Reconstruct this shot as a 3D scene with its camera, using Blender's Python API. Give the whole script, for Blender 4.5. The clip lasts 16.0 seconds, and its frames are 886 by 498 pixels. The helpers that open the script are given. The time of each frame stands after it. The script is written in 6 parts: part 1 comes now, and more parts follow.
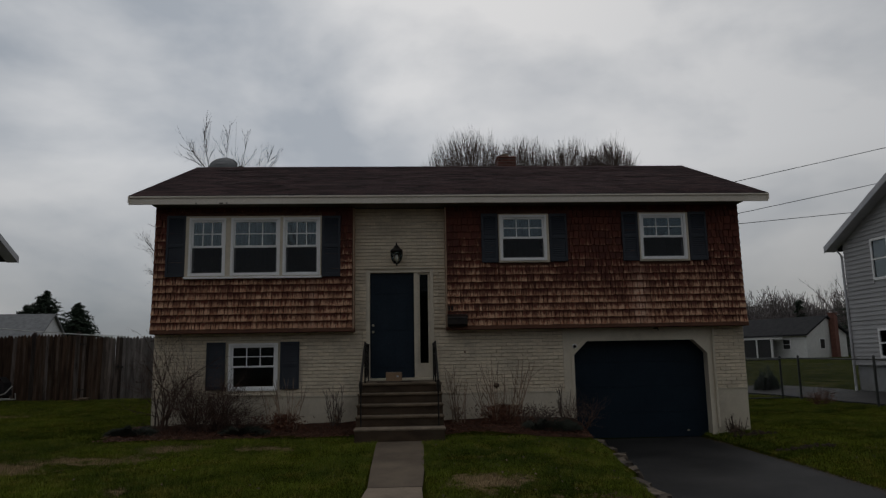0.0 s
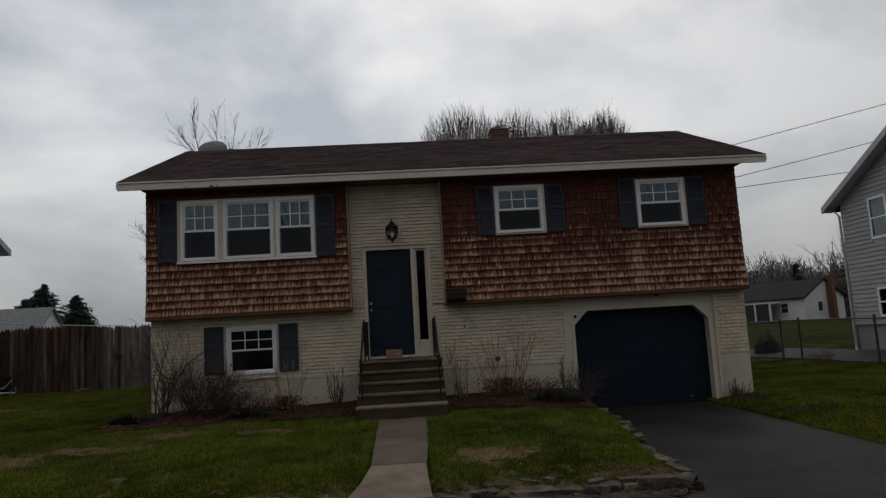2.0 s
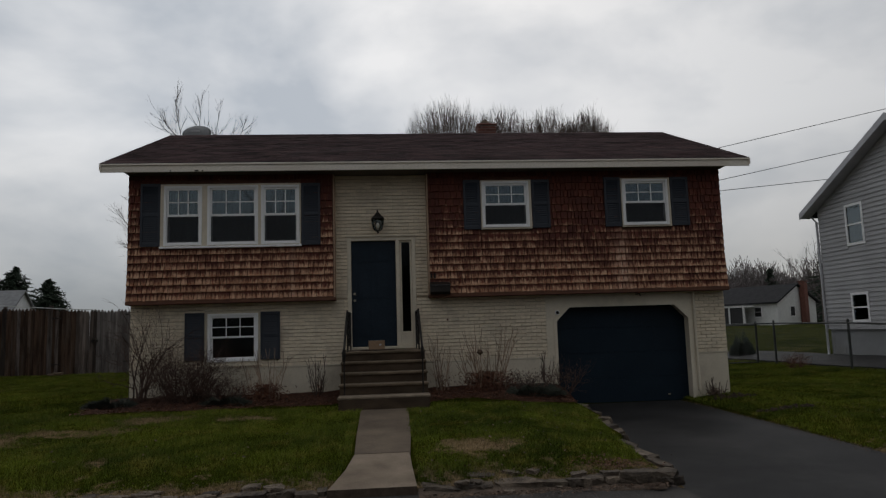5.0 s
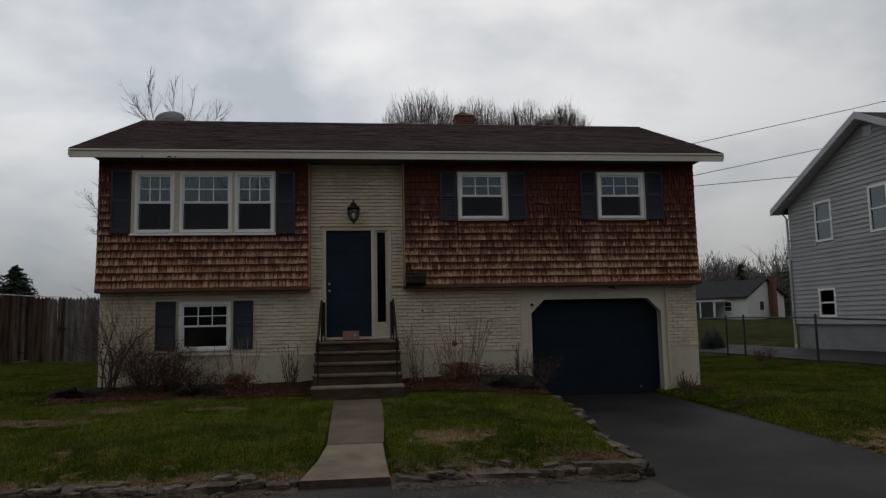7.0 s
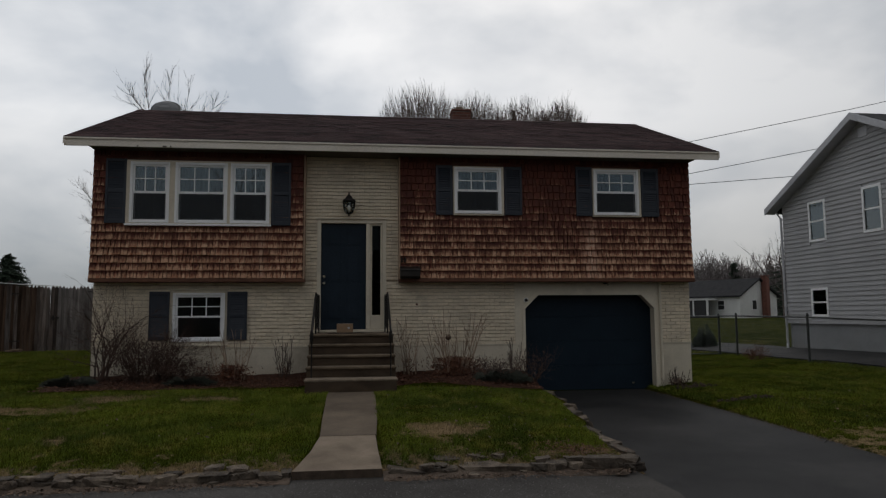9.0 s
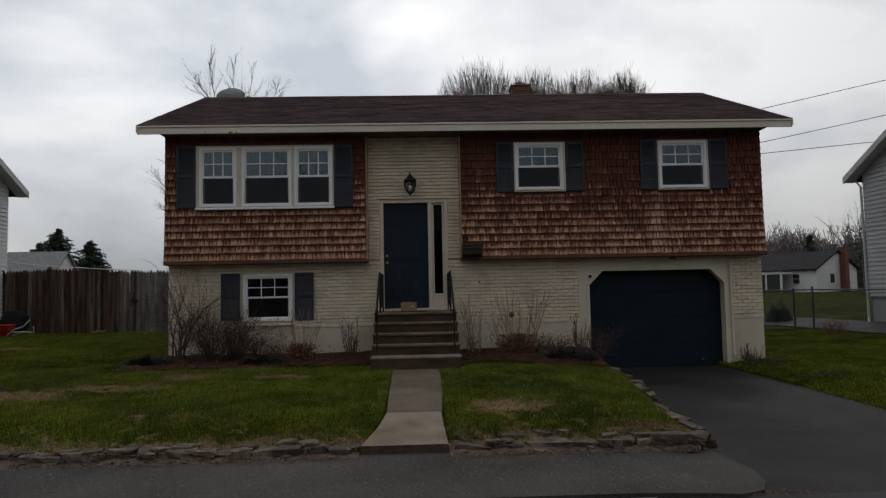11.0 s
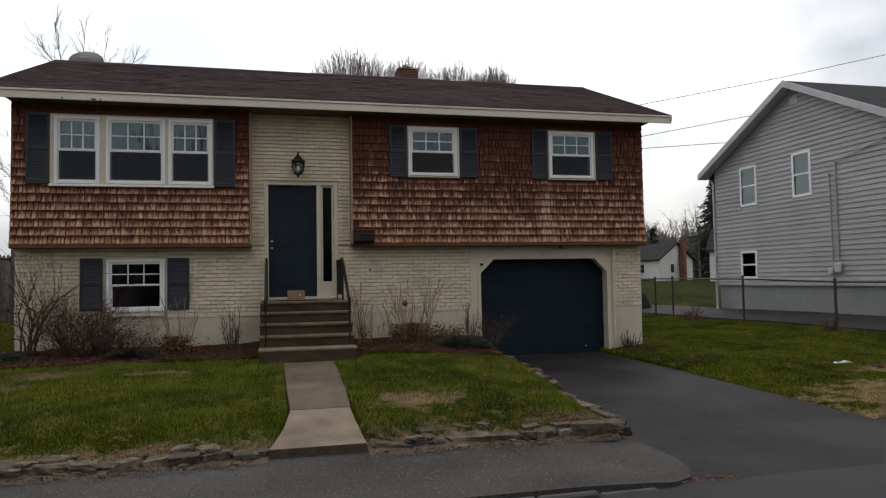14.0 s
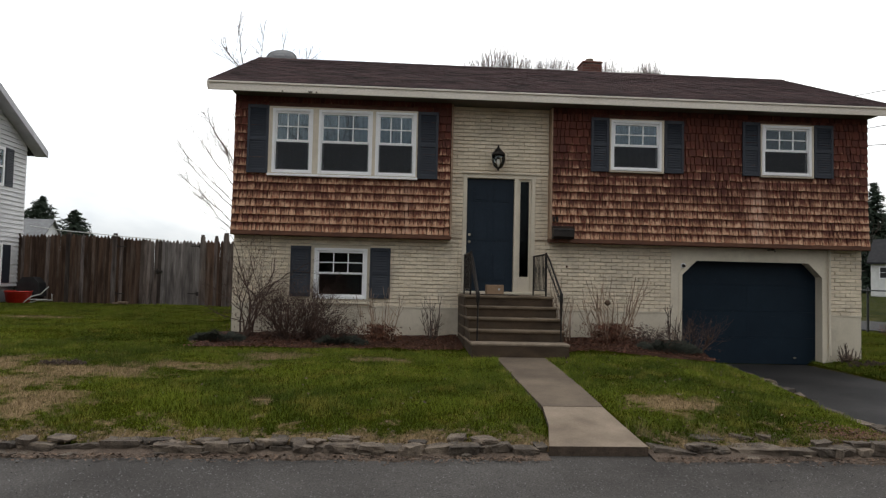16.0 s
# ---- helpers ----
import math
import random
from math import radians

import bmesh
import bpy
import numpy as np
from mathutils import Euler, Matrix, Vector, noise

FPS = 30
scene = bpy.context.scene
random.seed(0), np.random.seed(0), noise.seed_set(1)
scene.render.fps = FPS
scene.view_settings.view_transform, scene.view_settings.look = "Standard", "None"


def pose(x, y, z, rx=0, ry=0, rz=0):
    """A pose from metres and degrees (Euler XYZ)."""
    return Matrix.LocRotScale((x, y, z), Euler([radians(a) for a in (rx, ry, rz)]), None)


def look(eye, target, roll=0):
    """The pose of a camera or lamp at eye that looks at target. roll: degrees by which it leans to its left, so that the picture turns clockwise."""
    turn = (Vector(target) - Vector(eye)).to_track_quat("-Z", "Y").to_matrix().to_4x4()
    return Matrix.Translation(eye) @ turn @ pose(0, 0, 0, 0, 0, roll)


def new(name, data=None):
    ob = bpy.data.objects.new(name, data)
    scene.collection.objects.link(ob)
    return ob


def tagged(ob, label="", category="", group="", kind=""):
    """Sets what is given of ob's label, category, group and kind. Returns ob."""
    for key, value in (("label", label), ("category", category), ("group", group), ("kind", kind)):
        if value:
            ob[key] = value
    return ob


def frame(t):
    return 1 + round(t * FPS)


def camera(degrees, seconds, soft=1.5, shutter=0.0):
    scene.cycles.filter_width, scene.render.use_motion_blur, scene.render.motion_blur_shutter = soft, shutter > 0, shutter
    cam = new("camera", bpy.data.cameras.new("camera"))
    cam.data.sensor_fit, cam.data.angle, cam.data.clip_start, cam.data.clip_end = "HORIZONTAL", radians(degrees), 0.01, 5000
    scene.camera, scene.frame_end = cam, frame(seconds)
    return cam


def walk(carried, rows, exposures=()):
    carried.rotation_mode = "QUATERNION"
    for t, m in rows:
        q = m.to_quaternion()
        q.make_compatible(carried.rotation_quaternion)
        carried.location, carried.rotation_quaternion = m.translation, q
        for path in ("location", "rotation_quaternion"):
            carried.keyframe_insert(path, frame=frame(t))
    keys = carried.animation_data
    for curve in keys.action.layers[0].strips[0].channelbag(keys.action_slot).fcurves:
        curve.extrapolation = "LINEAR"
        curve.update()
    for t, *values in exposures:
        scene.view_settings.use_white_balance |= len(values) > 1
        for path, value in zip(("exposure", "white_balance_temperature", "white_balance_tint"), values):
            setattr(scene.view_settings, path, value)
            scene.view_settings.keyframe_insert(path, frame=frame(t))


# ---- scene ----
cam = camera(65.3, 16.0, 1.3)
PATH = [
    (0, (4.894, -13.737, 1.546), (4.994, -11.764, 1.858), -1.0),
    (0.5, (4.838, -13.567, 1.472), (5.1, -11.602, 1.741), -2.6),
    (1, (4.875, -13.57, 1.514), (5.128, -11.602, 1.767), -3.6),
    (1.5, (4.871, -13.651, 1.499), (5.008, -11.67, 1.74), -3.9),
    (2, (4.91, -13.57, 1.503), (5.018, -11.589, 1.752), -3.3),
    (2.5, (4.861, -13.567, 1.508), (5.031, -11.588, 1.741), -3.0),
    (3, (4.787, -13.615, 1.485), (4.954, -11.636, 1.72), -2.4),
    (3.5, (4.797, -13.557, 1.451), (4.911, -11.573, 1.672), -1.3),
    (4, (4.79, -13.564, 1.461), (4.945, -11.583, 1.693), -1.3),
    (4.2, (4.788, -13.564, 1.461), (4.935, -11.583, 1.693), -1.3),
    (6.3, (4.79, -13.56, 1.463), (5.04, -11.588, 1.697), -1.5),
    (6.5, (4.79, -13.559, 1.462), (5.045, -11.587, 1.673), -1.0),
    (7, (4.789, -13.531, 1.458), (5.026, -11.556, 1.664), -1.2),
    (7.5, (4.795, -13.538, 1.453), (5.02, -11.56, 1.646), -1.6),
    (8, (4.763, -13.505, 1.442), (5.0, -11.527, 1.622), -1.4),
    (8.5, (4.766, -13.538, 1.442), (4.997, -11.56, 1.632), -0.2),
    (9, (4.782, -13.54, 1.443), (5.034, -11.565, 1.634), -0.4),
    (9.5, (4.769, -13.528, 1.433), (4.957, -11.545, 1.611), -1.2),
    (10, (4.784, -13.546, 1.441), (4.86, -11.554, 1.603), -1.4),
    (10.2, (4.785, -13.545, 1.441), (4.884, -11.552, 1.587), -1.9),
    (12.3, (4.77, -13.47, 1.402), (4.79, -11.472, 1.52), 0.3),
    (12.5, (4.763, -13.41, 1.402), (4.776, -11.412, 1.489), -0.5),
    (13, (4.674, -13.366, 1.409), (4.816, -11.372, 1.486), -0.7),
    (13.5, (4.442, -13.253, 1.424), (4.728, -11.274, 1.437), -1.7),
    (14, (4.273, -13.026, 1.44), (4.74, -11.084, 1.53), -1.0),
    (14.5, (3.882, -12.95, 1.333), (4.24, -10.985, 1.422), -3.4),
    (15, (3.516, -12.78, 1.339), (3.728, -10.791, 1.336), 0.1),
    (15.5, (3.276, -12.574, 1.297), (3.516, -10.589, 1.312), -0.6),
    (16, (2.896, -12.513, 1.346), (3.025, -10.519, 1.439), 1.3),
]
walk(cam, [(t, look(eye, target, roll)) for t, eye, target, roll in PATH],
     [(0, -1.55, 6500, 10), (0.6, -1.5, 6500, 10), (1.5, -1.28, 6550, 10), (3.5, -1.2, 6550, 10), (6.5, -1.2, 6550, 10), (9, -1.08, 6550, 10), (12.5, -0.7, 6600, 10), (13.1, -0.54, 6650, 10), (14, -0.17, 6700, 10), (14.6, -0.2, 6700, 10), (15.5, 0.04, 6700, 10), (16, 0.18, 6700, 10)])

# ---- world ----
world = bpy.data.worlds.new("overcast_sky")
scene.world = world
world.use_nodes = True
_n, _l = world.node_tree.nodes, world.node_tree.links
_n.clear()
_out = _n.new("ShaderNodeOutputWorld")
_bg = _n.new("ShaderNodeBackground")
_sky = _n.new("ShaderNodeTexSky")
_sky.sky_type, _sky.sun_disc = "NISHITA", False
_sky.sun_elevation, _sky.sun_rotation = radians(38), radians(10)
_tc = _n.new("ShaderNodeTexCoord")
_mp = _n.new("ShaderNodeMapping")
_mp.inputs["Scale"].default_value = (1.0, 1.0, 1.9)
_mp.inputs["Location"].default_value = (0.35, 0.1, 0.2)
_cl = _n.new("ShaderNodeTexNoise")
_cl.inputs["Scale"].default_value, _cl.inputs["Detail"].default_value = 2.6, 6.0
_cl.inputs["Roughness"].default_value, _cl.inputs["Distortion"].default_value = 0.5, 0.15
_rp = _n.new("ShaderNodeValToRGB")
_rp.color_ramp.elements[0].position, _rp.color_ramp.elements[1].position = 0.38, 0.60
_rp.color_ramp.elements[0].color = (0.46, 0.50, 0.548, 1)
_rp.color_ramp.elements[1].color = (0.86, 0.865, 0.87, 1)
_ml = _n.new("ShaderNodeMix")
_ml.data_type, _ml.blend_type = "RGBA", "MIX"
_ml.inputs[0].default_value = 0.9
_dim = _n.new("ShaderNodeMix")
_dim.data_type, _dim.blend_type = "RGBA", "MULTIPLY"
_dim.inputs[0].default_value = 1.0
_dim.inputs[7].default_value = (0.09, 0.09, 0.09, 1)
_l.new(_tc.outputs["Generated"], _mp.inputs["Vector"])
_l.new(_mp.outputs["Vector"], _cl.inputs["Vector"])
_l.new(_cl.outputs["Fac"], _rp.inputs["Fac"])
_l.new(_sky.outputs["Color"], _dim.inputs[6])
_l.new(_dim.outputs[2], _ml.inputs[6])
_l.new(_rp.outputs["Color"], _ml.inputs[7])
# the cloud is brighter round the veiled sun, which stands behind the house
_dot = _n.new("ShaderNodeVectorMath")
_dot.operation = "DOT_PRODUCT"
_dot.inputs[1].default_value = (-0.16, 0.87, 0.46)
_l.new(_tc.outputs["Generated"], _dot.inputs[0])
_half = _n.new("ShaderNodeMath")
_half.operation = "MULTIPLY_ADD"
_half.inputs[1].default_value, _half.inputs[2].default_value = 0.5, 0.5
_l.new(_dot.outputs["Value"], _half.inputs[0])
_pow = _n.new("ShaderNodeMath")
_pow.operation = "POWER"
_pow.inputs[1].default_value = 3.0
_l.new(_half.outputs[0], _pow.inputs[0])
_gain = _n.new("ShaderNodeMath")
_gain.operation = "MULTIPLY_ADD"
_gain.inputs[1].default_value, _gain.inputs[2].default_value = 1.22, 0.92
_l.new(_pow.outputs[0], _gain.inputs[0])
_sep = _n.new("ShaderNodeSeparateXYZ")
_l.new(_tc.outputs["Generated"], _sep.inputs[0])
_far = _n.new("ShaderNodeMath")
_far.operation = "SUBTRACT"
_far.inputs[0].default_value = 1.0
_l.new(_half.outputs[0], _far.inputs[1])
_rise = _n.new("ShaderNodeMath")
_rise.operation = "MULTIPLY_ADD"
_rise.inputs[1].default_value, _rise.inputs[2].default_value = 1.6, -0.62
_l.new(_sep.outputs["Z"], _rise.inputs[0])
_dome = _n.new("ShaderNodeMath")
_dome.operation = "MULTIPLY_ADD"
_dome.inputs[2].default_value = 1.0
_l.new(_rise.outputs[0], _dome.inputs[0])
_l.new(_far.outputs[0], _dome.inputs[1])
# heavier cloud towards the horizon
_low = _n.new("ShaderNodeMath")
_low.operation = "MULTIPLY_ADD"
_low.inputs[1].default_value, _low.inputs[2].default_value = 1.5, 0.66
_l.new(_sep.outputs["Z"], _low.inputs[0])
_cap = _n.new("ShaderNodeMath")
_cap.operation = "MINIMUM"
_cap.inputs[1].default_value = 1.06
_l.new(_low.outputs[0], _cap.inputs[0])
_lit = _n.new("ShaderNodeMath")
_lit.operation = "MULTIPLY"
_l.new(_gain.outputs[0], _lit.inputs[0])
_l.new(_cap.outputs[0], _lit.inputs[1])
_both = _n.new("ShaderNodeMath")
_both.operation = "MULTIPLY"
_l.new(_lit.outputs[0], _both.inputs[0])
_l.new(_dome.outputs[0], _both.inputs[1])
_glow = _n.new("ShaderNodeVectorMath")
_glow.operation = "SCALE"
_l.new(_ml.outputs[2], _glow.inputs[0])
_l.new(_both.outputs[0], _glow.inputs["Scale"])
_l.new(_glow.outputs[0], _bg.inputs["Color"])
_bg.inputs["Strength"].default_value = 1.0
_l.new(_bg.outputs["Background"], _out.inputs["Surface"])

sun = new("sun", bpy.data.lights.new("sun", "SUN"))
sun.data.energy, sun.data.angle, sun.data.color = 0.6, radians(25), (1.0, 0.97, 0.93)
sun.matrix_world = look((0, 0, 30), (-4, -14, 0))


# ---- materials ----
def nodes_of(name):
    m = bpy.data.materials.new(name)
    m.use_nodes = True
    return m, m.node_tree.nodes, m.node_tree.links, m.node_tree.nodes["Principled BSDF"]


def noise_node(n, l, scale, detail=4.0, rough=0.55, stretch=(1, 1, 1)):
    g = n.new("ShaderNodeNewGeometry")
    mp = n.new("ShaderNodeMapping")
    mp.inputs["Scale"].default_value = stretch
    t = n.new("ShaderNodeTexNoise")
    t.inputs["Scale"].default_value, t.inputs["Detail"].default_value, t.inputs["Roughness"].default_value = scale, detail, rough
    l.new(g.outputs["Position"], mp.inputs["Vector"])
    l.new(mp.outputs["Vector"], t.inputs["Vector"])
    return t.outputs["Fac"]


def ramp(n, l, fac, stops):
    r = n.new("ShaderNodeValToRGB")
    while len(r.color_ramp.elements) < len(stops):
        r.color_ramp.elements.new(0.5)
    for e, (p, c) in zip(r.color_ramp.elements, stops):
        e.position, e.color = p, (*c, 1) if len(c) == 3 else c
    l.new(fac, r.inputs["Fac"])
    return r.outputs["Color"]


def grey(a):
    return (a, a, a)


def mix(n, l, fac, a, b, how="MIX"):
    m = n.new("ShaderNodeMix")
    m.data_type, m.blend_type = "RGBA", how
    for sock, val in ((m.inputs[0], fac), (m.inputs[6], a), (m.inputs[7], b)):
        if hasattr(val, "is_output"):
            l.new(val, sock)
        elif isinstance(val, (int, float)):
            sock.default_value = val
        else:
            sock.default_value = (*val, 1)
    return m.outputs[2]


def calc(n, l, op, a, b=0.0, c=None):
    m = n.new("ShaderNodeMath")
    m.operation = op
    for sock, val in zip(m.inputs, (a, b) if c is None else (a, b, c)):
        if hasattr(val, "is_output"):
            l.new(val, sock)
        else:
            sock.default_value = val
    return m.outputs[0]


def place_of(n, l):
    g = n.new("ShaderNodeNewGeometry")
    s = n.new("ShaderNodeSeparateXYZ")
    l.new(g.outputs["Position"], s.inputs["Vector"])
    return s.outputs


def piece_random(n, l):
    """One random number for each piece, whether an object of its own or an island."""
    o, g = n.new("ShaderNodeObjectInfo"), n.new("ShaderNodeNewGeometry")
    return calc(n, l, "FRACT", calc(n, l, "ADD", o.outputs["Random"], g.outputs["Random Per Island"]))


def relief(n, l, bsdf, fac, strength, dist=0.01):
    b = n.new("ShaderNodeBump")
    b.inputs["Strength"].default_value, b.inputs["Distance"].default_value = strength, dist
    l.new(fac, b.inputs["Height"])
    l.new(b.outputs["Normal"], bsdf.inputs["Normal"])


def surface(name, dark, light, rough=0.7, coarse=3.0, fine=40.0, bump=0.25, metal=0.0, spread=0.0, stretch=(1, 1, 1), dirt=None, dist=0.006, speck=(0.78, 1.12)):
    """A worn surface: two colours mixed at a coarse scale, a fine grain over them, and a bump."""
    m, n, l, b = nodes_of(name)
    a = noise_node(n, l, coarse, 5.0, 0.6, stretch)
    f = noise_node(n, l, fine, 4.0, 0.65, stretch)
    col = mix(n, l, ramp(n, l, a, [(0.33, grey(0)), (0.67, grey(1))]), dark, light)
    col = mix(n, l, 1.0, col, ramp(n, l, f, [(0.3, grey(speck[0])), (0.7, grey(speck[1]))]), "MULTIPLY")
    if dirt:
        d = noise_node(n, l, coarse * 0.6, 7.0, 0.7, stretch)
        col = mix(n, l, ramp(n, l, d, [(0.52, grey(0)), (0.72, grey(0.75))]), col, dirt)
    if spread:
        r = piece_random(n, l)
        col = mix(n, l, 1.0, col, ramp(n, l, r, [(0.0, grey(1 - spread)), (1.0, grey(1 + spread))]), "MULTIPLY")
    l.new(col, b.inputs["Base Color"])
    l.new(calc(n, l, "MULTIPLY_ADD", f, 0.18, rough - 0.09), b.inputs["Roughness"])
    b.inputs["Metallic"].default_value = metal
    relief(n, l, b, f, bump, dist)
    return m


CREAM = surface("cream_paint", (0.73, 0.625, 0.475), (0.85, 0.74, 0.575), 0.6, 2.0, 55, 0.3, spread=0.07, dirt=(0.42, 0.36, 0.28))
MORTAR = surface("painted_mortar", (0.43, 0.35, 0.255), (0.56, 0.465, 0.35), 0.85, 3.0, 70, 0.4)
CREAM_FLAT = surface("cream_board", (0.64, 0.565, 0.445), (0.72, 0.645, 0.515), 0.55, 1.2, 30, 0.12, dirt=(0.42, 0.37, 0.30), speck=(0.92, 1.05))
FOUNDATION = surface("painted_concrete", (0.57, 0.505, 0.395), (0.68, 0.61, 0.49), 0.75, 1.4, 35, 0.15, speck=(0.92, 1.05), dirt=(0.36, 0.31, 0.24))
FASCIA_WHITE = surface("weathered_white_paint", (0.74, 0.67, 0.575), (0.85, 0.785, 0.685), 0.55, 1.0, 25, 0.12, stretch=(1, 1, 4), dirt=(0.59, 0.51, 0.41))
VINYL = surface("white_vinyl", (0.88, 0.88, 0.885), (0.93, 0.93, 0.93), 0.4, 2.0, 20, 0.04, speck=(0.98, 1.02))
# soffit colour is darkened to hold the shade under the eaves
SOFFIT = surface("shaded_soffit_paint", (0.08, 0.068, 0.052), (0.12, 0.10, 0.08), 0.7, 2.0, 30, 0.1)
NAVY = surface("navy_door_paint", (0.0058, 0.0150, 0.0265), (0.0095, 0.0215, 0.035), 0.55, 1.5, 30, 0.06)
SHUTTER = surface("slate_blue_vinyl", (0.017, 0.022, 0.034), (0.026, 0.033, 0.047), 0.55, 3.0, 40, 0.08)
RUST_TRIM = surface("red_brown_trim", (0.085, 0.030, 0.016), (0.155, 0.062, 0.031), 0.7, 4.0, 40, 0.2, stretch=(1, 1, 3))
TRIM_WOOD = surface("faded_cedar_trim", (0.26, 0.16, 0.10), (0.40, 0.28, 0.19), 0.7, 3.0, 40, 0.2, stretch=(4, 4, 0.6))
IRON = surface("black_iron", (0.012, 0.011, 0.011), (0.028, 0.022, 0.018), 0.5, 8.0, 60, 0.15, metal=0.5)
# risers get a darker brown than the treads
STEP_CONCRETE = surface("dark_step_concrete", (0.034, 0.020, 0.010), (0.078, 0.050, 0.029), 0.9, 2.5, 45, 0.5, stretch=(1, 1, 2), dirt=(0.068, 0.052, 0.034))
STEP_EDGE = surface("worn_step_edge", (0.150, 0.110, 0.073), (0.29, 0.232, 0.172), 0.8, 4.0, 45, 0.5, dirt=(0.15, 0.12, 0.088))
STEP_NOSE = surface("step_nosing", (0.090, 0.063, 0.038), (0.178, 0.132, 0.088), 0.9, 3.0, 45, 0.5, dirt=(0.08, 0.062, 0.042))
WALK_CONCRETE = surface("old_walk_concrete", (0.074, 0.052, 0.034), (0.150, 0.112, 0.077), 0.9, 1.6, 60, 0.6, dirt=(0.080, 0.060, 0.042))
PALE_CONCRETE = surface("pale_walk_concrete", (0.128, 0.094, 0.064), (0.235, 0.182, 0.132), 0.9, 2.2, 60, 0.6, dirt=(0.115, 0.085, 0.060))
DOOR_PAINT = surface("slate_blue_paint", (0.0110, 0.0200, 0.0320), (0.0165, 0.0280, 0.0425), 0.5, 1.5, 30, 0.06)
DARK_TWIG = surface("dark_red_brown_twigs", (0.045, 0.024, 0.018), (0.12, 0.070, 0.052), 0.85, 6.0, 40, 0.2, spread=0.3)
FOOT_SOIL = surface("brown_soil", (0.055, 0.036, 0.024), (0.125, 0.088, 0.062), 0.95, 7.0, 60, 1.0, dist=0.02, dirt=(0.08, 0.06, 0.042))
ASPHALT_WALK = surface("grey_asphalt_path", (0.037, 0.0333, 0.0305), (0.068, 0.0628, 0.058), 0.9, 0.9, 75, 0.55, speck=(0.35, 1.8), dirt=(0.037, 0.033, 0.030), dist=0.006)
GRIT = surface("pale_grit", (0.07, 0.07, 0.067), (0.19, 0.187, 0.18), 0.9, 30.0, 60, 0.2, spread=0.5)
ASPHALT_DRIVE = surface("damp_asphalt", (0.0095, 0.0092, 0.0095), (0.0250, 0.0240, 0.0240), 0.72, 0.9, 60, 0.9, speck=(0.45, 1.6), dirt=(0.044, 0.041, 0.039))
ASPHALT_ROAD = surface("road_asphalt", (0.018, 0.018, 0.020), (0.034, 0.034, 0.036), 0.7, 0.4, 60, 0.7, speck=(0.6, 1.4), dirt=(0.040, 0.040, 0.042))
KERB_STONE = surface("granite_kerb", (0.034, 0.034, 0.034), (0.085, 0.085, 0.082), 0.8, 3.0, 60, 0.5, dirt=(0.025, 0.024, 0.023))
FIELD_STONE = surface("field_stone", (0.046, 0.034, 0.025), (0.172, 0.135, 0.100), 0.95, 9.0, 55, 1.0, spread=0.5, dirt=(0.055, 0.039, 0.027), dist=0.016)
CHIM_BRICK = surface("red_chimney_brick", (0.11, 0.045, 0.034), (0.19, 0.078, 0.056), 0.85, 5.0, 50, 0.4, spread=0.25)
CHIM_MORTAR = surface("chimney_mortar", (0.20, 0.18, 0.16), (0.28, 0.25, 0.22), 0.9)
LIGHT_SIDING = surface("white_siding", (0.58, 0.58, 0.59), (0.68, 0.68, 0.69), 0.5, 0.8, 30, 0.05, spread=0.04)
GREY_SIDING = surface("grey_siding", (0.335, 0.332, 0.34), (0.41, 0.406, 0.415), 0.5, 0.8, 30, 0.06, spread=0.06)
GREY_CONCRETE = surface("grey_painted_foundation", (0.25, 0.255, 0.265), (0.33, 0.335, 0.345), 0.8, 1.0, 30, 0.2, dirt=(0.20, 0.19, 0.18))
GREY_TRIM = surface("pale_grey_trim", (0.46, 0.46, 0.49), (0.55, 0.55, 0.58), 0.5)
FENCE_WOOD = surface("weathered_fence_wood", (0.052, 0.040, 0.035), (0.185, 0.148, 0.130), 0.9, 2.2, 30, 0.5, spread=0.5, stretch=(5, 5, 0.5), dirt=(0.25, 0.225, 0.215))
FENCE_GREY = surface("greyed_fence_wood", (0.088, 0.078, 0.075), (0.250, 0.222, 0.212), 0.9, 2.2, 30, 0.5, spread=0.4, stretch=(5, 5, 0.5), dirt=(0.33, 0.305, 0.295))
FENCE_RED = surface("red_brown_fence_wood", (0.040, 0.024, 0.017), (0.130, 0.080, 0.056), 0.9, 2.2, 30, 0.5, spread=0.45, stretch=(5, 5, 0.5), dirt=(0.16, 0.13, 0.11))
GALV = surface("galvanised_steel", (0.038, 0.042, 0.041), (0.070, 0.075, 0.073), 0.65, 5.0, 40, 0.1, metal=0.2)
BARK = surface("grey_bark", (0.065, 0.052, 0.045), (0.14, 0.115, 0.10), 0.9, 3.0, 30, 0.6)
TWIG = surface("brown_twigs", (0.07, 0.048, 0.038), (0.14, 0.10, 0.08), 0.85, 6.0, 40, 0.2, spread=0.3)
PALE_TWIG = surface("pale_dry_stalks", (0.23, 0.155, 0.105), (0.45, 0.33, 0.24), 0.8, 6.0, 40, 0.2, spread=0.3)
TAN_TWIG = surface("tan_twigs", (0.12, 0.085, 0.062), (0.25, 0.185, 0.142), 0.85, 6.0, 40, 0.2, spread=0.3)
RED_LEAF = surface("dry_red_brown_leaves", (0.075, 0.026, 0.014), (0.15, 0.06, 0.03), 0.8, 8.0, 60, 0.2, spread=0.4)
DRY_LEAF = surface("fallen_brown_leaves", (0.055, 0.033, 0.021), (0.15, 0.095, 0.06), 0.8, 8.0, 60, 0.2, spread=0.45)
JUNIPER = surface("grey_green_needles", (0.022, 0.026, 0.019), (0.050, 0.053, 0.040), 0.8, 6.0, 60, 0.2, spread=0.4)
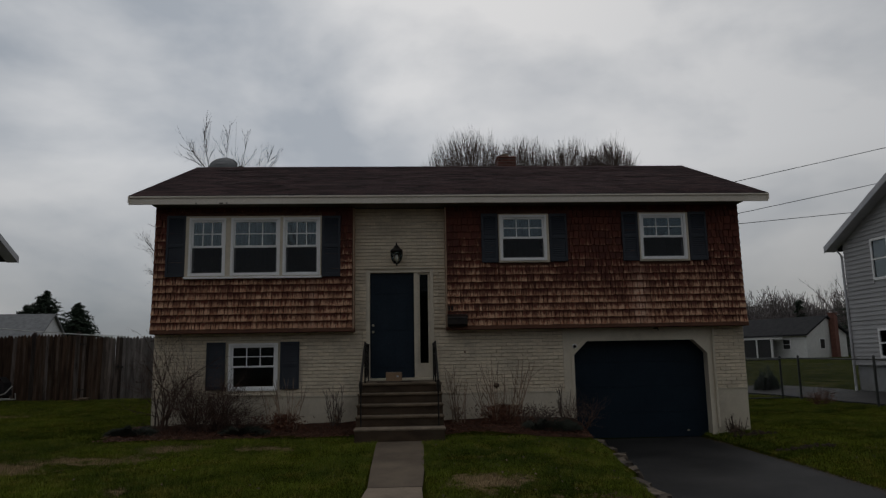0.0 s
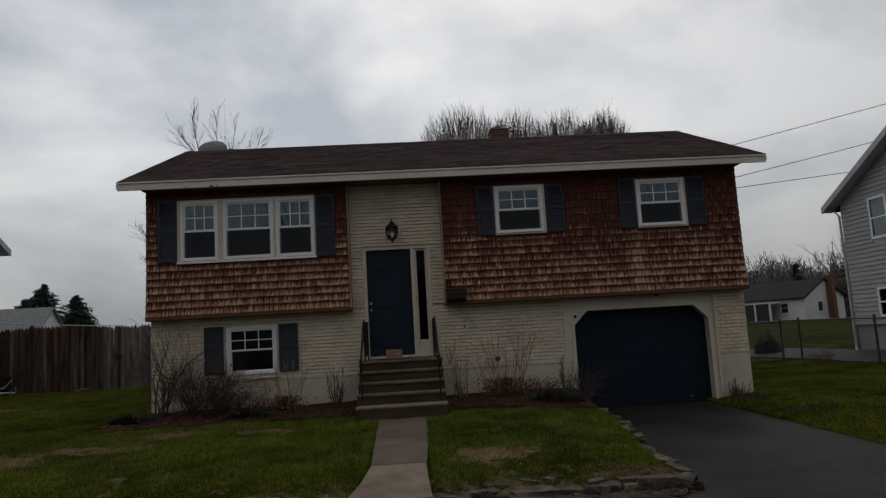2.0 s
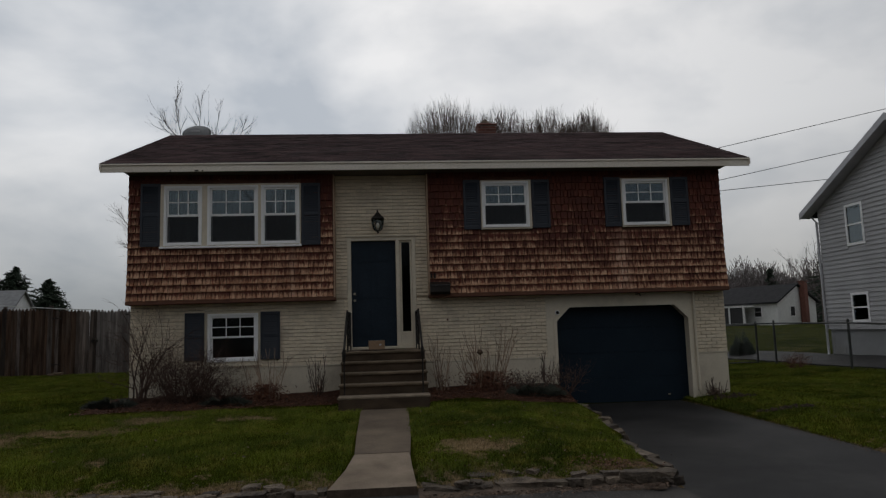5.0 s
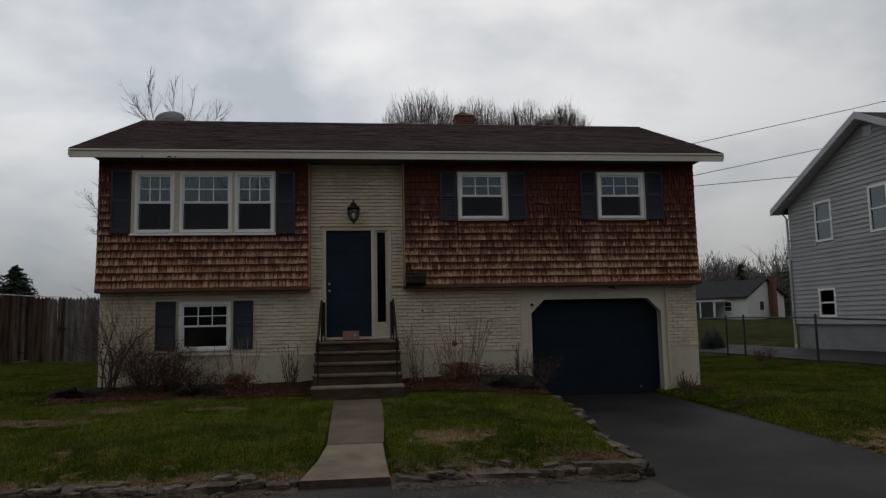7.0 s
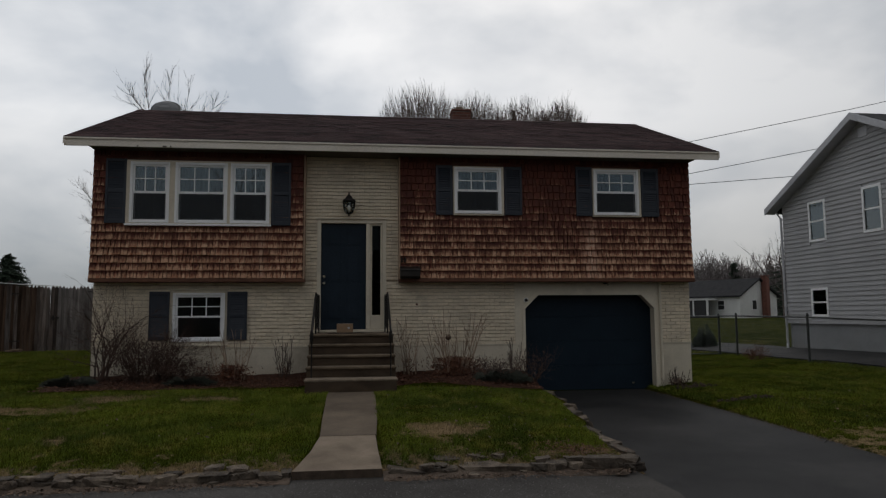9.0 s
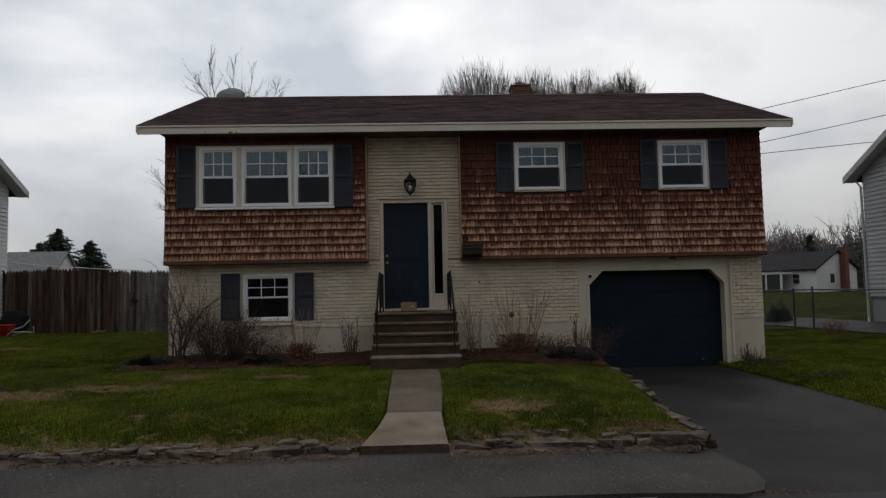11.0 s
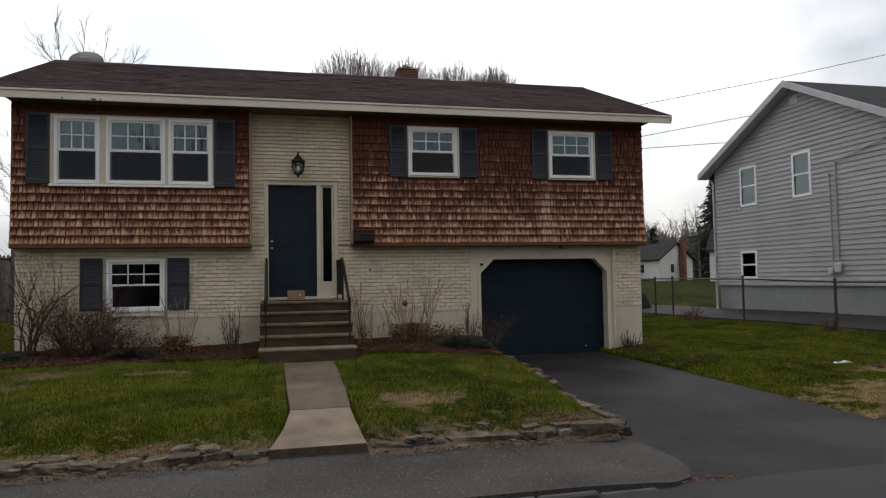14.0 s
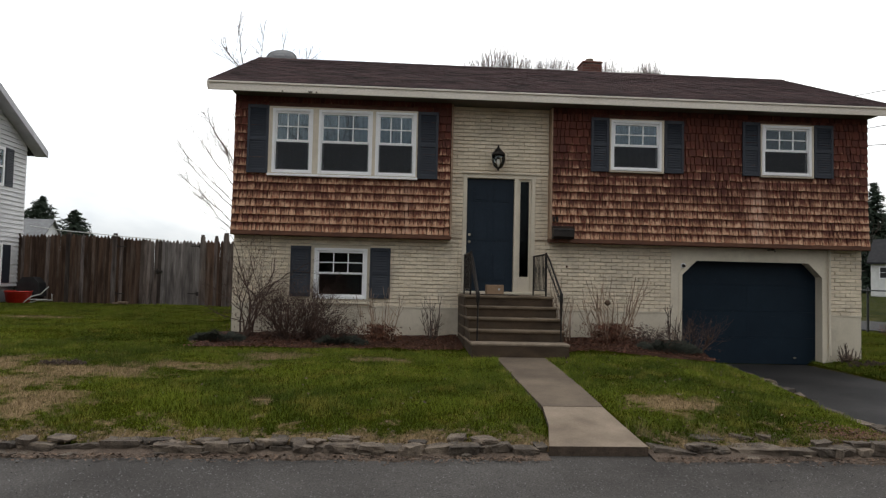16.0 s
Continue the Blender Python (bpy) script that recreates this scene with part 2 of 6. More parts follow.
PINE = surface("dark_pine_needles", (0.014, 0.024, 0.015), (0.035, 0.052, 0.032), 0.75, 4.0, 40, 0.2, spread=0.4)
MULCH = surface("dark_mulch", (0.036, 0.0155, 0.009), (0.088, 0.037, 0.021), 0.95, 6.0, 60, 1.0, dist=0.03)
CARDBOARD = surface("cardboard", (0.26, 0.165, 0.095), (0.33, 0.215, 0.13), 0.8, 4.0, 40, 0.1)
RED_PLASTIC = surface("red_plastic", (0.42, 0.02, 0.012), (0.50, 0.03, 0.02), 0.4, 3.0, 30, 0.05)
BLACK_COVER = surface("black_grill_cover", (0.012, 0.012, 0.013), (0.025, 0.025, 0.026), 0.6, 4.0, 30, 0.2)
DISH_GREY = surface("dish_grey_paint", (0.26, 0.27, 0.28), (0.33, 0.34, 0.35), 0.45, 4.0, 30, 0.05)
PALE_ROOF = surface("pale_grey_roof", (0.15, 0.155, 0.16), (0.23, 0.235, 0.24), 0.9, 2.0, 20, 0.2)
PALE_MARK = surface("pale_mark", (0.5, 0.5, 0.52), (0.56, 0.56, 0.58), 0.5)
BRASS = surface("worn_brass", (0.45, 0.40, 0.30), (0.58, 0.53, 0.42), 0.3, 8.0, 40, 0.05, metal=0.9)
# curtain colour is darkened and blued to suit the sky reflection in the panes
CURTAIN = surface("dark_bluish_curtain", (0.045, 0.060, 0.070), (0.10, 0.118, 0.13), 0.9, 3.0, 60, 0.1)
# room colour itself carries the dimness of unlit interiors
ROOM = surface("unlit_room_tone", (0.07, 0.065, 0.06), (0.10, 0.095, 0.085), 0.9)
CABLE = surface("grey_cable", (0.03, 0.03, 0.032), (0.06, 0.06, 0.062), 0.6)
FAR_ROOF = surface("far_grey_roof", (0.019, 0.019, 0.021), (0.034, 0.034, 0.036), 0.95, 2.0, 20, 0.2)
FAR_WHITE = surface("far_white_siding", (0.68, 0.68, 0.66), (0.78, 0.78, 0.76), 0.7)
# distance haze is mixed into this twig colour
FAR_TWIG = surface("hazy_grey_brown_twigs", (0.130, 0.112, 0.108), (0.215, 0.190, 0.185), 0.9, 3.0, 20, 0.1)
DARK_BOX = surface("dark_metal_box", (0.016, 0.013, 0.011), (0.035, 0.028, 0.024), 0.45, 5.0, 40, 0.1, metal=0.4)
DIRT_DARK = surface("bare_soil", (0.030, 0.018, 0.011), (0.065, 0.040, 0.025), 0.95, 6.0, 50, 0.9, dist=0.03)

for _m in (NAVY, DOOR_PAINT, FAR_ROOF, PINE, JUNIPER, MULCH, FENCE_WOOD, FENCE_GREY, FENCE_RED, ASPHALT_DRIVE, ASPHALT_ROAD, ASPHALT_WALK):
    _m.node_tree.nodes["Principled BSDF"].inputs["Specular IOR Level"].default_value = 0.2


SHINGLE_STEP = 0.1435


def shingle_material():
    m, n, l, b = nodes_of("cedar_shingle")
    p = place_of(n, l)
    r = piece_random(n, l)
    grain = noise_node(n, l, 60, 4, 0.65, (3.0, 3.0, 0.25))
    streak = noise_node(n, l, 12, 4, 0.66, (2.2, 2.2, 0.36))
    wide = noise_node(n, l, 1.1, 5, 0.6)
    red = mix(n, l, r, (0.076, 0.0152, 0.0066), (0.138, 0.0322, 0.0148))
    tan = mix(n, l, r, (0.385, 0.195, 0.108), (0.67, 0.412, 0.262))
    # sun and rain bleached the lower courses, most near the butts; eaves shade is painted above
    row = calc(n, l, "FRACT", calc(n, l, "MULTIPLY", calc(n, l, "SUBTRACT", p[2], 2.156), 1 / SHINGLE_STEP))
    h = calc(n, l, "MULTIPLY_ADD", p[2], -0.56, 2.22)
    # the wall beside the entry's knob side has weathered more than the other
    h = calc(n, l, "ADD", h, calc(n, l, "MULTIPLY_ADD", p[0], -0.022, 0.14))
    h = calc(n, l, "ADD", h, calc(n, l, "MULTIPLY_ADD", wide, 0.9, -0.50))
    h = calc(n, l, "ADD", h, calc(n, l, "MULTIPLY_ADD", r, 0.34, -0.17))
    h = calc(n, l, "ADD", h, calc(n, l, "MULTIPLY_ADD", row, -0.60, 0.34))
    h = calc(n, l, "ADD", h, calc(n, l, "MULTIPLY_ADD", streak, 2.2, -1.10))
    fade_and_shade = ramp(n, l, h, [(0.30, grey(0)), (1.10, grey(1))])
    # the head of each piece, sheltered by the butt above, mixes kept stain with painted shadow
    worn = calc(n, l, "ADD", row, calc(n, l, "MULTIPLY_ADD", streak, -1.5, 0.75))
    fade_and_shade = mix(n, l, 1.0, fade_and_shade, ramp(n, l, worn, [(0.30, grey(1)), (0.78, grey(0.04))]), "MULTIPLY")
    col = mix(n, l, fade_and_shade, red, tan)
    # washed streaks below two window corners
    for x0, half in ((9.48, 0.24), (3.02, 0.07)):
        d = calc(n, l, "ABSOLUTE", calc(n, l, "SUBTRACT", p[0], x0))
        d = calc(n, l, "ADD", d, calc(n, l, "MULTIPLY_ADD", streak, 0.5, -0.25))
        s = ramp(n, l, calc(n, l, "DIVIDE", d, half), [(0.0, grey(0.9)), (1.1, grey(0))])
        s = mix(n, l, 1.0, s, ramp(n, l, calc(n, l, "MULTIPLY_ADD", p[2], -0.8, 2.75), [(0.0, grey(0)), (0.45, grey(1))]), "MULTIPLY")
        s = mix(n, l, 1.0, s, ramp(n, l, r, [(0.15, grey(0.3)), (0.6, grey(0.9))]), "MULTIPLY")
        s = mix(n, l, 1.0, s, ramp(n, l, row, [(0.60, grey(1)), (0.85, grey(0.1))]), "MULTIPLY")
        col = mix(n, l, s, col, (0.68, 0.46, 0.34))
    col = mix(n, l, 1.0, col, ramp(n, l, grain, [(0.3, grey(0.62)), (0.7, grey(1.18))]), "MULTIPLY")
    col = mix(n, l, 1.0, col, ramp(n, l, streak, [(0.36, (0.86, 0.55, 0.44)), (0.52, grey(1.0)), (0.68, grey(1.15))]), "MULTIPLY")
    l.new(col, b.inputs["Base Color"])
    b.inputs["Roughness"].default_value = 0.8
    relief(n, l, b, mix(n, l, 0.5, grain, streak), 0.7, 0.008)
    return m


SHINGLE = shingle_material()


def roof_material():
    m, n, l, b = nodes_of("brown_asphalt_shingle")
    r = piece_random(n, l)
    f = noise_node(n, l, 120, 3, 0.7)
    a = noise_node(n, l, 0.5, 6, 0.65, (0.6, 2.0, 2.0))
    col = mix(n, l, r, (0.0120, 0.0064, 0.0068), (0.062, 0.0330, 0.0335))
    col = mix(n, l, ramp(n, l, a, [(0.45, grey(0)), (0.66, grey(0.75))]), col, (0.086, 0.053, 0.053))
    worn = noise_node(n, l, 2.4, 6, 0.7, (0.7, 2.2, 2.2))
    col = mix(n, l, ramp(n, l, worn, [(0.52, grey(0)), (0.64, grey(0.85))]), col, (0.012, 0.0070, 0.0070))
    col = mix(n, l, 1.0, col, ramp(n, l, f, [(0.3, grey(0.7)), (0.7, grey(1.3))]), "MULTIPLY")
    l.new(col, b.inputs["Base Color"])
    b.inputs["Roughness"].default_value = 0.95
    b.inputs["Specular IOR Level"].default_value = 0.1
    relief(n, l, b, f, 0.7, 0.006)
    return m


ROOF = roof_material()

# bare, straw-coloured places in the lawn: centre x, y and half sizes
BARE = [(-0.9, -3.95, 1.0, 0.42), (-1.6, -4.7, 1.0, 0.6), (0.35, -3.35, 0.85, 0.32), (1.25, -2.55, 0.50, 0.42), (2.65, -2.75, 0.42, 0.26), (-0.6, -5.55, 0.62, 0.55), (-2.4, -3.6, 1.2, 0.6), (-2.2, -5.5, 1.2, 0.8), (1.56, -5.46, 0.17, 0.15), (-5.1, 3.4, 1.0, 0.4), (5.85, -5.3, 0.62, 0.42), (12.3, -5.8, 1.7, 1.1), (13.6, -4.0, 0.7, 0.5), (-5.0, -5.2, 1.8, 0.9)]


def lawn_mask(n, l):
    """0 on good grass, 1 on bare straw."""
    p = place_of(n, l)
    w = noise_node(n, l, 3.0, 10, 0.78)
    out = None
    for x, y, a, c in BARE:
        u = calc(n, l, "MULTIPLY", calc(n, l, "SUBTRACT", p[0], x), 1 / a)
        v = calc(n, l, "MULTIPLY", calc(n, l, "SUBTRACT", p[1], y), 1 / c)
        d = calc(n, l, "ADD", calc(n, l, "MULTIPLY", u, u), calc(n, l, "MULTIPLY", v, v))
        out = d if out is None else calc(n, l, "MINIMUM", out, d)
    e = calc(n, l, "MINIMUM", out, calc(n, l, "MULTIPLY", calc(n, l, "ADD", p[1], 6.72), 1.9))
    e = calc(n, l, "MINIMUM", e, 2.75)
    k = calc(n, l, "ADD", e, calc(n, l, "MULTIPLY_ADD", w, 9.0, -4.3))
    return ramp(n, l, k, [(-0.6, grey(0.9)), (0.6, grey(0.62)), (1.6, grey(0.24)), (2.9, grey(0))]), w


def lawn_material(name, blade):
    m, n, l, b = nodes_of(name)
    mask, w = lawn_mask(n, l)
    f = noise_node(n, l, 35, 5, 0.7)
    c = noise_node(n, l, 0.7, 5, 0.6)
    green = mix(n, l, ramp(n, l, c, [(0.35, grey(0)), (0.68, grey(1))]), (0.068, 0.097, 0.009), (0.180, 0.216, 0.020))
    mid = noise_node(n, l, 3.2, 7, 0.68)
    green = mix(n, l, ramp(n, l, mid, [(0.50, grey(0)), (0.66, grey(0.7))]), green, (0.285, 0.248, 0.050))
    green = mix(n, l, ramp(n, l, mid, [(0.30, grey(0.5)), (0.45, grey(0))]), green, (0.050, 0.076, 0.009))
    straw = mix(n, l, f, (0.165, 0.108, 0.060), (0.355, 0.255, 0.148))
    if blade:
        r = piece_random(n, l)
        green = mix(n, l, 1.0, green, ramp(n, l, r, [(0.0, (0.85, 0.9, 0.8)), (0.85, (1.2, 1.2, 1.1)), (1.0, (1.5, 1.35, 1.4))]), "MULTIPLY")
        straw = mix(n, l, 1.0, straw, ramp(n, l, r, [(0.0, grey(0.6)), (1.0, grey(1.4))]), "MULTIPLY")
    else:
        # ground green is darkened to stand in for shade among the blades
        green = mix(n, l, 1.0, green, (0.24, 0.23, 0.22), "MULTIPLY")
        # rough brownish grass in the gardens behind
        green = mix(n, l, ramp(n, l, calc(n, l, "MULTIPLY_ADD", place_of(n, l)[1], 0.1, -0.6), [(0.2, grey(0)), (0.6, grey(1))]), green, ramp(n, l, calc(n, l, "MULTIPLY_ADD", w, 1.6, calc(n, l, "MULTIPLY_ADD", c, 1.4, -1.0)), [(0.15, (0.012, 0.014, 0.007)), (0.45, (0.034, 0.042, 0.014)), (0.65, (0.060, 0.062, 0.022)), (0.85, (0.120, 0.092, 0.050))]))
    col = mix(n, l, mask, green, straw)
    col = mix(n, l, 1.0, col, ramp(n, l, f, [(0.3, grey(0.6)), (0.7, grey(1.2))]), "MULTIPLY")
    l.new(col, b.inputs["Base Color"])
    b.inputs["Roughness"].default_value = 0.75 if blade else 0.95
    b.inputs["Specular IOR Level"].default_value = 0.25 if blade else 0.0
    if not blade:
        relief(n, l, b, f, 0.9, 0.03)
    return m


LAWN, GRASS = lawn_material("blade_shaded_lawn", False), lawn_material("grass_blade", True)


def glass_material(name, tint, rough=0.02, ior=1.55):
    m, n, l, b = nodes_of(name)
    t = n.new("ShaderNodeBsdfTransparent")
    t.inputs["Color"].default_value = (*tint, 1)
    g = n.new("ShaderNodeBsdfGlossy")
    g.inputs["Roughness"].default_value = rough
    # blue of the reflected sky is put into the gloss colour
    g.inputs["Color"].default_value = (0.82, 0.94, 1.0, 1)
    fr = n.new("ShaderNodeFresnel")
    fr.inputs["IOR"].default_value = ior
    s = n.new("ShaderNodeMixShader")
    l.new(fr.outputs[0], s.inputs[0])
    l.new(t.outputs[0], s.inputs[1])
    l.new(g.outputs[0], s.inputs[2])
    l.new(s.outputs[0], n["Material Output"].inputs["Surface"])
    return m


PANE = glass_material("window_glass", (0.54, 0.64, 0.70), 0.02, 2.05)
# darker, weakly reflecting glass stands in for panes mirroring dark surroundings
DARK_PANE = glass_material("dim_reflection_glass", (0.45, 0.46, 0.46), 0.03, 1.3)
LAMP_GLASS = glass_material("lantern_glass", (0.95, 0.94, 0.90), 0.1)


def screen_material():
    m, n, l, b = nodes_of("insect_screen")
    t, d, x = n.new("ShaderNodeBsdfTransparent"), n.new("ShaderNodeBsdfDiffuse"), n.new("ShaderNodeMixShader")
    d.inputs["Color"].default_value = (0.045, 0.047, 0.05, 1)
    x.inputs[0].default_value = 0.55
    for a, c in ((t.outputs[0], x.inputs[1]), (d.outputs[0], x.inputs[2]), (x.outputs[0], n["Material Output"].inputs["Surface"])):
        l.new(a, c)
    return m


SCREEN = screen_material()


# ---- building helpers ----
def box(bm, x0, y0, z0, x1, y1, z1, bevel=0.0):
    vs = bmesh.ops.create_cube(bm, size=1.0, matrix=Matrix.Translation(((x0 + x1) / 2, (y0 + y1) / 2, (z0 + z1) / 2)) @ Matrix.Diagonal((abs(x1 - x0), abs(y1 - y0), abs(z1 - z0), 1)))["verts"]
    if bevel:
        es = list({e for v in vs for e in v.link_edges})
        bmesh.ops.bevel(bm, geom=es, offset=bevel, segments=1, affect="EDGES")
    return bm


def boxes(*rows, bevel=0.0):
    bm = bmesh.new()
    for r in rows:
        box(bm, *r, bevel=bevel)
    return bm


def prism(points, axis, a, b):
    """A polygon in two coordinates, pushed along the third from a to b. axis 'y': points are (x, z); axis 'x': (y, z); axis 'z': (x, y)."""
    bm = bmesh.new()
    put = {"y": lambda p, d: (p[0], d, p[1]), "x": lambda p, d: (d, p[0], p[1]), "z": lambda p, d: (p[0], p[1], d)}[axis]
    f = bm.faces.new([bm.verts.new(put(p, a)) for p in points])
    r = bmesh.ops.extrude_face_region(bm, geom=[f])
    shift = Vector(put((0, 0), b)) - Vector(put((0, 0), a))
    bmesh.ops.translate(bm, verts=[v for v in r["geom"] if isinstance(v, bmesh.types.BMVert)], vec=shift)
    bmesh.ops.recalc_face_normals(bm, faces=bm.faces)
    return bm


def lathe(profile, seg=20, centre=(0, 0, 0)):
    """A turned solid: (radius, height) pairs round the z axis."""
    bm = bmesh.new()
    rings = [[bm.verts.new((centre[0] + r * math.cos(2 * math.pi * k / seg), centre[1] + r * math.sin(2 * math.pi * k / seg), centre[2] + z)) for k in range(seg)] for r, z in profile]
    for lo, hi in zip(rings, rings[1:]):
        for k in range(seg):
            bm.faces.new((lo[k], lo[(k + 1) % seg], hi[(k + 1) % seg], hi[k]))
    bm.faces.new(rings[0][::-1])
    bm.faces.new(rings[-1])
    bmesh.ops.recalc_face_normals(bm, faces=bm.faces)
    return bm


def tube(bm, pts, radius, sides=6, end=None):
    """A round bar through the points, tapering to the radius end."""
    pts = [Vector(p) for p in pts]
    end = radius if end is None else end
    rings = []
    for i, p in enumerate(pts):
        d = (pts[min(i + 1, len(pts) - 1)] - pts[max(i - 1, 0)]).normalized()
        u = d.orthogonal().normalized()
        v = d.cross(u)
        r = radius + (end - radius) * i / max(1, len(pts) - 1)
        rings.append([bm.verts.new(p + r * (math.cos(2 * math.pi * k / sides) * u + math.sin(2 * math.pi * k / sides) * v)) for k in range(sides)])
    for lo, hi in zip(rings, rings[1:]):
        for k in range(sides):
            bm.faces.new((lo[k], lo[(k + 1) % sides], hi[(k + 1) % sides], hi[k]))
    bm.faces.new(rings[0][::-1])
    bm.faces.new(rings[-1])
    return bm


def mesh_of(name, bm, material):
    me = bpy.data.meshes.new(name)
    bm.to_mesh(me)
    bm.free()
    me.materials.append(material)
    return me


def part(name, bm, material, parent=None, label="", smooth=False):
    me = mesh_of(name, bm, material) if isinstance(bm, bmesh.types.BMesh) else bm
    if smooth:
        for f in me.polygons:
            f.use_smooth = True
    ob = new(name, me)
    ob.parent = parent
    return tagged(ob, label) if label else ob


def raw_mesh(name, verts, faces, material):
    me = bpy.data.meshes.new(name)
    me.from_pydata(verts, [], faces)
    me.materials.append(material)
    return me


def thing(name, label, category, at=(0, 0, 0), group="", kind=""):
    ob = new(name)
    ob.location = at
    ob.empty_display_size = 0.2
    return tagged(ob, label, category, group, kind)


def lerp(x, pts):
    """Piecewise linear through (x, value) pairs."""
    for (a, va), (b, vb) in zip(pts, pts[1:]):
        if x <= b:
            return va + (vb - va) * max(0.0, (x - a) / (b - a))
    return pts[-1][1]


# ---- ground ----
DRIVE_L = [(-6.9, 7.62), (-5.0, 7.78), (-3.0, 8.04), (-1.6, 8.13), (0.3, 8.12)]


def lawn_height(x, y):
    left = lerp(y, [(-6.62, -0.05), (-5.5, 0.10), (-2.4, 0.245), (0.0, 0.33), (9.5, 0.41), (14, 0.4), (60, -0.2), (400, -3)])
    right = lerp(y, [(-7.0, -0.16), (-3.0, -0.02), (0.0, 0.06), (5, 0.05), (12, 0.0), (40, 0.4), (75, 0.95), (120, 1.2), (400, -3)])
    k = min(1.0, max(0.0, (x - 8.0) / 2.5))
    z = left * (1 - k) + right * k
    bump = 0.035 * noise.noise((x * 0.5, y * 0.5, 0.3)) + 0.012 * noise.noise((x * 2.1, y * 2.1, 4.0))
    z += 0.22 * min(1.0, max(0.0, (x - 15.2) / 3.5)) * min(1.0, max(0.0, (y + 6.0) / 4.0)) * (1.0 if y < 12 else max(0.0, 1 - (y - 12) / 20))
    if 6.8 < x < 8.6 and y < -0.6:
        z -= 0.11 * min(1.0, (x - 6.8) / 1.2) * min(1.0, (-0.6 - y) / 0.8) * min(1.0, max(0.0, (y + 6.6) / 1.2))
    if x > 10.5 and y < 1.0:
        z -= max(0.0, 1 - max(0.0, x - 10.72) / 0.8) * max(0.0, min(0.11, 0.11 + y * 0.016))
    return z + bump * min(1.0, max(0.0, y + 7.0))


def drive_height(y):
    return lerp(y, [(-8.5, -0.246), (-8.1, -0.222), (-6.8, -0.185), (-3.0, -0.12), (0.0, -0.09), (1, -0.09)])


WALK_Z = [(-6.72, -0.016), (-5.5, 0.10), (-2.3, 0.258)]


def ground_height(x, y):
    edge = lerp(y, DRIVE_L)
    if 4.25 < x < 5.2 and -6.62 < y < -2.2:
        return lerp(y, WALK_Z) - 0.05
    if y < -6.62:
        return -0.45
    if edge - 0.02 < x < 10.72 and y < 0.4:
        return drive_height(y) - 0.06
    return lawn_height(x, y)


def axis_steps(dense0, dense1, step, far0, far1):
    out, v, s = [dense0], dense0, step
    while v > far0:
        s *= 1.35
        v -= s
        out.insert(0, max(v, far0))
    v = dense0
    while v < dense1 - 1e-6:
        v += step
        out.append(v)
    s = step
    while v < far1:
        s *= 1.35
        v += s
        out.append(min(v, far1))
    return out


gx, gy = axis_steps(-11, 20, 0.2, -900, 900), axis_steps(-7.0, 9, 0.2, -900, 900)
gy = sorted(set(gy) | {-6.63, -6.61})
verts = [(x, y, ground_height(x, y)) for y in gy for x in gx]
w = len(gx)
faces = [(j * w + i, j * w + i + 1, (j + 1) * w + i + 1, (j + 1) * w + i) for j in range(len(gy) - 1) for i in range(w - 1)]
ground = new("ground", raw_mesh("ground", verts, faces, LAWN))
for f in ground.data.polygons:
    f.use_smooth = True
tagged(ground, "uneven green lawn with straw-coloured bare patches", "ground", kind="structure")


def strip(name, outline, top, thick, material, label, category):
    """A paved sheet: outline rows of (x0, x1, y), with its upper side at top(x, y)."""
    bm = bmesh.new()
    rows = []
    for x0, x1, y in outline:
        rows.append([bm.verts.new((x0 + (x1 - x0) * i / 14, y, top(x0 + (x1 - x0) * i / 14, y))) for i in range(15)])
    for a, b in zip(rows, rows[1:]):
        for i in range(14):
            bm.faces.new((a[i], a[i + 1], b[i + 1], b[i]))
    r = bmesh.ops.extrude_face_region(bm, geom=list(bm.faces))
    bmesh.ops.translate(bm, verts=[v for v in r["geom"] if isinstance(v, bmesh.types.BMVert)], vec=(0, 0, -thick))
    bmesh.ops.recalc_face_normals(bm, faces=bm.faces)
    ob = part(name, bm, material)
    return tagged(ob, label, category, kind="structure")


strip("driveway", [(lerp(y, DRIVE_L) if y > -6.95 else 6.9, 10.72 + max(0, -6.6 - y) * 0.6, y) for y in (-8.5, -8.1, -7.6, -7.2, -6.96, -6.94, -6, -5, -4, -3, -2, -1, 0.32)],
      lambda x, y: drive_height(y), 0.05, ASPHALT_DRIVE, "dark damp asphalt driveway up to the garage", "driveway")
strip("road", [(-90, 110, y) for y in (-30, -16, -12, -8.0)], lambda x, y: lerp(y, [(-30, -0.25), (-12, -0.17), (-8.5, -0.212), (-8.0, -0.218)]), 0.1, ASPHALT_ROAD, "dark worn asphalt road surface", "road")
strip("pavement", [(-90, 4.0, y) for y in (-8.06, -7.7, -7.4, -6.6)], lambda x, y: lerp(y, [(-8.1, -0.155), (-6.6, -0.090)]), 0.2, ASPHALT_WALK, "grey asphalt footpath beside the road", "pavement")
strip("pavement", [(4.0, e, y) for e, y in ((7.32, -8.06), (7.55, -7.93), (7.68, -7.7), (7.72, -7.4), (7.62, -6.6))], lambda x, y: lerp(y, [(-8.1, -0.155), (-6.6, -0.090)]) - 0.052 * min(1.0, max(0.0, (x - 6.3) / 1.3)) ** 2, 0.2, ASPHALT_WALK, "grey asphalt footpath beside the road", "pavement")
strip("pavement", [(11.4, 110, y) for y in (-8.06, -7.6, -7.2, -6.75)], lambda x, y: lerp(y, [(-8.1, -0.165), (-6.6, -0.13)]), 0.2, ASPHALT_WALK, "grey asphalt footpath beside the road", "pavement")
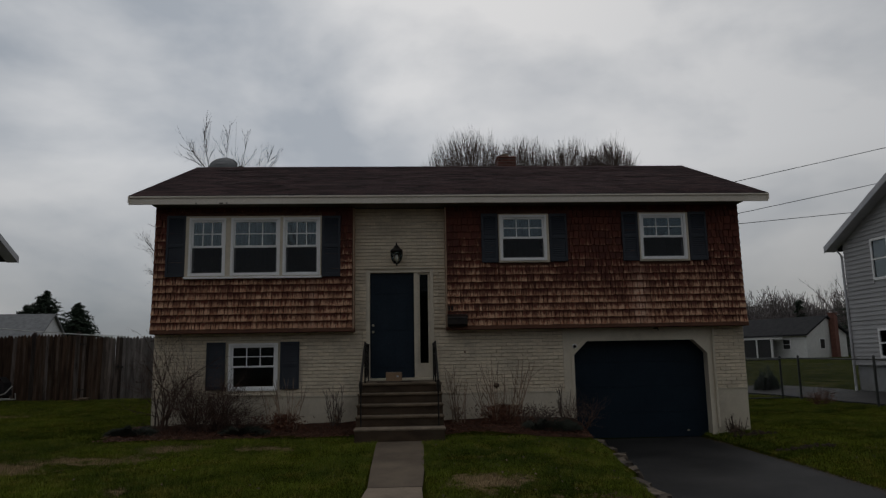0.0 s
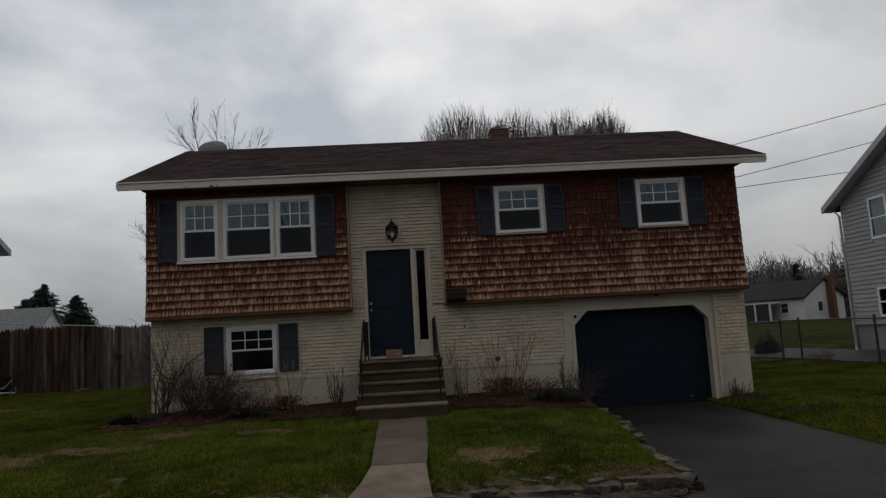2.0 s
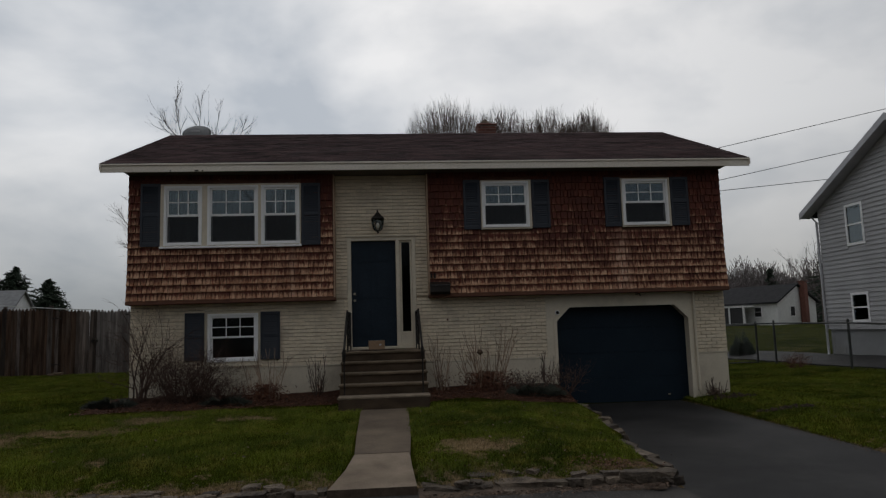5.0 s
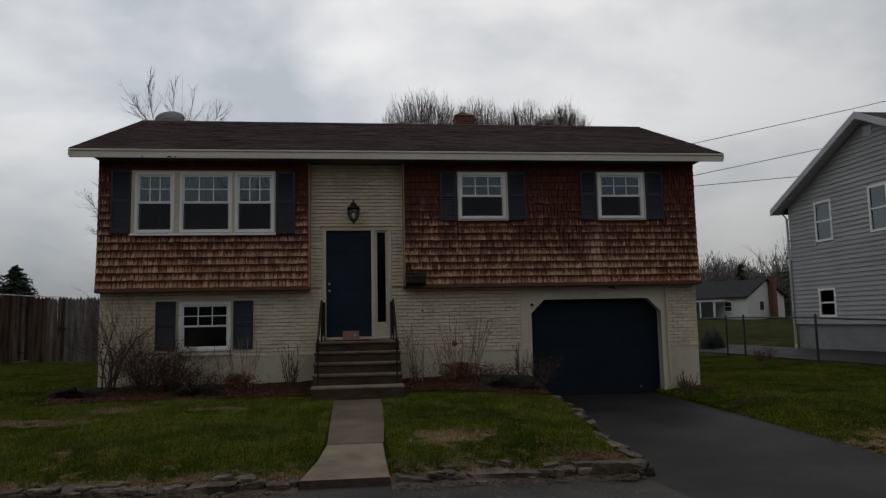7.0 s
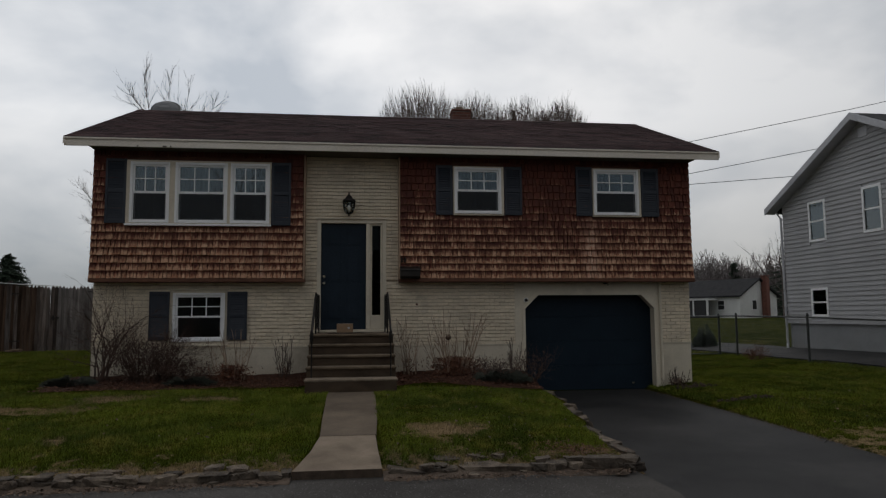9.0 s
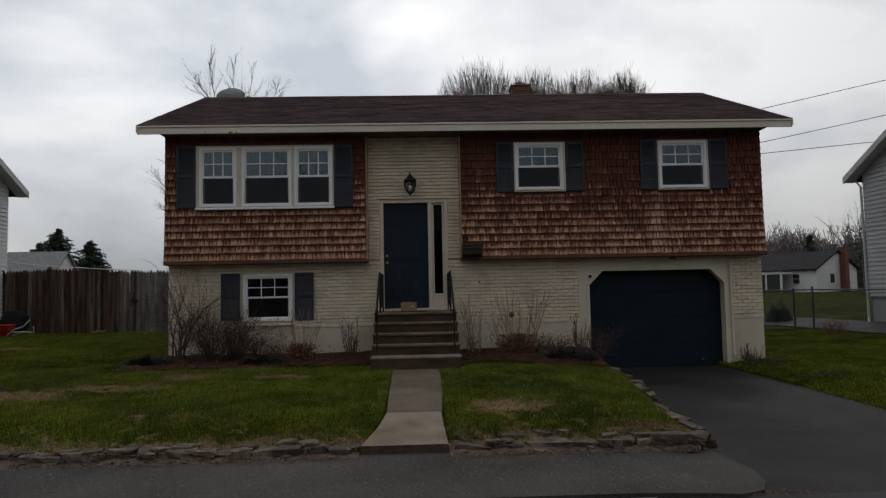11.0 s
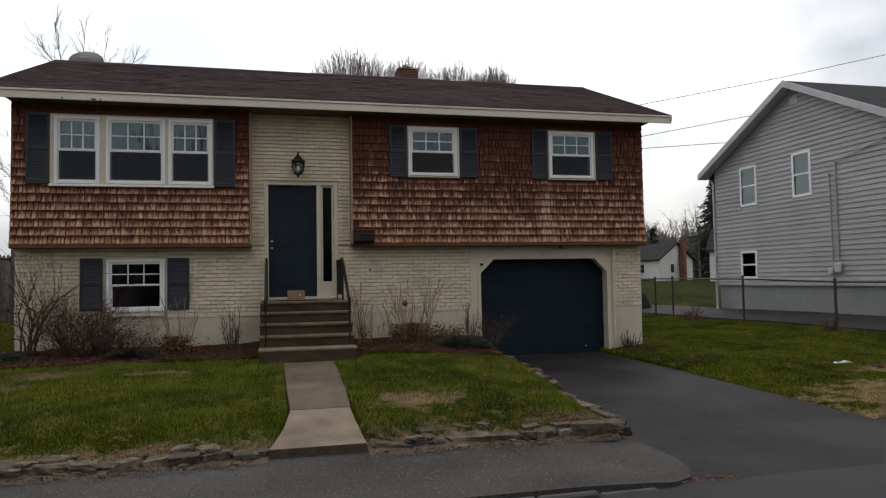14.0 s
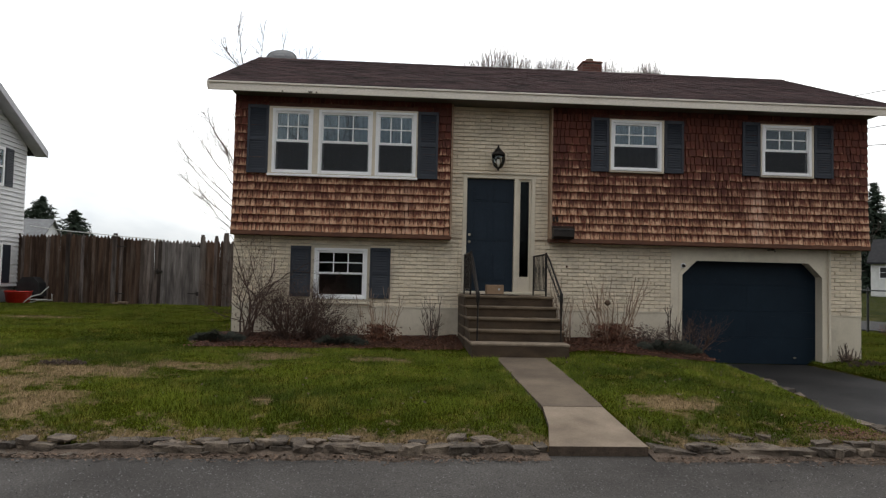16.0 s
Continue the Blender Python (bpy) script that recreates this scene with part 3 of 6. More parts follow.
strip("verge", [(-90, 110, y) for y in (-60, -45, -30.02)], lambda x, y: -0.2, 0.3, LAWN, "grass verge across the road", "ground")
far_ground = strip("ground", [(-900, 900, y) for y in (-900, -300, -60.02)], lambda x, y: -0.3, 0.3, LAWN, "grass beyond the road", "ground")

# ---- the house ----
house = thing("split_level_house", "two-storey house with red-brown cedar shingles over cream painted brick", "house")


def cut_wall(x0, x1, z0, z1, y0, y1, holes):
    """A wall with openings that go through it."""
    xs = sorted({x0, x1, *[v for h in holes for v in h[:2] if x0 < v < x1]})
    zs = sorted({z0, z1, *[v for h in holes for v in h[2:] if z0 < v < z1]})
    bm = bmesh.new()
    for a, b in zip(xs, xs[1:]):
        for c, d in zip(zs, zs[1:]):
            if not any(h[0] <= (a + b) / 2 <= h[1] and h[2] <= (c + d) / 2 <= h[3] for h in holes):
                box(bm, a, y0, c, b, y1, d)
    bmesh.ops.remove_doubles(bm, verts=bm.verts, dist=1e-5)
    return bm


def spans(x0, x1, holes, zlo, zhi):
    """What is left of x0..x1 beside the openings that a course meets."""
    parts_left = [(x0, x1)]
    for h in holes:
        if h[2] < zhi - 0.02 and h[3] > zlo + 0.02:
            parts_left = [s for a, b in parts_left for s in ((a, min(b, h[0])), (max(a, h[1]), b)) if s[1] - s[0] > 0.03]
    return parts_left


brick_meshes, shingle_meshes = {}, {}


def brick_mesh(length, kind, material):
    key = (round(length, 3), kind, material.name)
    if key not in brick_meshes:
        L, h, c = key[0], 0.058, 0.004
        j = [0.0015 * (((kind * 7 + k * 13) % 5) - 2) for k in range(4)]
        v = [(0, 0.02, 0), (L, 0.02, 0), (L, 0.02, h), (0, 0.02, h), (0, -0.012, 0), (L, -0.012, 0), (L, -0.012, h), (0, -0.012, h),
             (c, -0.020, c + j[0]), (L - c, -0.020, c + j[1]), (L - c, -0.020, h - c + j[2]), (c, -0.020, h - c + j[3])]
        f = [(4, 5, 9, 8), (5, 6, 10, 9), (6, 7, 11, 10), (7, 4, 8, 11), (8, 9, 10, 11), (0, 1, 5, 4), (1, 2, 6, 5), (2, 3, 7, 6), (3, 0, 4, 7)]
        brick_meshes[key] = raw_mesh("brick", v, f, material)
    return brick_meshes[key]


def brick_field(parent, x0, x1, z0, z1, holes, y=0.0, material=None, course=0.0688, length=0.205, seed=1):
    rng = random.Random(seed)
    row, z = 0, z0 + 0.006
    while z + 0.058 <= z1 + 0.012:
        for a, b in spans(x0, x1, holes, z, z + 0.058):
            x = a
            first = length / 2 if row % 2 else length
            while x < b - 0.03:
                L = min(first, b - x)
                if b - x - L < 0.06:
                    L = b - x
                ob = part("brick", brick_mesh(L - 0.0035, rng.randrange(5), material or CREAM), None, parent)
                ob.location = (x + 0.0018, y + rng.uniform(-0.008, 0.008), z + rng.uniform(-0.004, 0.004))
                ob.rotation_euler = (rng.uniform(-0.05, 0.05), rng.uniform(-0.008, 0.008), 0)
                x += L
                first = length
        row += 1
        z += course


def shingle_shape(width, kind):
    """Butt end thick and a little ragged, thin at the top."""
    rng = random.Random(kind)
    d0, d1 = rng.uniform(-0.007, 0.007), rng.uniform(-0.007, 0.007)
    t, h = 0.034 + rng.uniform(-0.004, 0.005), 0.18
    v = [(0, 0, d0), (width, 0, d1), (width, 0.002, h), (0, 0.002, h), (0, -t, d0), (width, -t, d1), (width, -0.002, h), (0, -0.002, h)]
    f = [(4, 5, 6, 7), (0, 4, 7, 3), (5, 1, 2, 6), (4, 0, 1, 5)]
    return v, f


def shingle_face(z):
    return -0.200 - 0.045 * max(0.0, (2.95 - z) / 0.79) ** 1.6


def shingle_field(parent, x0, x1, z0, z1, holes, limit, seed):
    """Courses of shingles from the bottom up; the first ones are pieces of their own, the rest one mesh."""
    rng = random.Random(seed)
    V, F, count = [], [], 0
    z, step = z0, SHINGLE_STEP
    while z < z1 - 0.04:
        lean = math.atan2(shingle_face(z + 0.16) - shingle_face(z), 0.16)
        for a, b in spans(x0, x1, holes, z, z + step):
            x = a
            while x < b - 0.012:
                wd = rng.choice((0.06, 0.07, 0.08, 0.09, 0.10, 0.12, 0.14))
                if b - x - wd < 0.07:
                    wd = b - x
                kind = rng.randrange(4)
                wob = rng.uniform(-0.004, 0.003) if rng.random() < 0.94 else rng.uniform(-0.014, 0.0)
                if count < limit:
                    key = (round(wd, 2), kind)
                    if key not in shingle_meshes:
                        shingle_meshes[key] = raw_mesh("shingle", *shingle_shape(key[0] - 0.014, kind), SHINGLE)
                    ob = part("shingle", shingle_meshes[key], None, parent)
                    ob.location, ob.rotation_euler = (x, shingle_face(z) + rng.uniform(-0.003, 0.001), z + wob), (-lean, 0, 0)
                else:
                    v, f = shingle_shape(wd - 0.014, kind)
                    o = len(V)
                    V += [(x + p[0], shingle_face(z) + p[1] + p[2] * math.tan(lean), z + wob + p[2]) for p in v]
                    F += [tuple(i + o for i in q) for q in f]
                count += 1
                x += wd
        z += step
    if V:
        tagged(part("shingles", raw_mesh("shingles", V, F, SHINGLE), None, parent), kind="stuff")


TW, W2, W3 = (0.565, 3.19, 3.155, 4.37), (6.69, 7.70, 3.40, 4.375), (9.53, 10.545, 3.40, 4.385)
LW, DOOR, GARAGE = (1.34, 2.40, 0.93, 1.95), (4.05, 5.385, 1.13, 3.32), (8.12, 10.87, -0.1, 1.862)
ENTRY_L, ENTRY_R, RIGHT = 3.825, 5.625, 11.62

# carcass
part("wall", cut_wall(-0.03, 3.825, 2.16, 4.72, -0.185, 0.02, [TW]), RUST_TRIM, house, "backing of the left shingled wall")
part("wall", cut_wall(5.625, RIGHT, 2.16, 4.72, -0.185, 0.02, [W2, W3]), RUST_TRIM, house, "backing of the right shingled wall")
part("foundation", cut_wall(-0.02, RIGHT - 0.01, -0.3, 0.862, -0.012, 0.25, [DOOR, (GARAGE[0] - 0.04, GARAGE[1] + 0.04, -0.4, 3)]), FOUNDATION, house, "cream-painted concrete foundation")
for r in ((-0.03, 0.252, -0.3, 0.19, 7.1, 4.72), (RIGHT - 0.22, 0.252, -0.3, RIGHT, 7.1, 4.72), (0.19, 6.88, -0.3, RIGHT - 0.22, 7.1, 4.72)):
    part("side_wall", boxes(r), CREAM_FLAT, house)
for r in ((0.2, 0.29, 2.2, 3.9, 6.87, 2.4), (5.5, 0.29, 2.2, RIGHT - 0.23, 6.87, 2.4), (3.9, 1.6, 2.2, 5.5, 6.87, 2.4), (0.2, 0.29, -0.2, RIGHT - 0.23, 6.87, -0.02)):
    part("floor_slab", boxes(r), ROOM, house)
for r in ((3.84, 0.26, 0.0, 3.94, 6.87, 2.19), (5.5, 0.26, 0.0, 5.6, 6.87, 2.19), (0.2, 3.2, 2.41, RIGHT - 0.23, 3.3, 4.59)):
    part("inner_wall", boxes(r), ROOM, house)
part("ceiling_board", boxes((0.2, 0.03, 4.60, RIGHT - 0.23, 6.87, 4.66)), ROOM, house)

left_brick = part("brick_wall", cut_wall(-0.03, 3.98, 0.863, 2.17, 0.002, 0.25, [LW]), MORTAR, house, "cream-painted brick wall beside the low window")
entry_brick = part("brick_wall", cut_wall(3.981, 5.479, 0.863, 4.72, 0.002, 0.25, [DOOR]), MORTAR, house, "cream-painted brick wall round the front door")
part("brick_wall", boxes((ENTRY_L, 0.002, 2.171, 3.98, 0.25, 4.72)), MORTAR, house)
part("brick_wall", boxes((5.48, 0.002, 2.171, ENTRY_R, 0.25, 4.72)), MORTAR, house)
right_brick = part("brick_wall", boxes((5.48, 0.002, 0.863, 7.94, 0.25, 2.17)), MORTAR, house, "cream-painted brick wall between steps and garage")
pier_brick = part("brick_wall", boxes((10.99, 0.002, 0.863, RIGHT, 0.25, 2.17)), MORTAR, house, "cream-painted brick pier beside the garage")
for a, b in ((-0.03, 4.0), (5.46, 7.94), (10.99, RIGHT)):
    part("ledge", boxes((a, -0.022, 0.845, b, 0.0, 0.872), bevel=0.004), FOUNDATION, house, "thin ledge where brick meets concrete")

# plain boards round the garage opening, with cut corners
x0, x1, zt, zc = 8.12, 10.87, 1.862, 1.575
part("garage_surround", prism([(7.94, 2.17), (7.94, 0.86), (8.06, 0.86), (8.06, -0.1), (x0, -0.1), (x0, zc), (x0 + 0.29, zt), (x1 - 0.29, zt), (x1, zc), (x1, -0.1), (10.99, -0.1), (10.99, 2.17)], "y", -0.016, 0.235), CREAM_FLAT, house, "flat cream boards round the garage door")
part("garage_casing", prism([(x0 - 0.03, -0.1), (x0 + 0.03, -0.1), (x0 + 0.03, zc - 0.01), (x0 + 0.30, zt - 0.03), (x1 - 0.30, zt - 0.03), (x1 - 0.03, zc - 0.01), (x1 - 0.03, -0.1), (x1 + 0.06, -0.1), (x1 + 0.06, zc + 0.02), (x1 - 0.27, zt + 0.05), (x0 + 0.27, zt + 0.05), (x0 - 0.03, zc + 0.02)], "y", -0.034, -0.017), CREAM_FLAT, house)
part("downspout", tube(bmesh.new(), [(10.965, -0.06, 2.1), (10.965, -0.06, 0.9), (10.975, -0.055, 0.12)], 0.026, 8), CREAM_FLAT, house, "cream rainwater pipe")
garage = part("garage_door", boxes((8.0, 0.262, -0.09, 11.0, 0.28, 2.0)), NAVY, house, "closed dark navy garage door")
for k in range(4):
    za, zb = -0.08 + k * 0.495, -0.08 + (k + 1) * 0.495 - 0.003
    part("panel", boxes((8.03, 0.240, za, 10.96, 0.261, zb), bevel=0.002), NAVY, garage)
    for q in range(4):
        xa = 8.16 + q * 0.68
        part("panel_relief", prism([(xa, za + 0.09), (xa + 0.6, za + 0.09), (xa + 0.6, zb - 0.09), (xa, zb - 0.09)], "y", 0.2375, 0.2395), NAVY, garage)
part("handle", boxes((10.43, 0.215, 0.03, 10.48, 0.238, 0.055), bevel=0.006), BRASS, garage, "small bright handle")

part("overhang_trim", boxes((-0.04, -0.275, 2.085, ENTRY_L + 0.01, -0.02, 2.165), bevel=0.01), RUST_TRIM, house, "red-brown board under the shingled overhang")
part("overhang_trim", boxes((ENTRY_R - 0.01, -0.275, 2.085, RIGHT + 0.01, -0.02, 2.165), bevel=0.01), RUST_TRIM, house, "red-brown board under the shingled overhang")
for xa in (ENTRY_L - 0.022, ENTRY_R - 0.008):
    part("corner_trim", prism([(0.0, 2.14), (0.0, 4.53), (-0.235, 4.53), (-0.235, 2.95), (-0.25, 2.5), (-0.28, 2.14)], "x", xa, xa + 0.03), TRIM_WOOD, house, "faded cedar edge trim")

left_shingles = part("shingle_wall", boxes((-0.02, -0.19, 2.17, 0.0, -0.186, 4.5)), RUST_TRIM, house, "left wall of cedar shingles, bleached at the bottom")
right_shingles = part("shingle_wall", boxes((RIGHT - 0.03, -0.19, 2.17, RIGHT - 0.01, -0.186, 4.5)), RUST_TRIM, house, "right wall of cedar shingles, dark red-brown under the eaves")


# roof
def roof_z(y):
    return 4.705 + (y + 0.56) * (6.42 - 4.705) / (3.55 + 0.56)


RX0, RX1 = -0.45, 12.11
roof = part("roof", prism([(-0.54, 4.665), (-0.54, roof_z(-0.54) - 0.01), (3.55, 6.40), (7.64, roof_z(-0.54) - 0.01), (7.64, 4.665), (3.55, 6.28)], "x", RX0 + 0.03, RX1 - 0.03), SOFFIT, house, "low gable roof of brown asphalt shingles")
rng = random.Random(5)
V, F = [], []
slope_len = math.hypot(3.55 + 0.56, 6.42 - 4.705)
dy, dz = (3.55 + 0.56) / slope_len, (6.42 - 4.705) / slope_len
for side in (0, 1):
    s, row = 0.0, 0
    while s < slope_len - 0.02:
        x = RX0 - (0.15 if row % 2 else 0.0)
        while x < RX1:
            xa, xb = max(RX0, x), min(RX1, x + 0.297)
            if xb - xa > 0.02:
                e = min(s + 0.20, slope_len)
                up, lift = rng.uniform(0, 0.003), rng.uniform(-0.005, 0.005)
                o = len(V)
                for sx in (xa, xb):
                    for ss, hh in ((s + lift, 0.004), (s + lift, 0.014 + up), (e, 0.006)):
                        y = -0.56 + ss * dy - hh * dz
                        V.append((sx, y if side == 0 else 7.10 - y, 4.705 + ss * dz + hh * dy))
                F += [(o, o + 3, o + 4, o + 1), (o + 1, o + 4, o + 5, o + 2), (o, o + 1, o + 2), (o + 3, o + 5, o + 4)]
            x += 0.30
        s += 0.142
        row += 1
tagged(part("roof_shingles", raw_mesh("roof_shingles", V, F, ROOF), None, roof), kind="stuff")
part("ridge_cap", prism([(3.40, 6.375), (3.55, 6.442), (3.70, 6.375)], "x", RX0, RX1), ROOF, roof, "ridge cap")
part("fascia", boxes((RX0 + 0.01, -0.552, 4.545, RX1 - 0.01, -0.528, 4.668), bevel=0.004), FASCIA_WHITE, house, "weathered off-white fascia board")
for xc, wc in ((0.82, 0.02), (1.27, 0.07), (1.40, 0.025)):
    part("worn_hole", boxes((xc, -0.5535, 4.55, xc + wc, -0.5522, 4.575)), DIRT_DARK, house, "small dark hole in the fascia")
part("drip_edge", boxes((RX0, -0.572, 4.670, RX1, -0.53, 4.704), bevel=0.005), FASCIA_WHITE, house, "pale metal drip edge")
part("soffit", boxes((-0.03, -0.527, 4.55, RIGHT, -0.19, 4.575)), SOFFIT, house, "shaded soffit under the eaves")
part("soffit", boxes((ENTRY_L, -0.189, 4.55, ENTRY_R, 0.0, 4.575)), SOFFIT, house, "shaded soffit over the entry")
for xa, xb in ((RX0, RX0 + 0.03), (RX1 - 0.03, RX1)):
    part("rake_board", prism([(-0.575, 4.575), (-0.575, 4.698), (3.55, 6.408), (7.66, 4.698), (7.66, 4.575), (3.55, 6.26)], "x", xa, xb), FASCIA_WHITE, house, "off-white rake board")
for xa in (-0.03, RIGHT - 0.2):
    part("gable", prism([(0.0, 4.721), (0.2, 4.80), (3.55, 6.22), (6.9, 4.80), (7.1, 4.721)], "x", xa, xa + 0.2), RUST_TRIM, house)


# windows
def curtain(x0, x1, z0, z1, y, waves, parent):
    bm = bmesh.new()
    cols = waves * 8
    rows = [[bm.verts.new((x0 + (x1 - x0) * i / cols, y + 0.02 * math.sin(i / 8 * 2 * math.pi) + 0.006 * math.sin(i * 1.7), z)) for i in range(cols + 1)] for z in (z0, z1)]
    for i in range(cols):
        bm.faces.new((rows[0][i], rows[0][i + 1], rows[1][i + 1], rows[1][i]))
    bmesh.ops.solidify(bm, geom=list(bm.faces), thickness=0.003)
    return part("curtain", bm, CURTAIN, parent, "dark bluish curtain behind the glass")


def ring(x0, x1, z0, z1, w, y0, y1, bevel=0.004, low=None):
    b = w if low is None else low
    return boxes((x0, y0, z0, x0 + w, y1, z1), (x1 - w, y0, z0, x1, y1, z1), (x0 + w, y0, z1 - w, x1 - w, y1, z1), (x0 + w, y0, z0, x1 - w, y1, z0 + b), bevel=bevel)


def hung_window(parent, x0, x1, z0, z1, y, label, screen=True, frame_mat=None, glass=None):
    """A double-hung window: six small panes above, one below."""
    fm = frame_mat or VINYL
    win = part("window", ring(x0, x1, z0, z1, 0.05, y - 0.035, y + 0.10, low=0.045), fm, parent, label)
    a, b, c, d = x0 + 0.052, x1 - 0.052, z0 + 0.047, z1 - 0.052
    mid = (c + d) / 2 + 0.01
    part("upper_sash", ring(a, b, mid - 0.015, d, 0.032, y - 0.012, y + 0.022), fm, win)
    part("lower_sash", ring(a, b, c, mid + 0.015, 0.036, y + 0.024, y + 0.056), fm, win)
    ga, gb, gc, gd = a + 0.033, b - 0.033, mid + 0.018, d - 0.033
    for k in (1, 2):
        x = ga + (gb - ga) * k / 3
        part("muntin", boxes((x - 0.009, y - 0.006, gc, x + 0.009, y + 0.010, gd)), fm, win)
    zm = (gc + gd) / 2
    for k in range(3):
        xa, xb = ga + (gb - ga) * k / 3 + (0.0095 if k else 0), ga + (gb - ga) * (k + 1) / 3 - (0.0095 if k < 2 else 0)
        part("muntin", boxes((xa, y - 0.006, zm - 0.009, xb, y + 0.010, zm + 0.009)), fm, win)
        for za, zb in ((gc, zm - 0.0095), (zm + 0.0095, gd)):
            g = part("pane", boxes((xa, y + 0.012, za, xb, y + 0.016, zb)), glass or PANE, win)
            g.visible_shadow = False
    g = part("pane", boxes((a + 0.037, y + 0.040, c + 0.037, b - 0.037, y + 0.044, mid - 0.022)), glass or PANE, win)
    g.visible_shadow = False
    if screen:
        s = part("screen", boxes((a + 0.01, y - 0.004, c + 0.004, b - 0.01, y - 0.002, mid - 0.018)), SCREEN, win, "dark insect screen")
        s.visible_shadow = False
        part("screen_frame", ring(a + 0.002, b - 0.002, c + 0.002, mid - 0.016, 0.012, y - 0.010, y - 0.001, 0.002), fm, win)
    return win


WY = -0.235
part("window_casing", cut_wall(TW[0], TW[1], TW[2] + 0.02, TW[3], WY - 0.018, WY + 0.10, [(0.63, 1.335, 3.19, 4.335), (1.435, 2.385, 3.19, 4.335), (2.44, 3.165, 3.19, 4.335)]), CREAM_FLAT, house, "cream casing round three windows")
part("window_sill", boxes((TW[0] - 0.01, WY - 0.05, TW[2] - 0.02, TW[1] + 0.01, WY + 0.1, TW[2] + 0.019), bevel=0.005), VINYL, house, "white window sill")
for a, b in ((0.63, 1.335), (1.435, 2.385), (2.44, 3.165)):
    hung_window(house, a, b, 3.19, 4.335, WY, "white double-hung window with a six-pane upper sash")
    c = (a + b) / 2
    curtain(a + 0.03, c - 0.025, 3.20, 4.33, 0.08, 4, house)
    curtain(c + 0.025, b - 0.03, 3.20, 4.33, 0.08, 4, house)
for W in (W2, W3):
    part("window_casing", cut_wall(W[0], W[1], W[2], W[3], WY - 0.018, WY + 0.10, [(W[0] + 0.02, W[1] - 0.05, W[2] + 0.03, W[3] - 0.025)]), CREAM_FLAT, house, "cream casing round a single window")
    hung_window(house, W[0] + 0.02, W[1] - 0.05, W[2] + 0.03, W[3] - 0.025, WY, "white double-hung window with a six-pane upper sash")
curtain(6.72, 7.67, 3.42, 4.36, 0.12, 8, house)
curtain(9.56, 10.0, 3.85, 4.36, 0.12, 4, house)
part("window_casing", cut_wall(LW[0], LW[1], LW[2], LW[3], -0.012, 0.10, [(1.40, 2.345, 0.985, 1.895)]), CREAM_FLAT, house, "cream casing round the low window")
part("window_head", boxes((1.31, -0.05, 1.951, 2.43, 0.0, 1.975), bevel=0.004), CREAM_FLAT, house, "thin drip cap over the low window")
part("window_sill", boxes((1.33, -0.05, 0.895, 2.41, 0.02, 0.932), bevel=0.006), CREAM_FLAT, house, "cream sill of the low window")
hung_window(house, 1.40, 2.345, 0.985, 1.895, -0.005, "white low window with a six-pane upper sash", screen=False, glass=DARK_PANE)


def shutter(x0, x1, z0, z1, y, parent):
    """A louvred shutter of two fields."""
    s = part("shutter", boxes((x0, y - 0.03, z0, x0 + 0.045, y, z1), (x1 - 0.045, y - 0.03, z0, x1, y, z1), (x0 + 0.045, y - 0.03, z1 - 0.06, x1 - 0.045, y, z1), (x0 + 0.045, y - 0.03, z0, x1 - 0.045, y, z0 + 0.07), (x0 + 0.045, y - 0.03, (z0 + z1) / 2 - 0.03, x1 - 0.045, y, (z0 + z1) / 2 + 0.03), (x0 + 0.04, y - 0.006, z0 + 0.06, x1 - 0.04, y - 0.001, z1 - 0.05), bevel=0.003), SHUTTER, parent, "dark slate-blue louvred shutter")
    for lo, hi in ((z0 + 0.07, (z0 + z1) / 2 - 0.03), ((z0 + z1) / 2 + 0.03, z1 - 0.06)):
        count = int((hi - lo) / 0.042)
        for k in range(count):
            z = lo + (k + 0.5) * (hi - lo) / count
            ob = part("slat", slat_mesh(round(x1 - x0 - 0.09, 3)), None, s)
            ob.location = (x0 + 0.045, y - 0.015, z)
    return s


slat_meshes = {}


def slat_mesh(width):
    if width not in slat_meshes:
        slat_meshes[width] = mesh_of("slat", prism([(-0.013, -0.020), (-0.009, -0.021), (0.011, 0.017), (0.007, 0.020)], "x", 0, width), SHUTTER)
    return slat_meshes[width]


for a, b, c, d, y in ((0.195, 0.56, 3.18, 4.39, -0.226), (3.20, 3.56, 3.16, 4.37, -0.226), (6.345, 6.675, 3.40, 4.39, -0.226), (7.715, 8.07, 3.41, 4.38, -0.226),
                      (9.185, 9.515, 3.41, 4.41, -0.226), (10.56, 10.925, 3.41, 4.40, -0.226), (0.985, 1.345, 1.02, 1.92, -0.034), (2.395, 2.76, 1.01, 1.915, -0.034)):
    shutter(a, b, c, d, y, house)

# front door, side light and frame
part("door_frame", boxes((4.05, -0.02, 1.18, 4.125, 0.14, 3.32), (4.995, -0.02, 1.18, 5.075, 0.14, 3.245), (5.31, -0.02, 1.18, 5.385, 0.14, 3.32), (4.125, -0.02, 3.245, 5.31, 0.14, 3.32), (5.075, 0.0, 1.18, 5.31, 0.13, 1.42), bevel=0.005), CREAM_FLAT, house, "cream door frame with a side light")
part("door_head", boxes((4.02, -0.05, 3.321, 5.415, 0.0, 3.352), bevel=0.006), CREAM_FLAT, house, "thin moulding over the door")
part("threshold", boxes((4.03, -0.06, 1.131, 5.40, 0.16, 1.178), bevel=0.008), CREAM_FLAT, house, "cream threshold")
door = part("front_door", boxes((4.128, 0.052, 1.185, 4.992, 0.095, 3.24), bevel=0.003), DOOR_PAINT, house, "closed dark slate-blue six-panel front door")
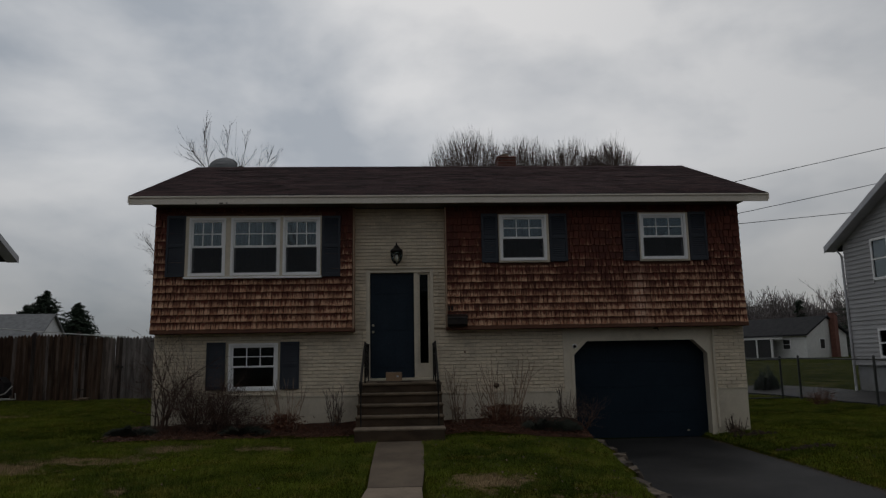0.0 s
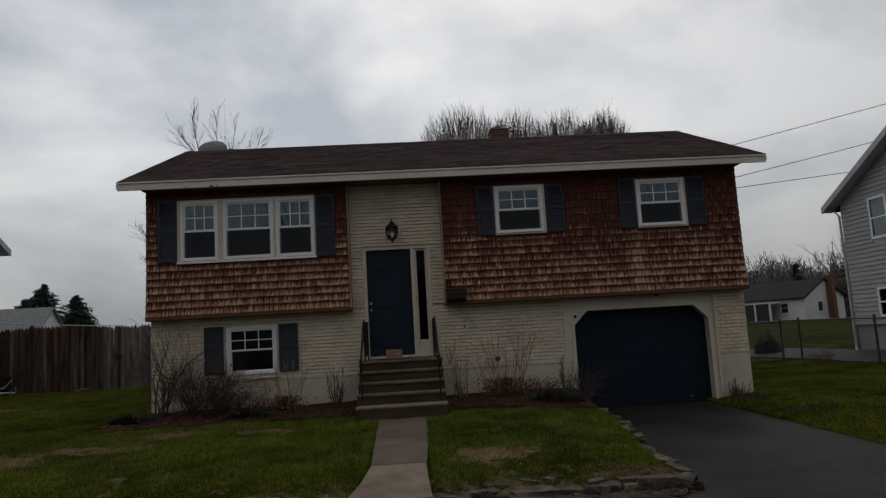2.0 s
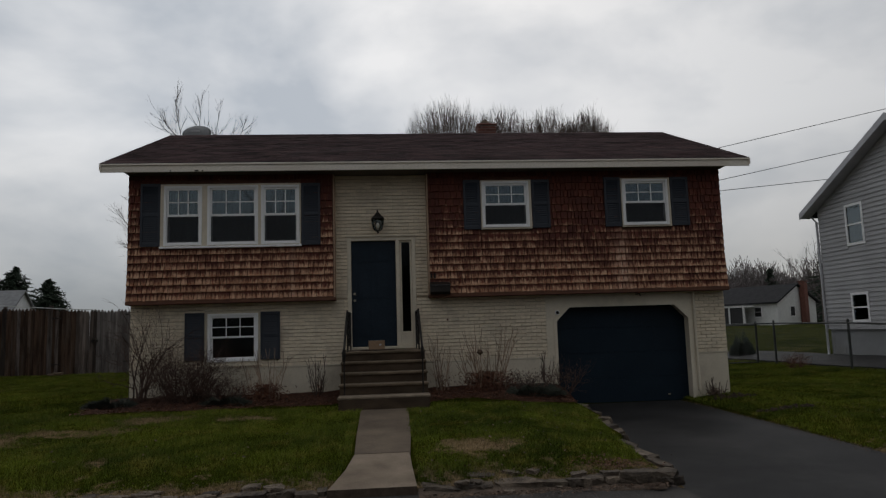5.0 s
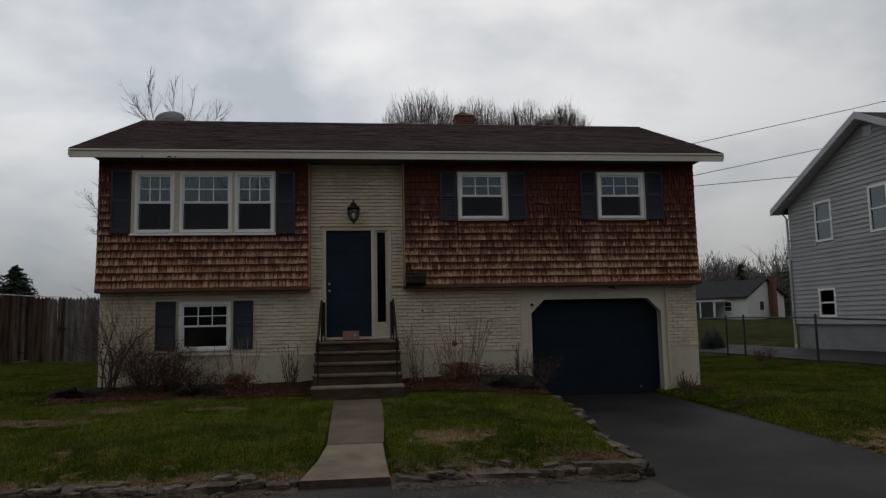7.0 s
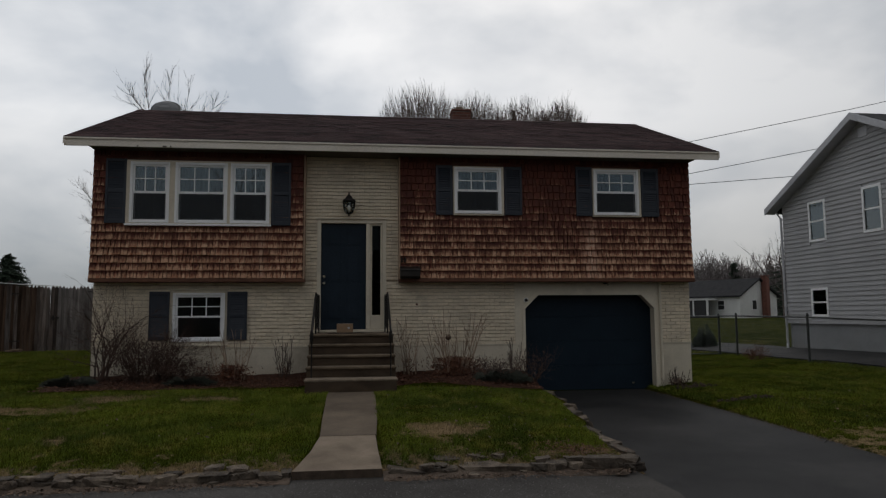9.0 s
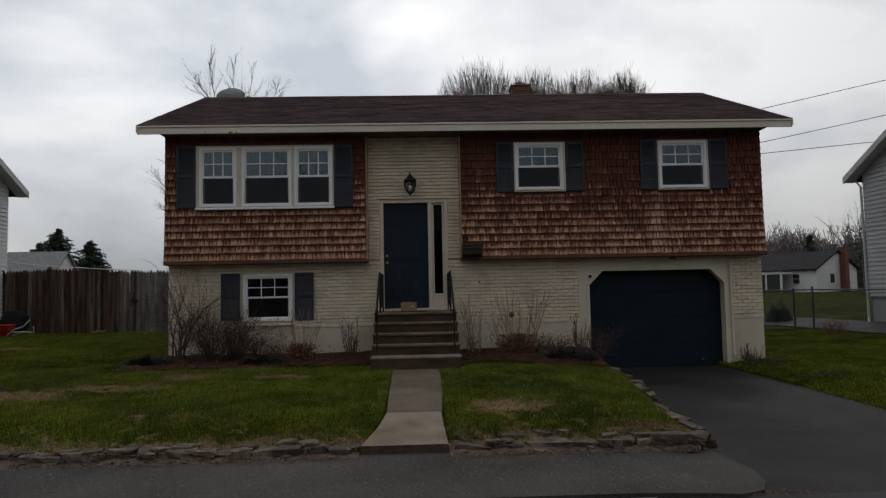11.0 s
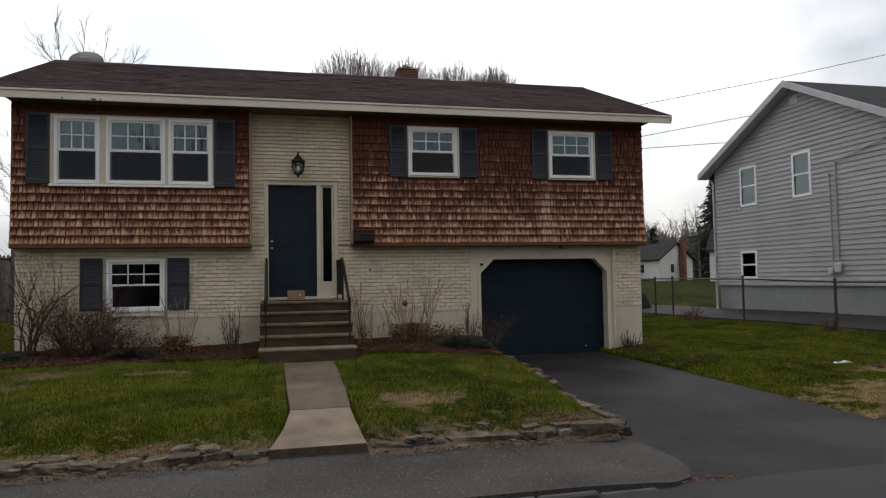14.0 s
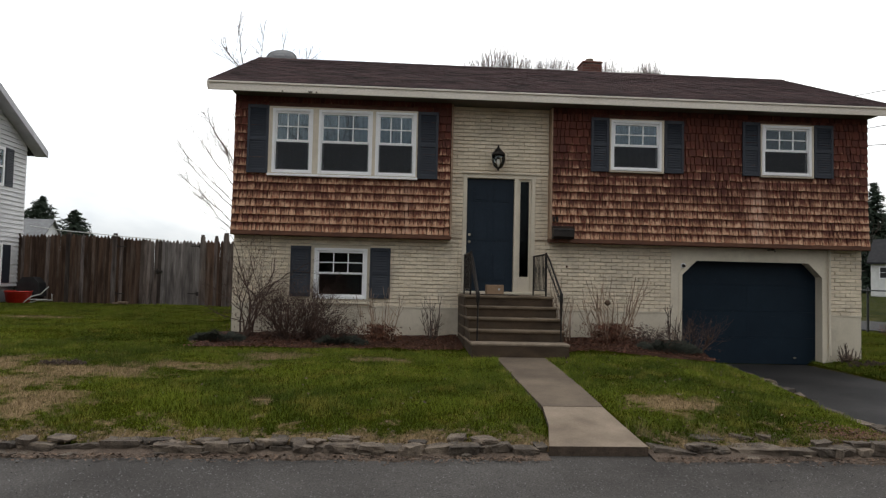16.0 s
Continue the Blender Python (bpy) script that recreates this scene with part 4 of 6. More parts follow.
for xa, xb in ((4.24, 4.52), (4.60, 4.88)):
    for za, zb in ((1.36, 1.95), (2.10, 2.70), (2.82, 3.10)):
        part("door_panel", boxes((xa, 0.046, za, xb, 0.0515, zb), (xa + 0.035, 0.040, za + 0.035, xb - 0.035, 0.0455, zb - 0.035), bevel=0.004), DOOR_PAINT, door)
part("door_knob", tube(bmesh.new(), [(4.185, 0.05, 2.08), (4.185, 0.02, 2.08), (4.185, -0.005, 2.08)], 0.026, 12, 0.02), BRASS, door, "bright door knob")
part("deadbolt", tube(bmesh.new(), [(4.185, 0.05, 2.21), (4.185, 0.028, 2.21)], 0.024, 12), BRASS, door, "bright deadbolt")
light = part("side_light", ring(5.077, 5.308, 1.422, 3.243, 0.035, 0.02, 0.07), CREAM_FLAT, house, "narrow side light beside the door")
g = part("pane", boxes((5.113, 0.040, 1.458, 5.272, 0.046, 3.207)), DARK_PANE, light)
g.visible_shadow = False

# chimney behind the ridge
chimney = part("chimney", boxes((7.30, 3.95, 5.9, 7.76, 4.45, 6.78)), CHIM_MORTAR, house, "short red brick chimney behind the ridge")
for row in range(6):
    z = 6.32 + row * 0.073
    for k in range(-1, 3):
        xa, xb = max(7.292, 7.292 + k * 0.2 + (0.1 if row % 2 else 0)), min(7.768, 7.292 + (k + 1) * 0.2 - 0.012 + (0.1 if row % 2 else 0))
        if xb - xa > 0.03:
            part("brick", boxes((xa, 3.942, z, xb, 3.97, z + 0.061)), CHIM_BRICK, chimney)
            part("brick", boxes((xa, 4.43, z, xb, 4.458, z + 0.061)), CHIM_BRICK, chimney)
    for x in (7.291, 7.745):
        for y in (3.98, 4.21):
            part("brick", boxes((x, y, z, x + 0.024, y + 0.2, z + 0.061)), CHIM_BRICK, chimney)
part("chimney_cap", boxes((7.27, 3.92, 6.77, 7.79, 4.48, 6.82), bevel=0.012), CHIM_BRICK, chimney, "stained brick cap")

# ---- steps, rails and walk ----
steps = thing("front_steps", "five worn brown concrete steps up to the front door", "steps", (4.73, -1.2, 0.27))
SX0, SX1 = -0.72, 0.72
for k, (front, top) in enumerate(((-2.40, 0.455), (-2.10, 0.625), (-1.83, 0.795), (-1.56, 0.965), (-1.29, 1.13))):
    lo = (0.15 if k == 0 else (0.455, 0.625, 0.795, 0.965)[k - 1] + 0.001)
    back = -0.03 if k == 4 else -0.04
    nose = 0.0 if k == 0 else 0.03
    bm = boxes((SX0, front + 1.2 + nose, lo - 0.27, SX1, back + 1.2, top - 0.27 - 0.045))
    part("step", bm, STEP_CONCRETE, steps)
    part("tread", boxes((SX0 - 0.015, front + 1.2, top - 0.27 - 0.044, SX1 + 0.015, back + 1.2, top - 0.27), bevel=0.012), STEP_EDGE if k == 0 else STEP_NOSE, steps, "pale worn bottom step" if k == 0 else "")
part("cheek", boxes((SX0 - 0.01, 0.0, -0.2, SX0 + 0.0, 1.16, 0.80)), STEP_CONCRETE, steps)


def railing(x, label):
    """Wrought-iron rail: flat along the landing, then down to a foot post."""
    r = thing("handrail", label, "handrail", (x, -1.2, 1.13), "handrails of the steps")
    top = 0.70
    part("top_rail", boxes((-0.018, 0.06, top - 0.012, 0.018, 1.16, top + 0.012), bevel=0.005), IRON, r)
    part("bottom_rail", boxes((-0.008, 0.06, 0.085, 0.008, 1.16, 0.105)), IRON, r)
    part("newel", boxes((-0.014, 0.04, 0.0, 0.014, 0.068, top + 0.03), bevel=0.004), IRON, r)
    part("wall_post", boxes((-0.012, 1.12, 0.0, 0.012, 1.144, top), bevel=0.003), IRON, r)
    for k in range(9):
        y = 0.16 + k * 0.108
        part("baluster", boxes((-0.006, y - 0.006, 0.1, 0.006, y + 0.006, top - 0.01)), IRON, r)
        if k % 3 == 1:
            bm = bmesh.new()
            for s in (-1, 1):
                pts = [(0, y + s * (0.012 + 0.028 * math.sin(a * math.pi / 6)), 0.28 + 0.30 * a / 6) for a in range(7)]
                tube(bm, pts, 0.004, 4)
            part("scroll", bm, IRON, r)
    part("sloped_rail", tube(bmesh.new(), [(0, 0.055, top), (0, -0.18, top - 0.10), (0, -0.98, 0.10), (0, -1.04, 0.05)], 0.017, 8), IRON, r)
    part("lower_rail", tube(bmesh.new(), [(0, 0.055, top - 0.16), (0, -0.98, -0.02)], 0.008, 6), IRON, r)
    bm = bmesh.new()
    for k in range(10):
        f = k / 10
        a, b = (0, 0.055 - 1.035 * f, top - 0.02 - 0.70 * f), (0, 0.055 - 1.035 * (f + 0.1), top - 0.16 - 0.66 * (f + 0.1))
        tube(bm, [a, b], 0.005, 4)
    part("lattice", bm, IRON, r)
    part("foot_post", tube(bmesh.new(), [(0, -1.04, 0.07), (0, -1.04, -0.06), (0, -1.04, -0.66)], 0.013, 8), IRON, r)
    part("collar", lathe([(0.014, -0.14), (0.030, -0.03), (0.026, 0.06), (0.008, 0.09)], 10, (0, -1.04, 0)), IRON, r)
    return r


railing(5.36, "black wrought-iron handrail at the sidelight side of the steps")
railing(4.10, "black wrought-iron handrail at the knob side of the steps")

walk_slabs = thing("front_walk", "old concrete walk from the steps to the footpath", "walkway", (4.7, -4.5, 0.1), kind="structure")


def walk_z(y):
    return lerp(y, WALK_Z)


def slab(rows, label, parent, thick=0.14):
    bm = bmesh.new()
    top = [[bm.verts.new((x - 4.7, y + 4.5, walk_z(y) - 0.1)) for x in (a, a + (b - a) / 3, a + (b - a) * 2 / 3, b)] for a, b, y in rows]
    for p, q in zip(top, top[1:]):
        for i in range(3):
            bm.faces.new((p[i], p[i + 1], q[i + 1], q[i]))
    r = bmesh.ops.extrude_face_region(bm, geom=list(bm.faces))
    bmesh.ops.translate(bm, verts=[v for v in r["geom"] if isinstance(v, bmesh.types.BMVert)], vec=(0, 0, -thick))
    bmesh.ops.recalc_face_normals(bm, faces=bm.faces)
    for f in bm.faces:
        f.material_index = 1 if abs(f.normal.z) < 0.5 else 0
    ob = part("slab", bm, PALE_CONCRETE if "paler" in label else WALK_CONCRETE, parent, label)
    ob.data.materials.append(FOOT_SOIL)
    return ob


slab([(4.36, 5.10, -2.36), (4.37, 5.09, -3.4), (4.38, 5.07, -4.5), (4.40, 5.03, -5.485)], "grey-brown slab with a worn surface", walk_slabs)
slab([(4.40, 5.02, -5.505), (4.33, 5.03, -6.1), (4.20, 5.05, -6.72)], "paler slab flaring towards the footpath", walk_slabs)

# kerb between footpath and road
kerb = thing("road_kerb", "low grey kerb stones along the road", "kerb", (0, -8.15, -0.182), kind="structure")
x = -30.0
rng = random.Random(8)
while x < 7.1:
    L = rng.uniform(1.3, 2.1) if x < 5.5 else 0.5
    part("kerb_stone", boxes((x + 0.006, 0.0, -0.1, min(x + L, 7.3) - 0.006, 0.075, 0.006 + rng.uniform(-0.008, 0.006) - max(0.0, (x - 5.8) * 0.022)), bevel=0.016), KERB_STONE, kerb)
    x += L

# ---- brick and shingle pieces ----
brick_field(left_brick, -0.03, 3.98, 0.866, 2.10, [LW], seed=1)
brick_field(entry_brick, 3.98, 5.48, 0.866, 2.12, [DOOR], seed=2)
brick_field(entry_brick, ENTRY_L, ENTRY_R, 2.14, 4.54, [DOOR], seed=3)
brick_field(right_brick, 5.48, 7.94, 0.866, 2.10, [], seed=4)
brick_field(pier_brick, 10.99, RIGHT, 0.866, 2.10, [], seed=5)
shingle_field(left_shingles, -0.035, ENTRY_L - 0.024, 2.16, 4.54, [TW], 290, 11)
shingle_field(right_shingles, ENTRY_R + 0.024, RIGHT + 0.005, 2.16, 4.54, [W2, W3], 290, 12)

# ---- things on and by the house ----
lantern = thing("wall_lantern", "black wall lantern with clear glass above the front door", "lamp", (4.66, -0.02, 3.36))
part("back_plate", boxes((-0.05, -0.012, 0.20, 0.05, 0.01, 0.42), bevel=0.006), IRON, lantern)
part("arm", tube(bmesh.new(), [(0, -0.01, 0.36), (0, -0.08, 0.44), (0, -0.16, 0.44), (0, -0.17, 0.40)], 0.011, 8), IRON, lantern)
part("crown", lathe([(0.118, 0.275), (0.130, 0.285), (0.115, 0.32), (0.07, 0.355), (0.06, 0.375), (0.03, 0.41), (0.012, 0.43), (0.018, 0.45), (0.004, 0.475)], 16, (0, -0.17, 0)), IRON, lantern, smooth=True)
g = part("glass", lathe([(0.045, 0.055), (0.082, 0.10), (0.108, 0.19), (0.112, 0.274)], 16, (0, -0.17, 0)), LAMP_GLASS, lantern, "clear bell-shaped glass", smooth=True)
for k in range(6):
    a = 2 * math.pi * k / 6
    part("rib", tube(bmesh.new(), [(r * math.cos(a), -0.17 + r * math.sin(a), z) for r, z in ((0.05, 0.05), (0.087, 0.10), (0.113, 0.19), (0.116, 0.28))], 0.005, 5), IRON, lantern)
part("finial", lathe([(0.006, 0.0), (0.022, 0.018), (0.012, 0.035), (0.05, 0.05), (0.05, 0.06)], 14, (0, -0.17, 0)), IRON, lantern)
part("bulb", lathe([(0.014, 0.07), (0.02, 0.12), (0.032, 0.17), (0.022, 0.205), (0.004, 0.215)], 12, (0, -0.17, 0)), VINYL, lantern, "white unlit bulb", smooth=True)

mailbox = thing("mailbox", "black metal letterbox hung on the shingle edge", "mailbox", (5.83, -0.275, 2.15))
part("body", prism([(0.0, 0.0), (-0.10, 0.0), (-0.13, 0.04), (-0.13, 0.17), (0.0, 0.22)], "x", -0.19, 0.19), DARK_BOX, mailbox)
part("lid", prism([(0.004, 0.224), (-0.135, 0.174), (-0.14, 0.155), (-0.148, 0.155), (-0.143, 0.182), (0.004, 0.236)], "x", -0.195, 0.195), DARK_BOX, mailbox)
part("paper_hook", tube(bmesh.new(), [(-0.10, -0.02, 0.0), (-0.10, -0.05, -0.05), (-0.10, -0.10, -0.05), (-0.10, -0.12, -0.02)], 0.005, 6), DARK_BOX, mailbox)
part("paper_hook", tube(bmesh.new(), [(0.10, -0.02, 0.0), (0.10, -0.05, -0.05), (0.10, -0.10, -0.05), (0.10, -0.12, -0.02)], 0.005, 6), DARK_BOX, mailbox)

number = thing("house_number", "small dark house number bars on the shingles", "house number", (5.71, -0.272, 2.46))
for xb in (-0.035, 0.03):
    part("digit_bar", boxes((xb - 0.016, -0.008, 0.0, xb + 0.016, 0.03, 0.095), bevel=0.003), IRON, number)

parcel = thing("parcel", "small brown cardboard box on the top step", "box", (4.60, -0.42, 1.131))
part("carton", boxes((-0.15, -0.11, 0.0, 0.15, 0.11, 0.165), bevel=0.006), CARDBOARD, parcel)
part("flap", boxes((-0.148, -0.108, 0.166, 0.148, -0.003, 0.171), (-0.148, 0.003, 0.166, 0.148, 0.108, 0.170)), CARDBOARD, parcel)
part("tape", boxes((-0.149, -0.025, 0.1715, 0.149, 0.025, 0.1725), (0.05, -0.1115, 0.08, 0.09, -0.1105, 0.11)), PALE_MARK, parcel, "pale label and tape")

doormat = thing("doormat", "dark worn doormat at the threshold", "doormat", (4.62, -0.75, 1.131))
part("mat", boxes((-0.32, -0.24, 0.0, 0.32, 0.16, 0.012), bevel=0.004), DIRT_DARK, doormat)

sensor = thing("wall_sensor", "small dark round fitting on the garage board", "fitting", (8.17, -0.018, 1.735))
part("plate", tube(bmesh.new(), [(0, 0, 0), (0, -0.012, 0)], 0.046, 14), VINYL, sensor)
part("lens", tube(bmesh.new(), [(0, -0.012, 0), (0, -0.05, -0.005)], 0.034, 14, 0.028), DARK_BOX, sensor)

spigot = thing("outside_tap", "small rusty tap under the overhang", "tap", (9.78, -0.25, 2.04))
part("stem", tube(bmesh.new(), [(0, 0.2, 0.02), (0, 0.0, 0.02), (0, -0.04, -0.02)], 0.014, 8), DARK_BOX, spigot)
part("wheel", tube(bmesh.new(), [(0, -0.0, 0.03), (0, -0.0, 0.045)], 0.03, 10), RUST_TRIM, spigot)

bolt = thing("wall_bolt", "small rusty bolt in the brick wall", "bolt", (5.98, -0.014, 1.66))
part("head", tube(bmesh.new(), [(0, 0.01, 0), (0, -0.02, 0)], 0.02, 6), RUST_TRIM, bolt)

dish = thing("satellite_dish", "grey satellite dish on the rear roof slope", "satellite dish", (-0.18, 4.9, 5.86))
DZ = 0.13
bm = bmesh.new()
rings, seg = [], 28
for k in range(7):
    r = k / 6
    rings.append([bm.verts.new((0.385 * r * math.cos(2 * math.pi * j / seg), 0.10 * r * r, 0.30 * r * math.sin(2 * math.pi * j / seg))) for j in range(seg)] if k else [bm.verts.new((0, 0, 0))])
for j in range(seg):
    bm.faces.new((rings[0][0], rings[1][j], rings[1][(j + 1) % seg]))
for a, b in zip(rings[1:], rings[2:]):
    for j in range(seg):
        bm.faces.new((a[j], b[j], b[(j + 1) % seg], a[(j + 1) % seg]))
bmesh.ops.solidify(bm, geom=list(bm.faces), thickness=0.012)
bmesh.ops.rotate(bm, verts=bm.verts, cent=(0, 0, 0), matrix=Matrix.Rotation(radians(-28), 3, "X"))
bmesh.ops.translate(bm, verts=bm.verts, vec=(0, 0, 0.95 + DZ))
part("reflector", bm, DISH_GREY, dish, smooth=True)
part("mast", tube(bmesh.new(), [(0, 0.05, 0.0), (0, 0.05, 0.75), (0, 0.02, 1.0)], 0.022, 8), GALV, dish)
part("foot", boxes((-0.09, -0.03, -0.02, 0.09, 0.13, 0.012), bevel=0.004), GALV, dish)
part("feed_arm", tube(bmesh.new(), [(0.05, 0.05, 0.84), (0.28, 0.28, 0.96), (0.42, 0.36, 1.02)], 0.014, 8), GALV, dish)
part("feed_horn", boxes((0.36, 0.30, 0.98, 0.48, 0.40, 1.09), bevel=0.02), DARK_BOX, dish)
part("faded_mark", boxes((-0.16, -0.022, 1.06, 0.10, -0.017, 1.10)), PALE_MARK, dish, "faded pale lettering bar")

flue = part("flue", lathe([(0.10, 0.0), (0.10, 0.14), (0.085, 0.14), (0.085, 0.02)], 14, (7.52, 4.2, 6.80)), STEP_EDGE, chimney, "pale clay flue on the chimney")

# ---- stone edging ----
stone_meshes = []
for k in range(14):
    rs = random.Random(100 + k)
    bm = bmesh.new()
    bmesh.ops.create_cube(bm, size=1.0)
    bmesh.ops.subdivide_edges(bm, edges=list(bm.edges), cuts=2, use_grid_fill=True)
    skew, tilt = rs.uniform(-0.25, 0.25), rs.uniform(-0.18, 0.18)
    for v in bm.verts:
        q = v.co.normalized() * 0.56
        n3 = noise.noise_vector(v.co * 2.1 + Vector((k * 5.3, 1.7, 0.4)))
        v.co = v.co.lerp(q, 0.30) + n3 * 0.16
        v.co.x += skew * v.co.y
        v.co.z = v.co.z * (1.0 + tilt * v.co.x) if v.co.z < 0.2 else 0.40 + tilt * v.co.x * 0.6 + 0.10 * n3.z
    stone_meshes.append(mesh_of("stone", bm, FIELD_STONE))
edging = thing("stone_edging", "low edging of rough grey field stones along the lawn", "stone edging", (0, 0, 0), kind="structure")
rng = random.Random(31)


def lay_stone(x, y, z, lx, ly, lz, turn):
    ob = part("stone", stone_meshes[rng.randrange(14)], None, edging)
    ob.matrix_basis = Matrix.LocRotScale((x, y, z), Euler((rng.uniform(-0.12, 0.12), rng.uniform(-0.10, 0.10), turn)), (lx, ly, lz))


for x0, x1 in ((-13.0, 4.14), (5.12, 7.52)):
    x = x0
    while x < x1:
        L = rng.choice((0.09, 0.12, 0.15, 0.19, 0.24, 0.32)) * rng.uniform(0.85, 1.15) * (1.35 if x > 5 else 1.0)
        L = min(L, x1 - x + 0.05)
        lay_stone(x + L / 2, -6.64 + rng.uniform(-0.05, 0.04), -0.066 + rng.uniform(-0.02, 0.015), L * 1.04, rng.uniform(0.12, 0.22), rng.uniform(0.075, 0.115), rng.uniform(-0.2, 0.2))
        if rng.random() < 0.4:
            lay_stone(x + rng.uniform(0, L), -6.60 + rng.uniform(-0.05, 0.05), -0.018 + rng.uniform(-0.012, 0.014), rng.uniform(0.10, 0.26), rng.uniform(0.09, 0.18), rng.uniform(0.03, 0.055), rng.uniform(-0.4, 0.4))
        if rng.random() < 0.25:
            lay_stone(x + rng.uniform(0, L), -6.44 + rng.uniform(-0.08, 0.12), -0.018 + rng.uniform(-0.02, 0.015), rng.uniform(0.12, 0.30), rng.uniform(0.10, 0.2), rng.uniform(0.04, 0.07), rng.uniform(0, 3))
        if rng.random() < 0.4:
            lay_stone(x + rng.uniform(0, L), -6.75 + rng.uniform(-0.05, 0.03), -0.096, rng.uniform(0.05, 0.15), rng.uniform(0.05, 0.11), rng.uniform(0.03, 0.07), rng.uniform(0, 3))
        x += L
lay_stone(7.36, -6.62, -0.060, 0.60, 0.26, 0.17, 0.03)
lay_stone(6.72, -6.72, -0.075, 0.16, 0.10, 0.14, 0.9)
lay_stone(3.05, -6.74, -0.070, 0.20, 0.12, 0.15, 0.8)
y = -6.62
while y < -1.5:
    L = rng.choice((0.14, 0.2, 0.26, 0.34)) * rng.uniform(0.85, 1.2)
    edge = lerp(y, DRIVE_L)
    zt = 0.5 * (lawn_height(edge - 0.3, y) + drive_height(y))
    lay_stone(edge - 0.02 + rng.uniform(-0.05, 0.05), y + L / 2, zt + 0.02 + rng.uniform(-0.02, 0.02), L * 1.05, rng.uniform(0.12, 0.22), rng.uniform(0.10, 0.16), math.pi / 2 + 0.1 + rng.uniform(-0.2, 0.2))
    y += L * rng.uniform(1.0, 1.25)



def foot_of_stones(x0, x1, label):
    """Low uneven ridge of soil against the path side of the stones."""
    bm = bmesh.new()
    rows, nx = [], int((x1 - x0) / 0.05)
    for j in range(9):
        f = j / 8
        row = []
        for i in range(nx + 1):
            x = x0 + (x1 - x0) * i / nx
            out = 0.21 + 0.11 * noise.noise((x * 1.6, 3.0, 0)) + 0.05 * noise.noise((x * 7, 1.0, 0))
            y = -6.55 - (0.13 + out) * f
            z = -0.042 - 0.050 * min(1.0, f * 1.25) ** 0.8 + 0.02 * noise.noise((x * 9, y * 9, 5.0)) * (1 - f) - (0.03 if j == 8 else 0.0)
            row.append(bm.verts.new((x, y, z)))
        rows.append(row)
    for a, b in zip(rows, rows[1:]):
        for i in range(nx):
            bm.faces.new((a[i], b[i], b[i + 1], a[i + 1]))
    ob = part("soil_ridge", bm, FOOT_SOIL, smooth=True)
    return tagged(ob, label, "soil", kind="structure")


foot_of_stones(-13.0, 4.19, "brown soil between the edging stones and the footpath")
foot_of_stones(5.06, 7.45, "brown soil between the edging stones and the footpath")

# ---- wooden fence ----
FY = 9.5
fence = thing("stockade_fence", "tall weathered brown stockade fence with a double gate", "fence", (-4.5, FY, 0.40))
board_meshes = []
for k in range(15):
    rs = random.Random(k)
    wdt, tip = 0.113 + rs.uniform(-0.003, 0.003), rs.uniform(-0.02, 0.03)
    board_meshes.append(mesh_of("board", prism([(0, -0.02), (wdt, -0.02), (wdt, 1.985 + tip), (wdt * 0.72, 2.05 + tip), (wdt * 0.5, 2.085 + tip), (wdt * 0.28, 2.05 + tip), (0, 1.985 + tip)], "y", -0.018, 0.004), (FENCE_WOOD, FENCE_GREY, FENCE_RED)[k // 5]))
rng = random.Random(77)
x = -4.25
gaps = (-1.36, 0.02, 1.30)
while x < 5.2:
    tone = 1 if 0.0 < x < 1.3 else (2 if x < -0.6 or 1.3 < x < 2.0 else 0)
    ob = part("board", board_meshes[rng.randrange(5) + 5 * (tone if rng.random() < 0.85 else 0)], None, fence)
    dip = 0.04 * math.sin((x + 4.2) * 0.9) - (0.03 if -1.3 < x < 1.3 else 0.0)
    ob.location, ob.rotation_euler = (x, rng.uniform(-0.009, 0.009), dip + rng.uniform(-0.012, 0.012)), (0, rng.uniform(-0.006, 0.006), 0)
    x += 0.105
for xp, h, wd in ((-4.28, 2.2, 0.11), (-2.75, 2.2, 0.12), (-1.36, 2.2, 0.14), (1.30, 2.22, 0.12), (1.72, 2.20, 0.10), (2.02, 2.30, 0.15), (4.4, 2.2, 0.12)):
    part("post", boxes((xp - wd / 2, -0.045, -0.05, xp + wd / 2, 0.07, h - 0.06), (xp - wd / 2 + 0.015, -0.03, h - 0.059, xp + wd / 2 - 0.015, 0.055, h), bevel=0.008), FENCE_WOOD, fence)
for z in (0.3, 1.05, 1.8):
    part("rail", boxes((-4.25, 0.02, z - 0.04, 5.2, 0.06, z + 0.04)), FENCE_WOOD, fence)
for xp, z in ((1.20, 1.86), (1.16, 0.38), (-1.28, 1.80), (-1.28, 0.34)):
    s = 1 if xp < 0 else -1
    part("hinge", prism([(xp - s * 0.07, z - 0.06), (xp, z - 0.06), (xp + s * 0.02, z - 0.015), (xp + s * 0.26, z - 0.012), (xp + s * 0.26, z + 0.012), (xp + s * 0.02, z + 0.015), (xp, z + 0.06), (xp - s * 0.07, z + 0.06)], "y", -0.034, -0.022), DARK_BOX, fence, "black strap hinge")
part("latch", boxes((-0.10, -0.05, 1.02, 0.12, -0.022, 1.08), (-0.06, -0.06, 0.97, -0.01, -0.03, 1.13), bevel=0.006), DARK_BOX, fence, "black gate latch")
board_end = thing("offcut_board", "pale offcut of timber lying by the fence", "timber", (-5.45, 9.05, 0.43))
line = thing("slack_cable", "pale slack cable drooping along the fence top", "cable", (-8.4, 9.45, 2.75))
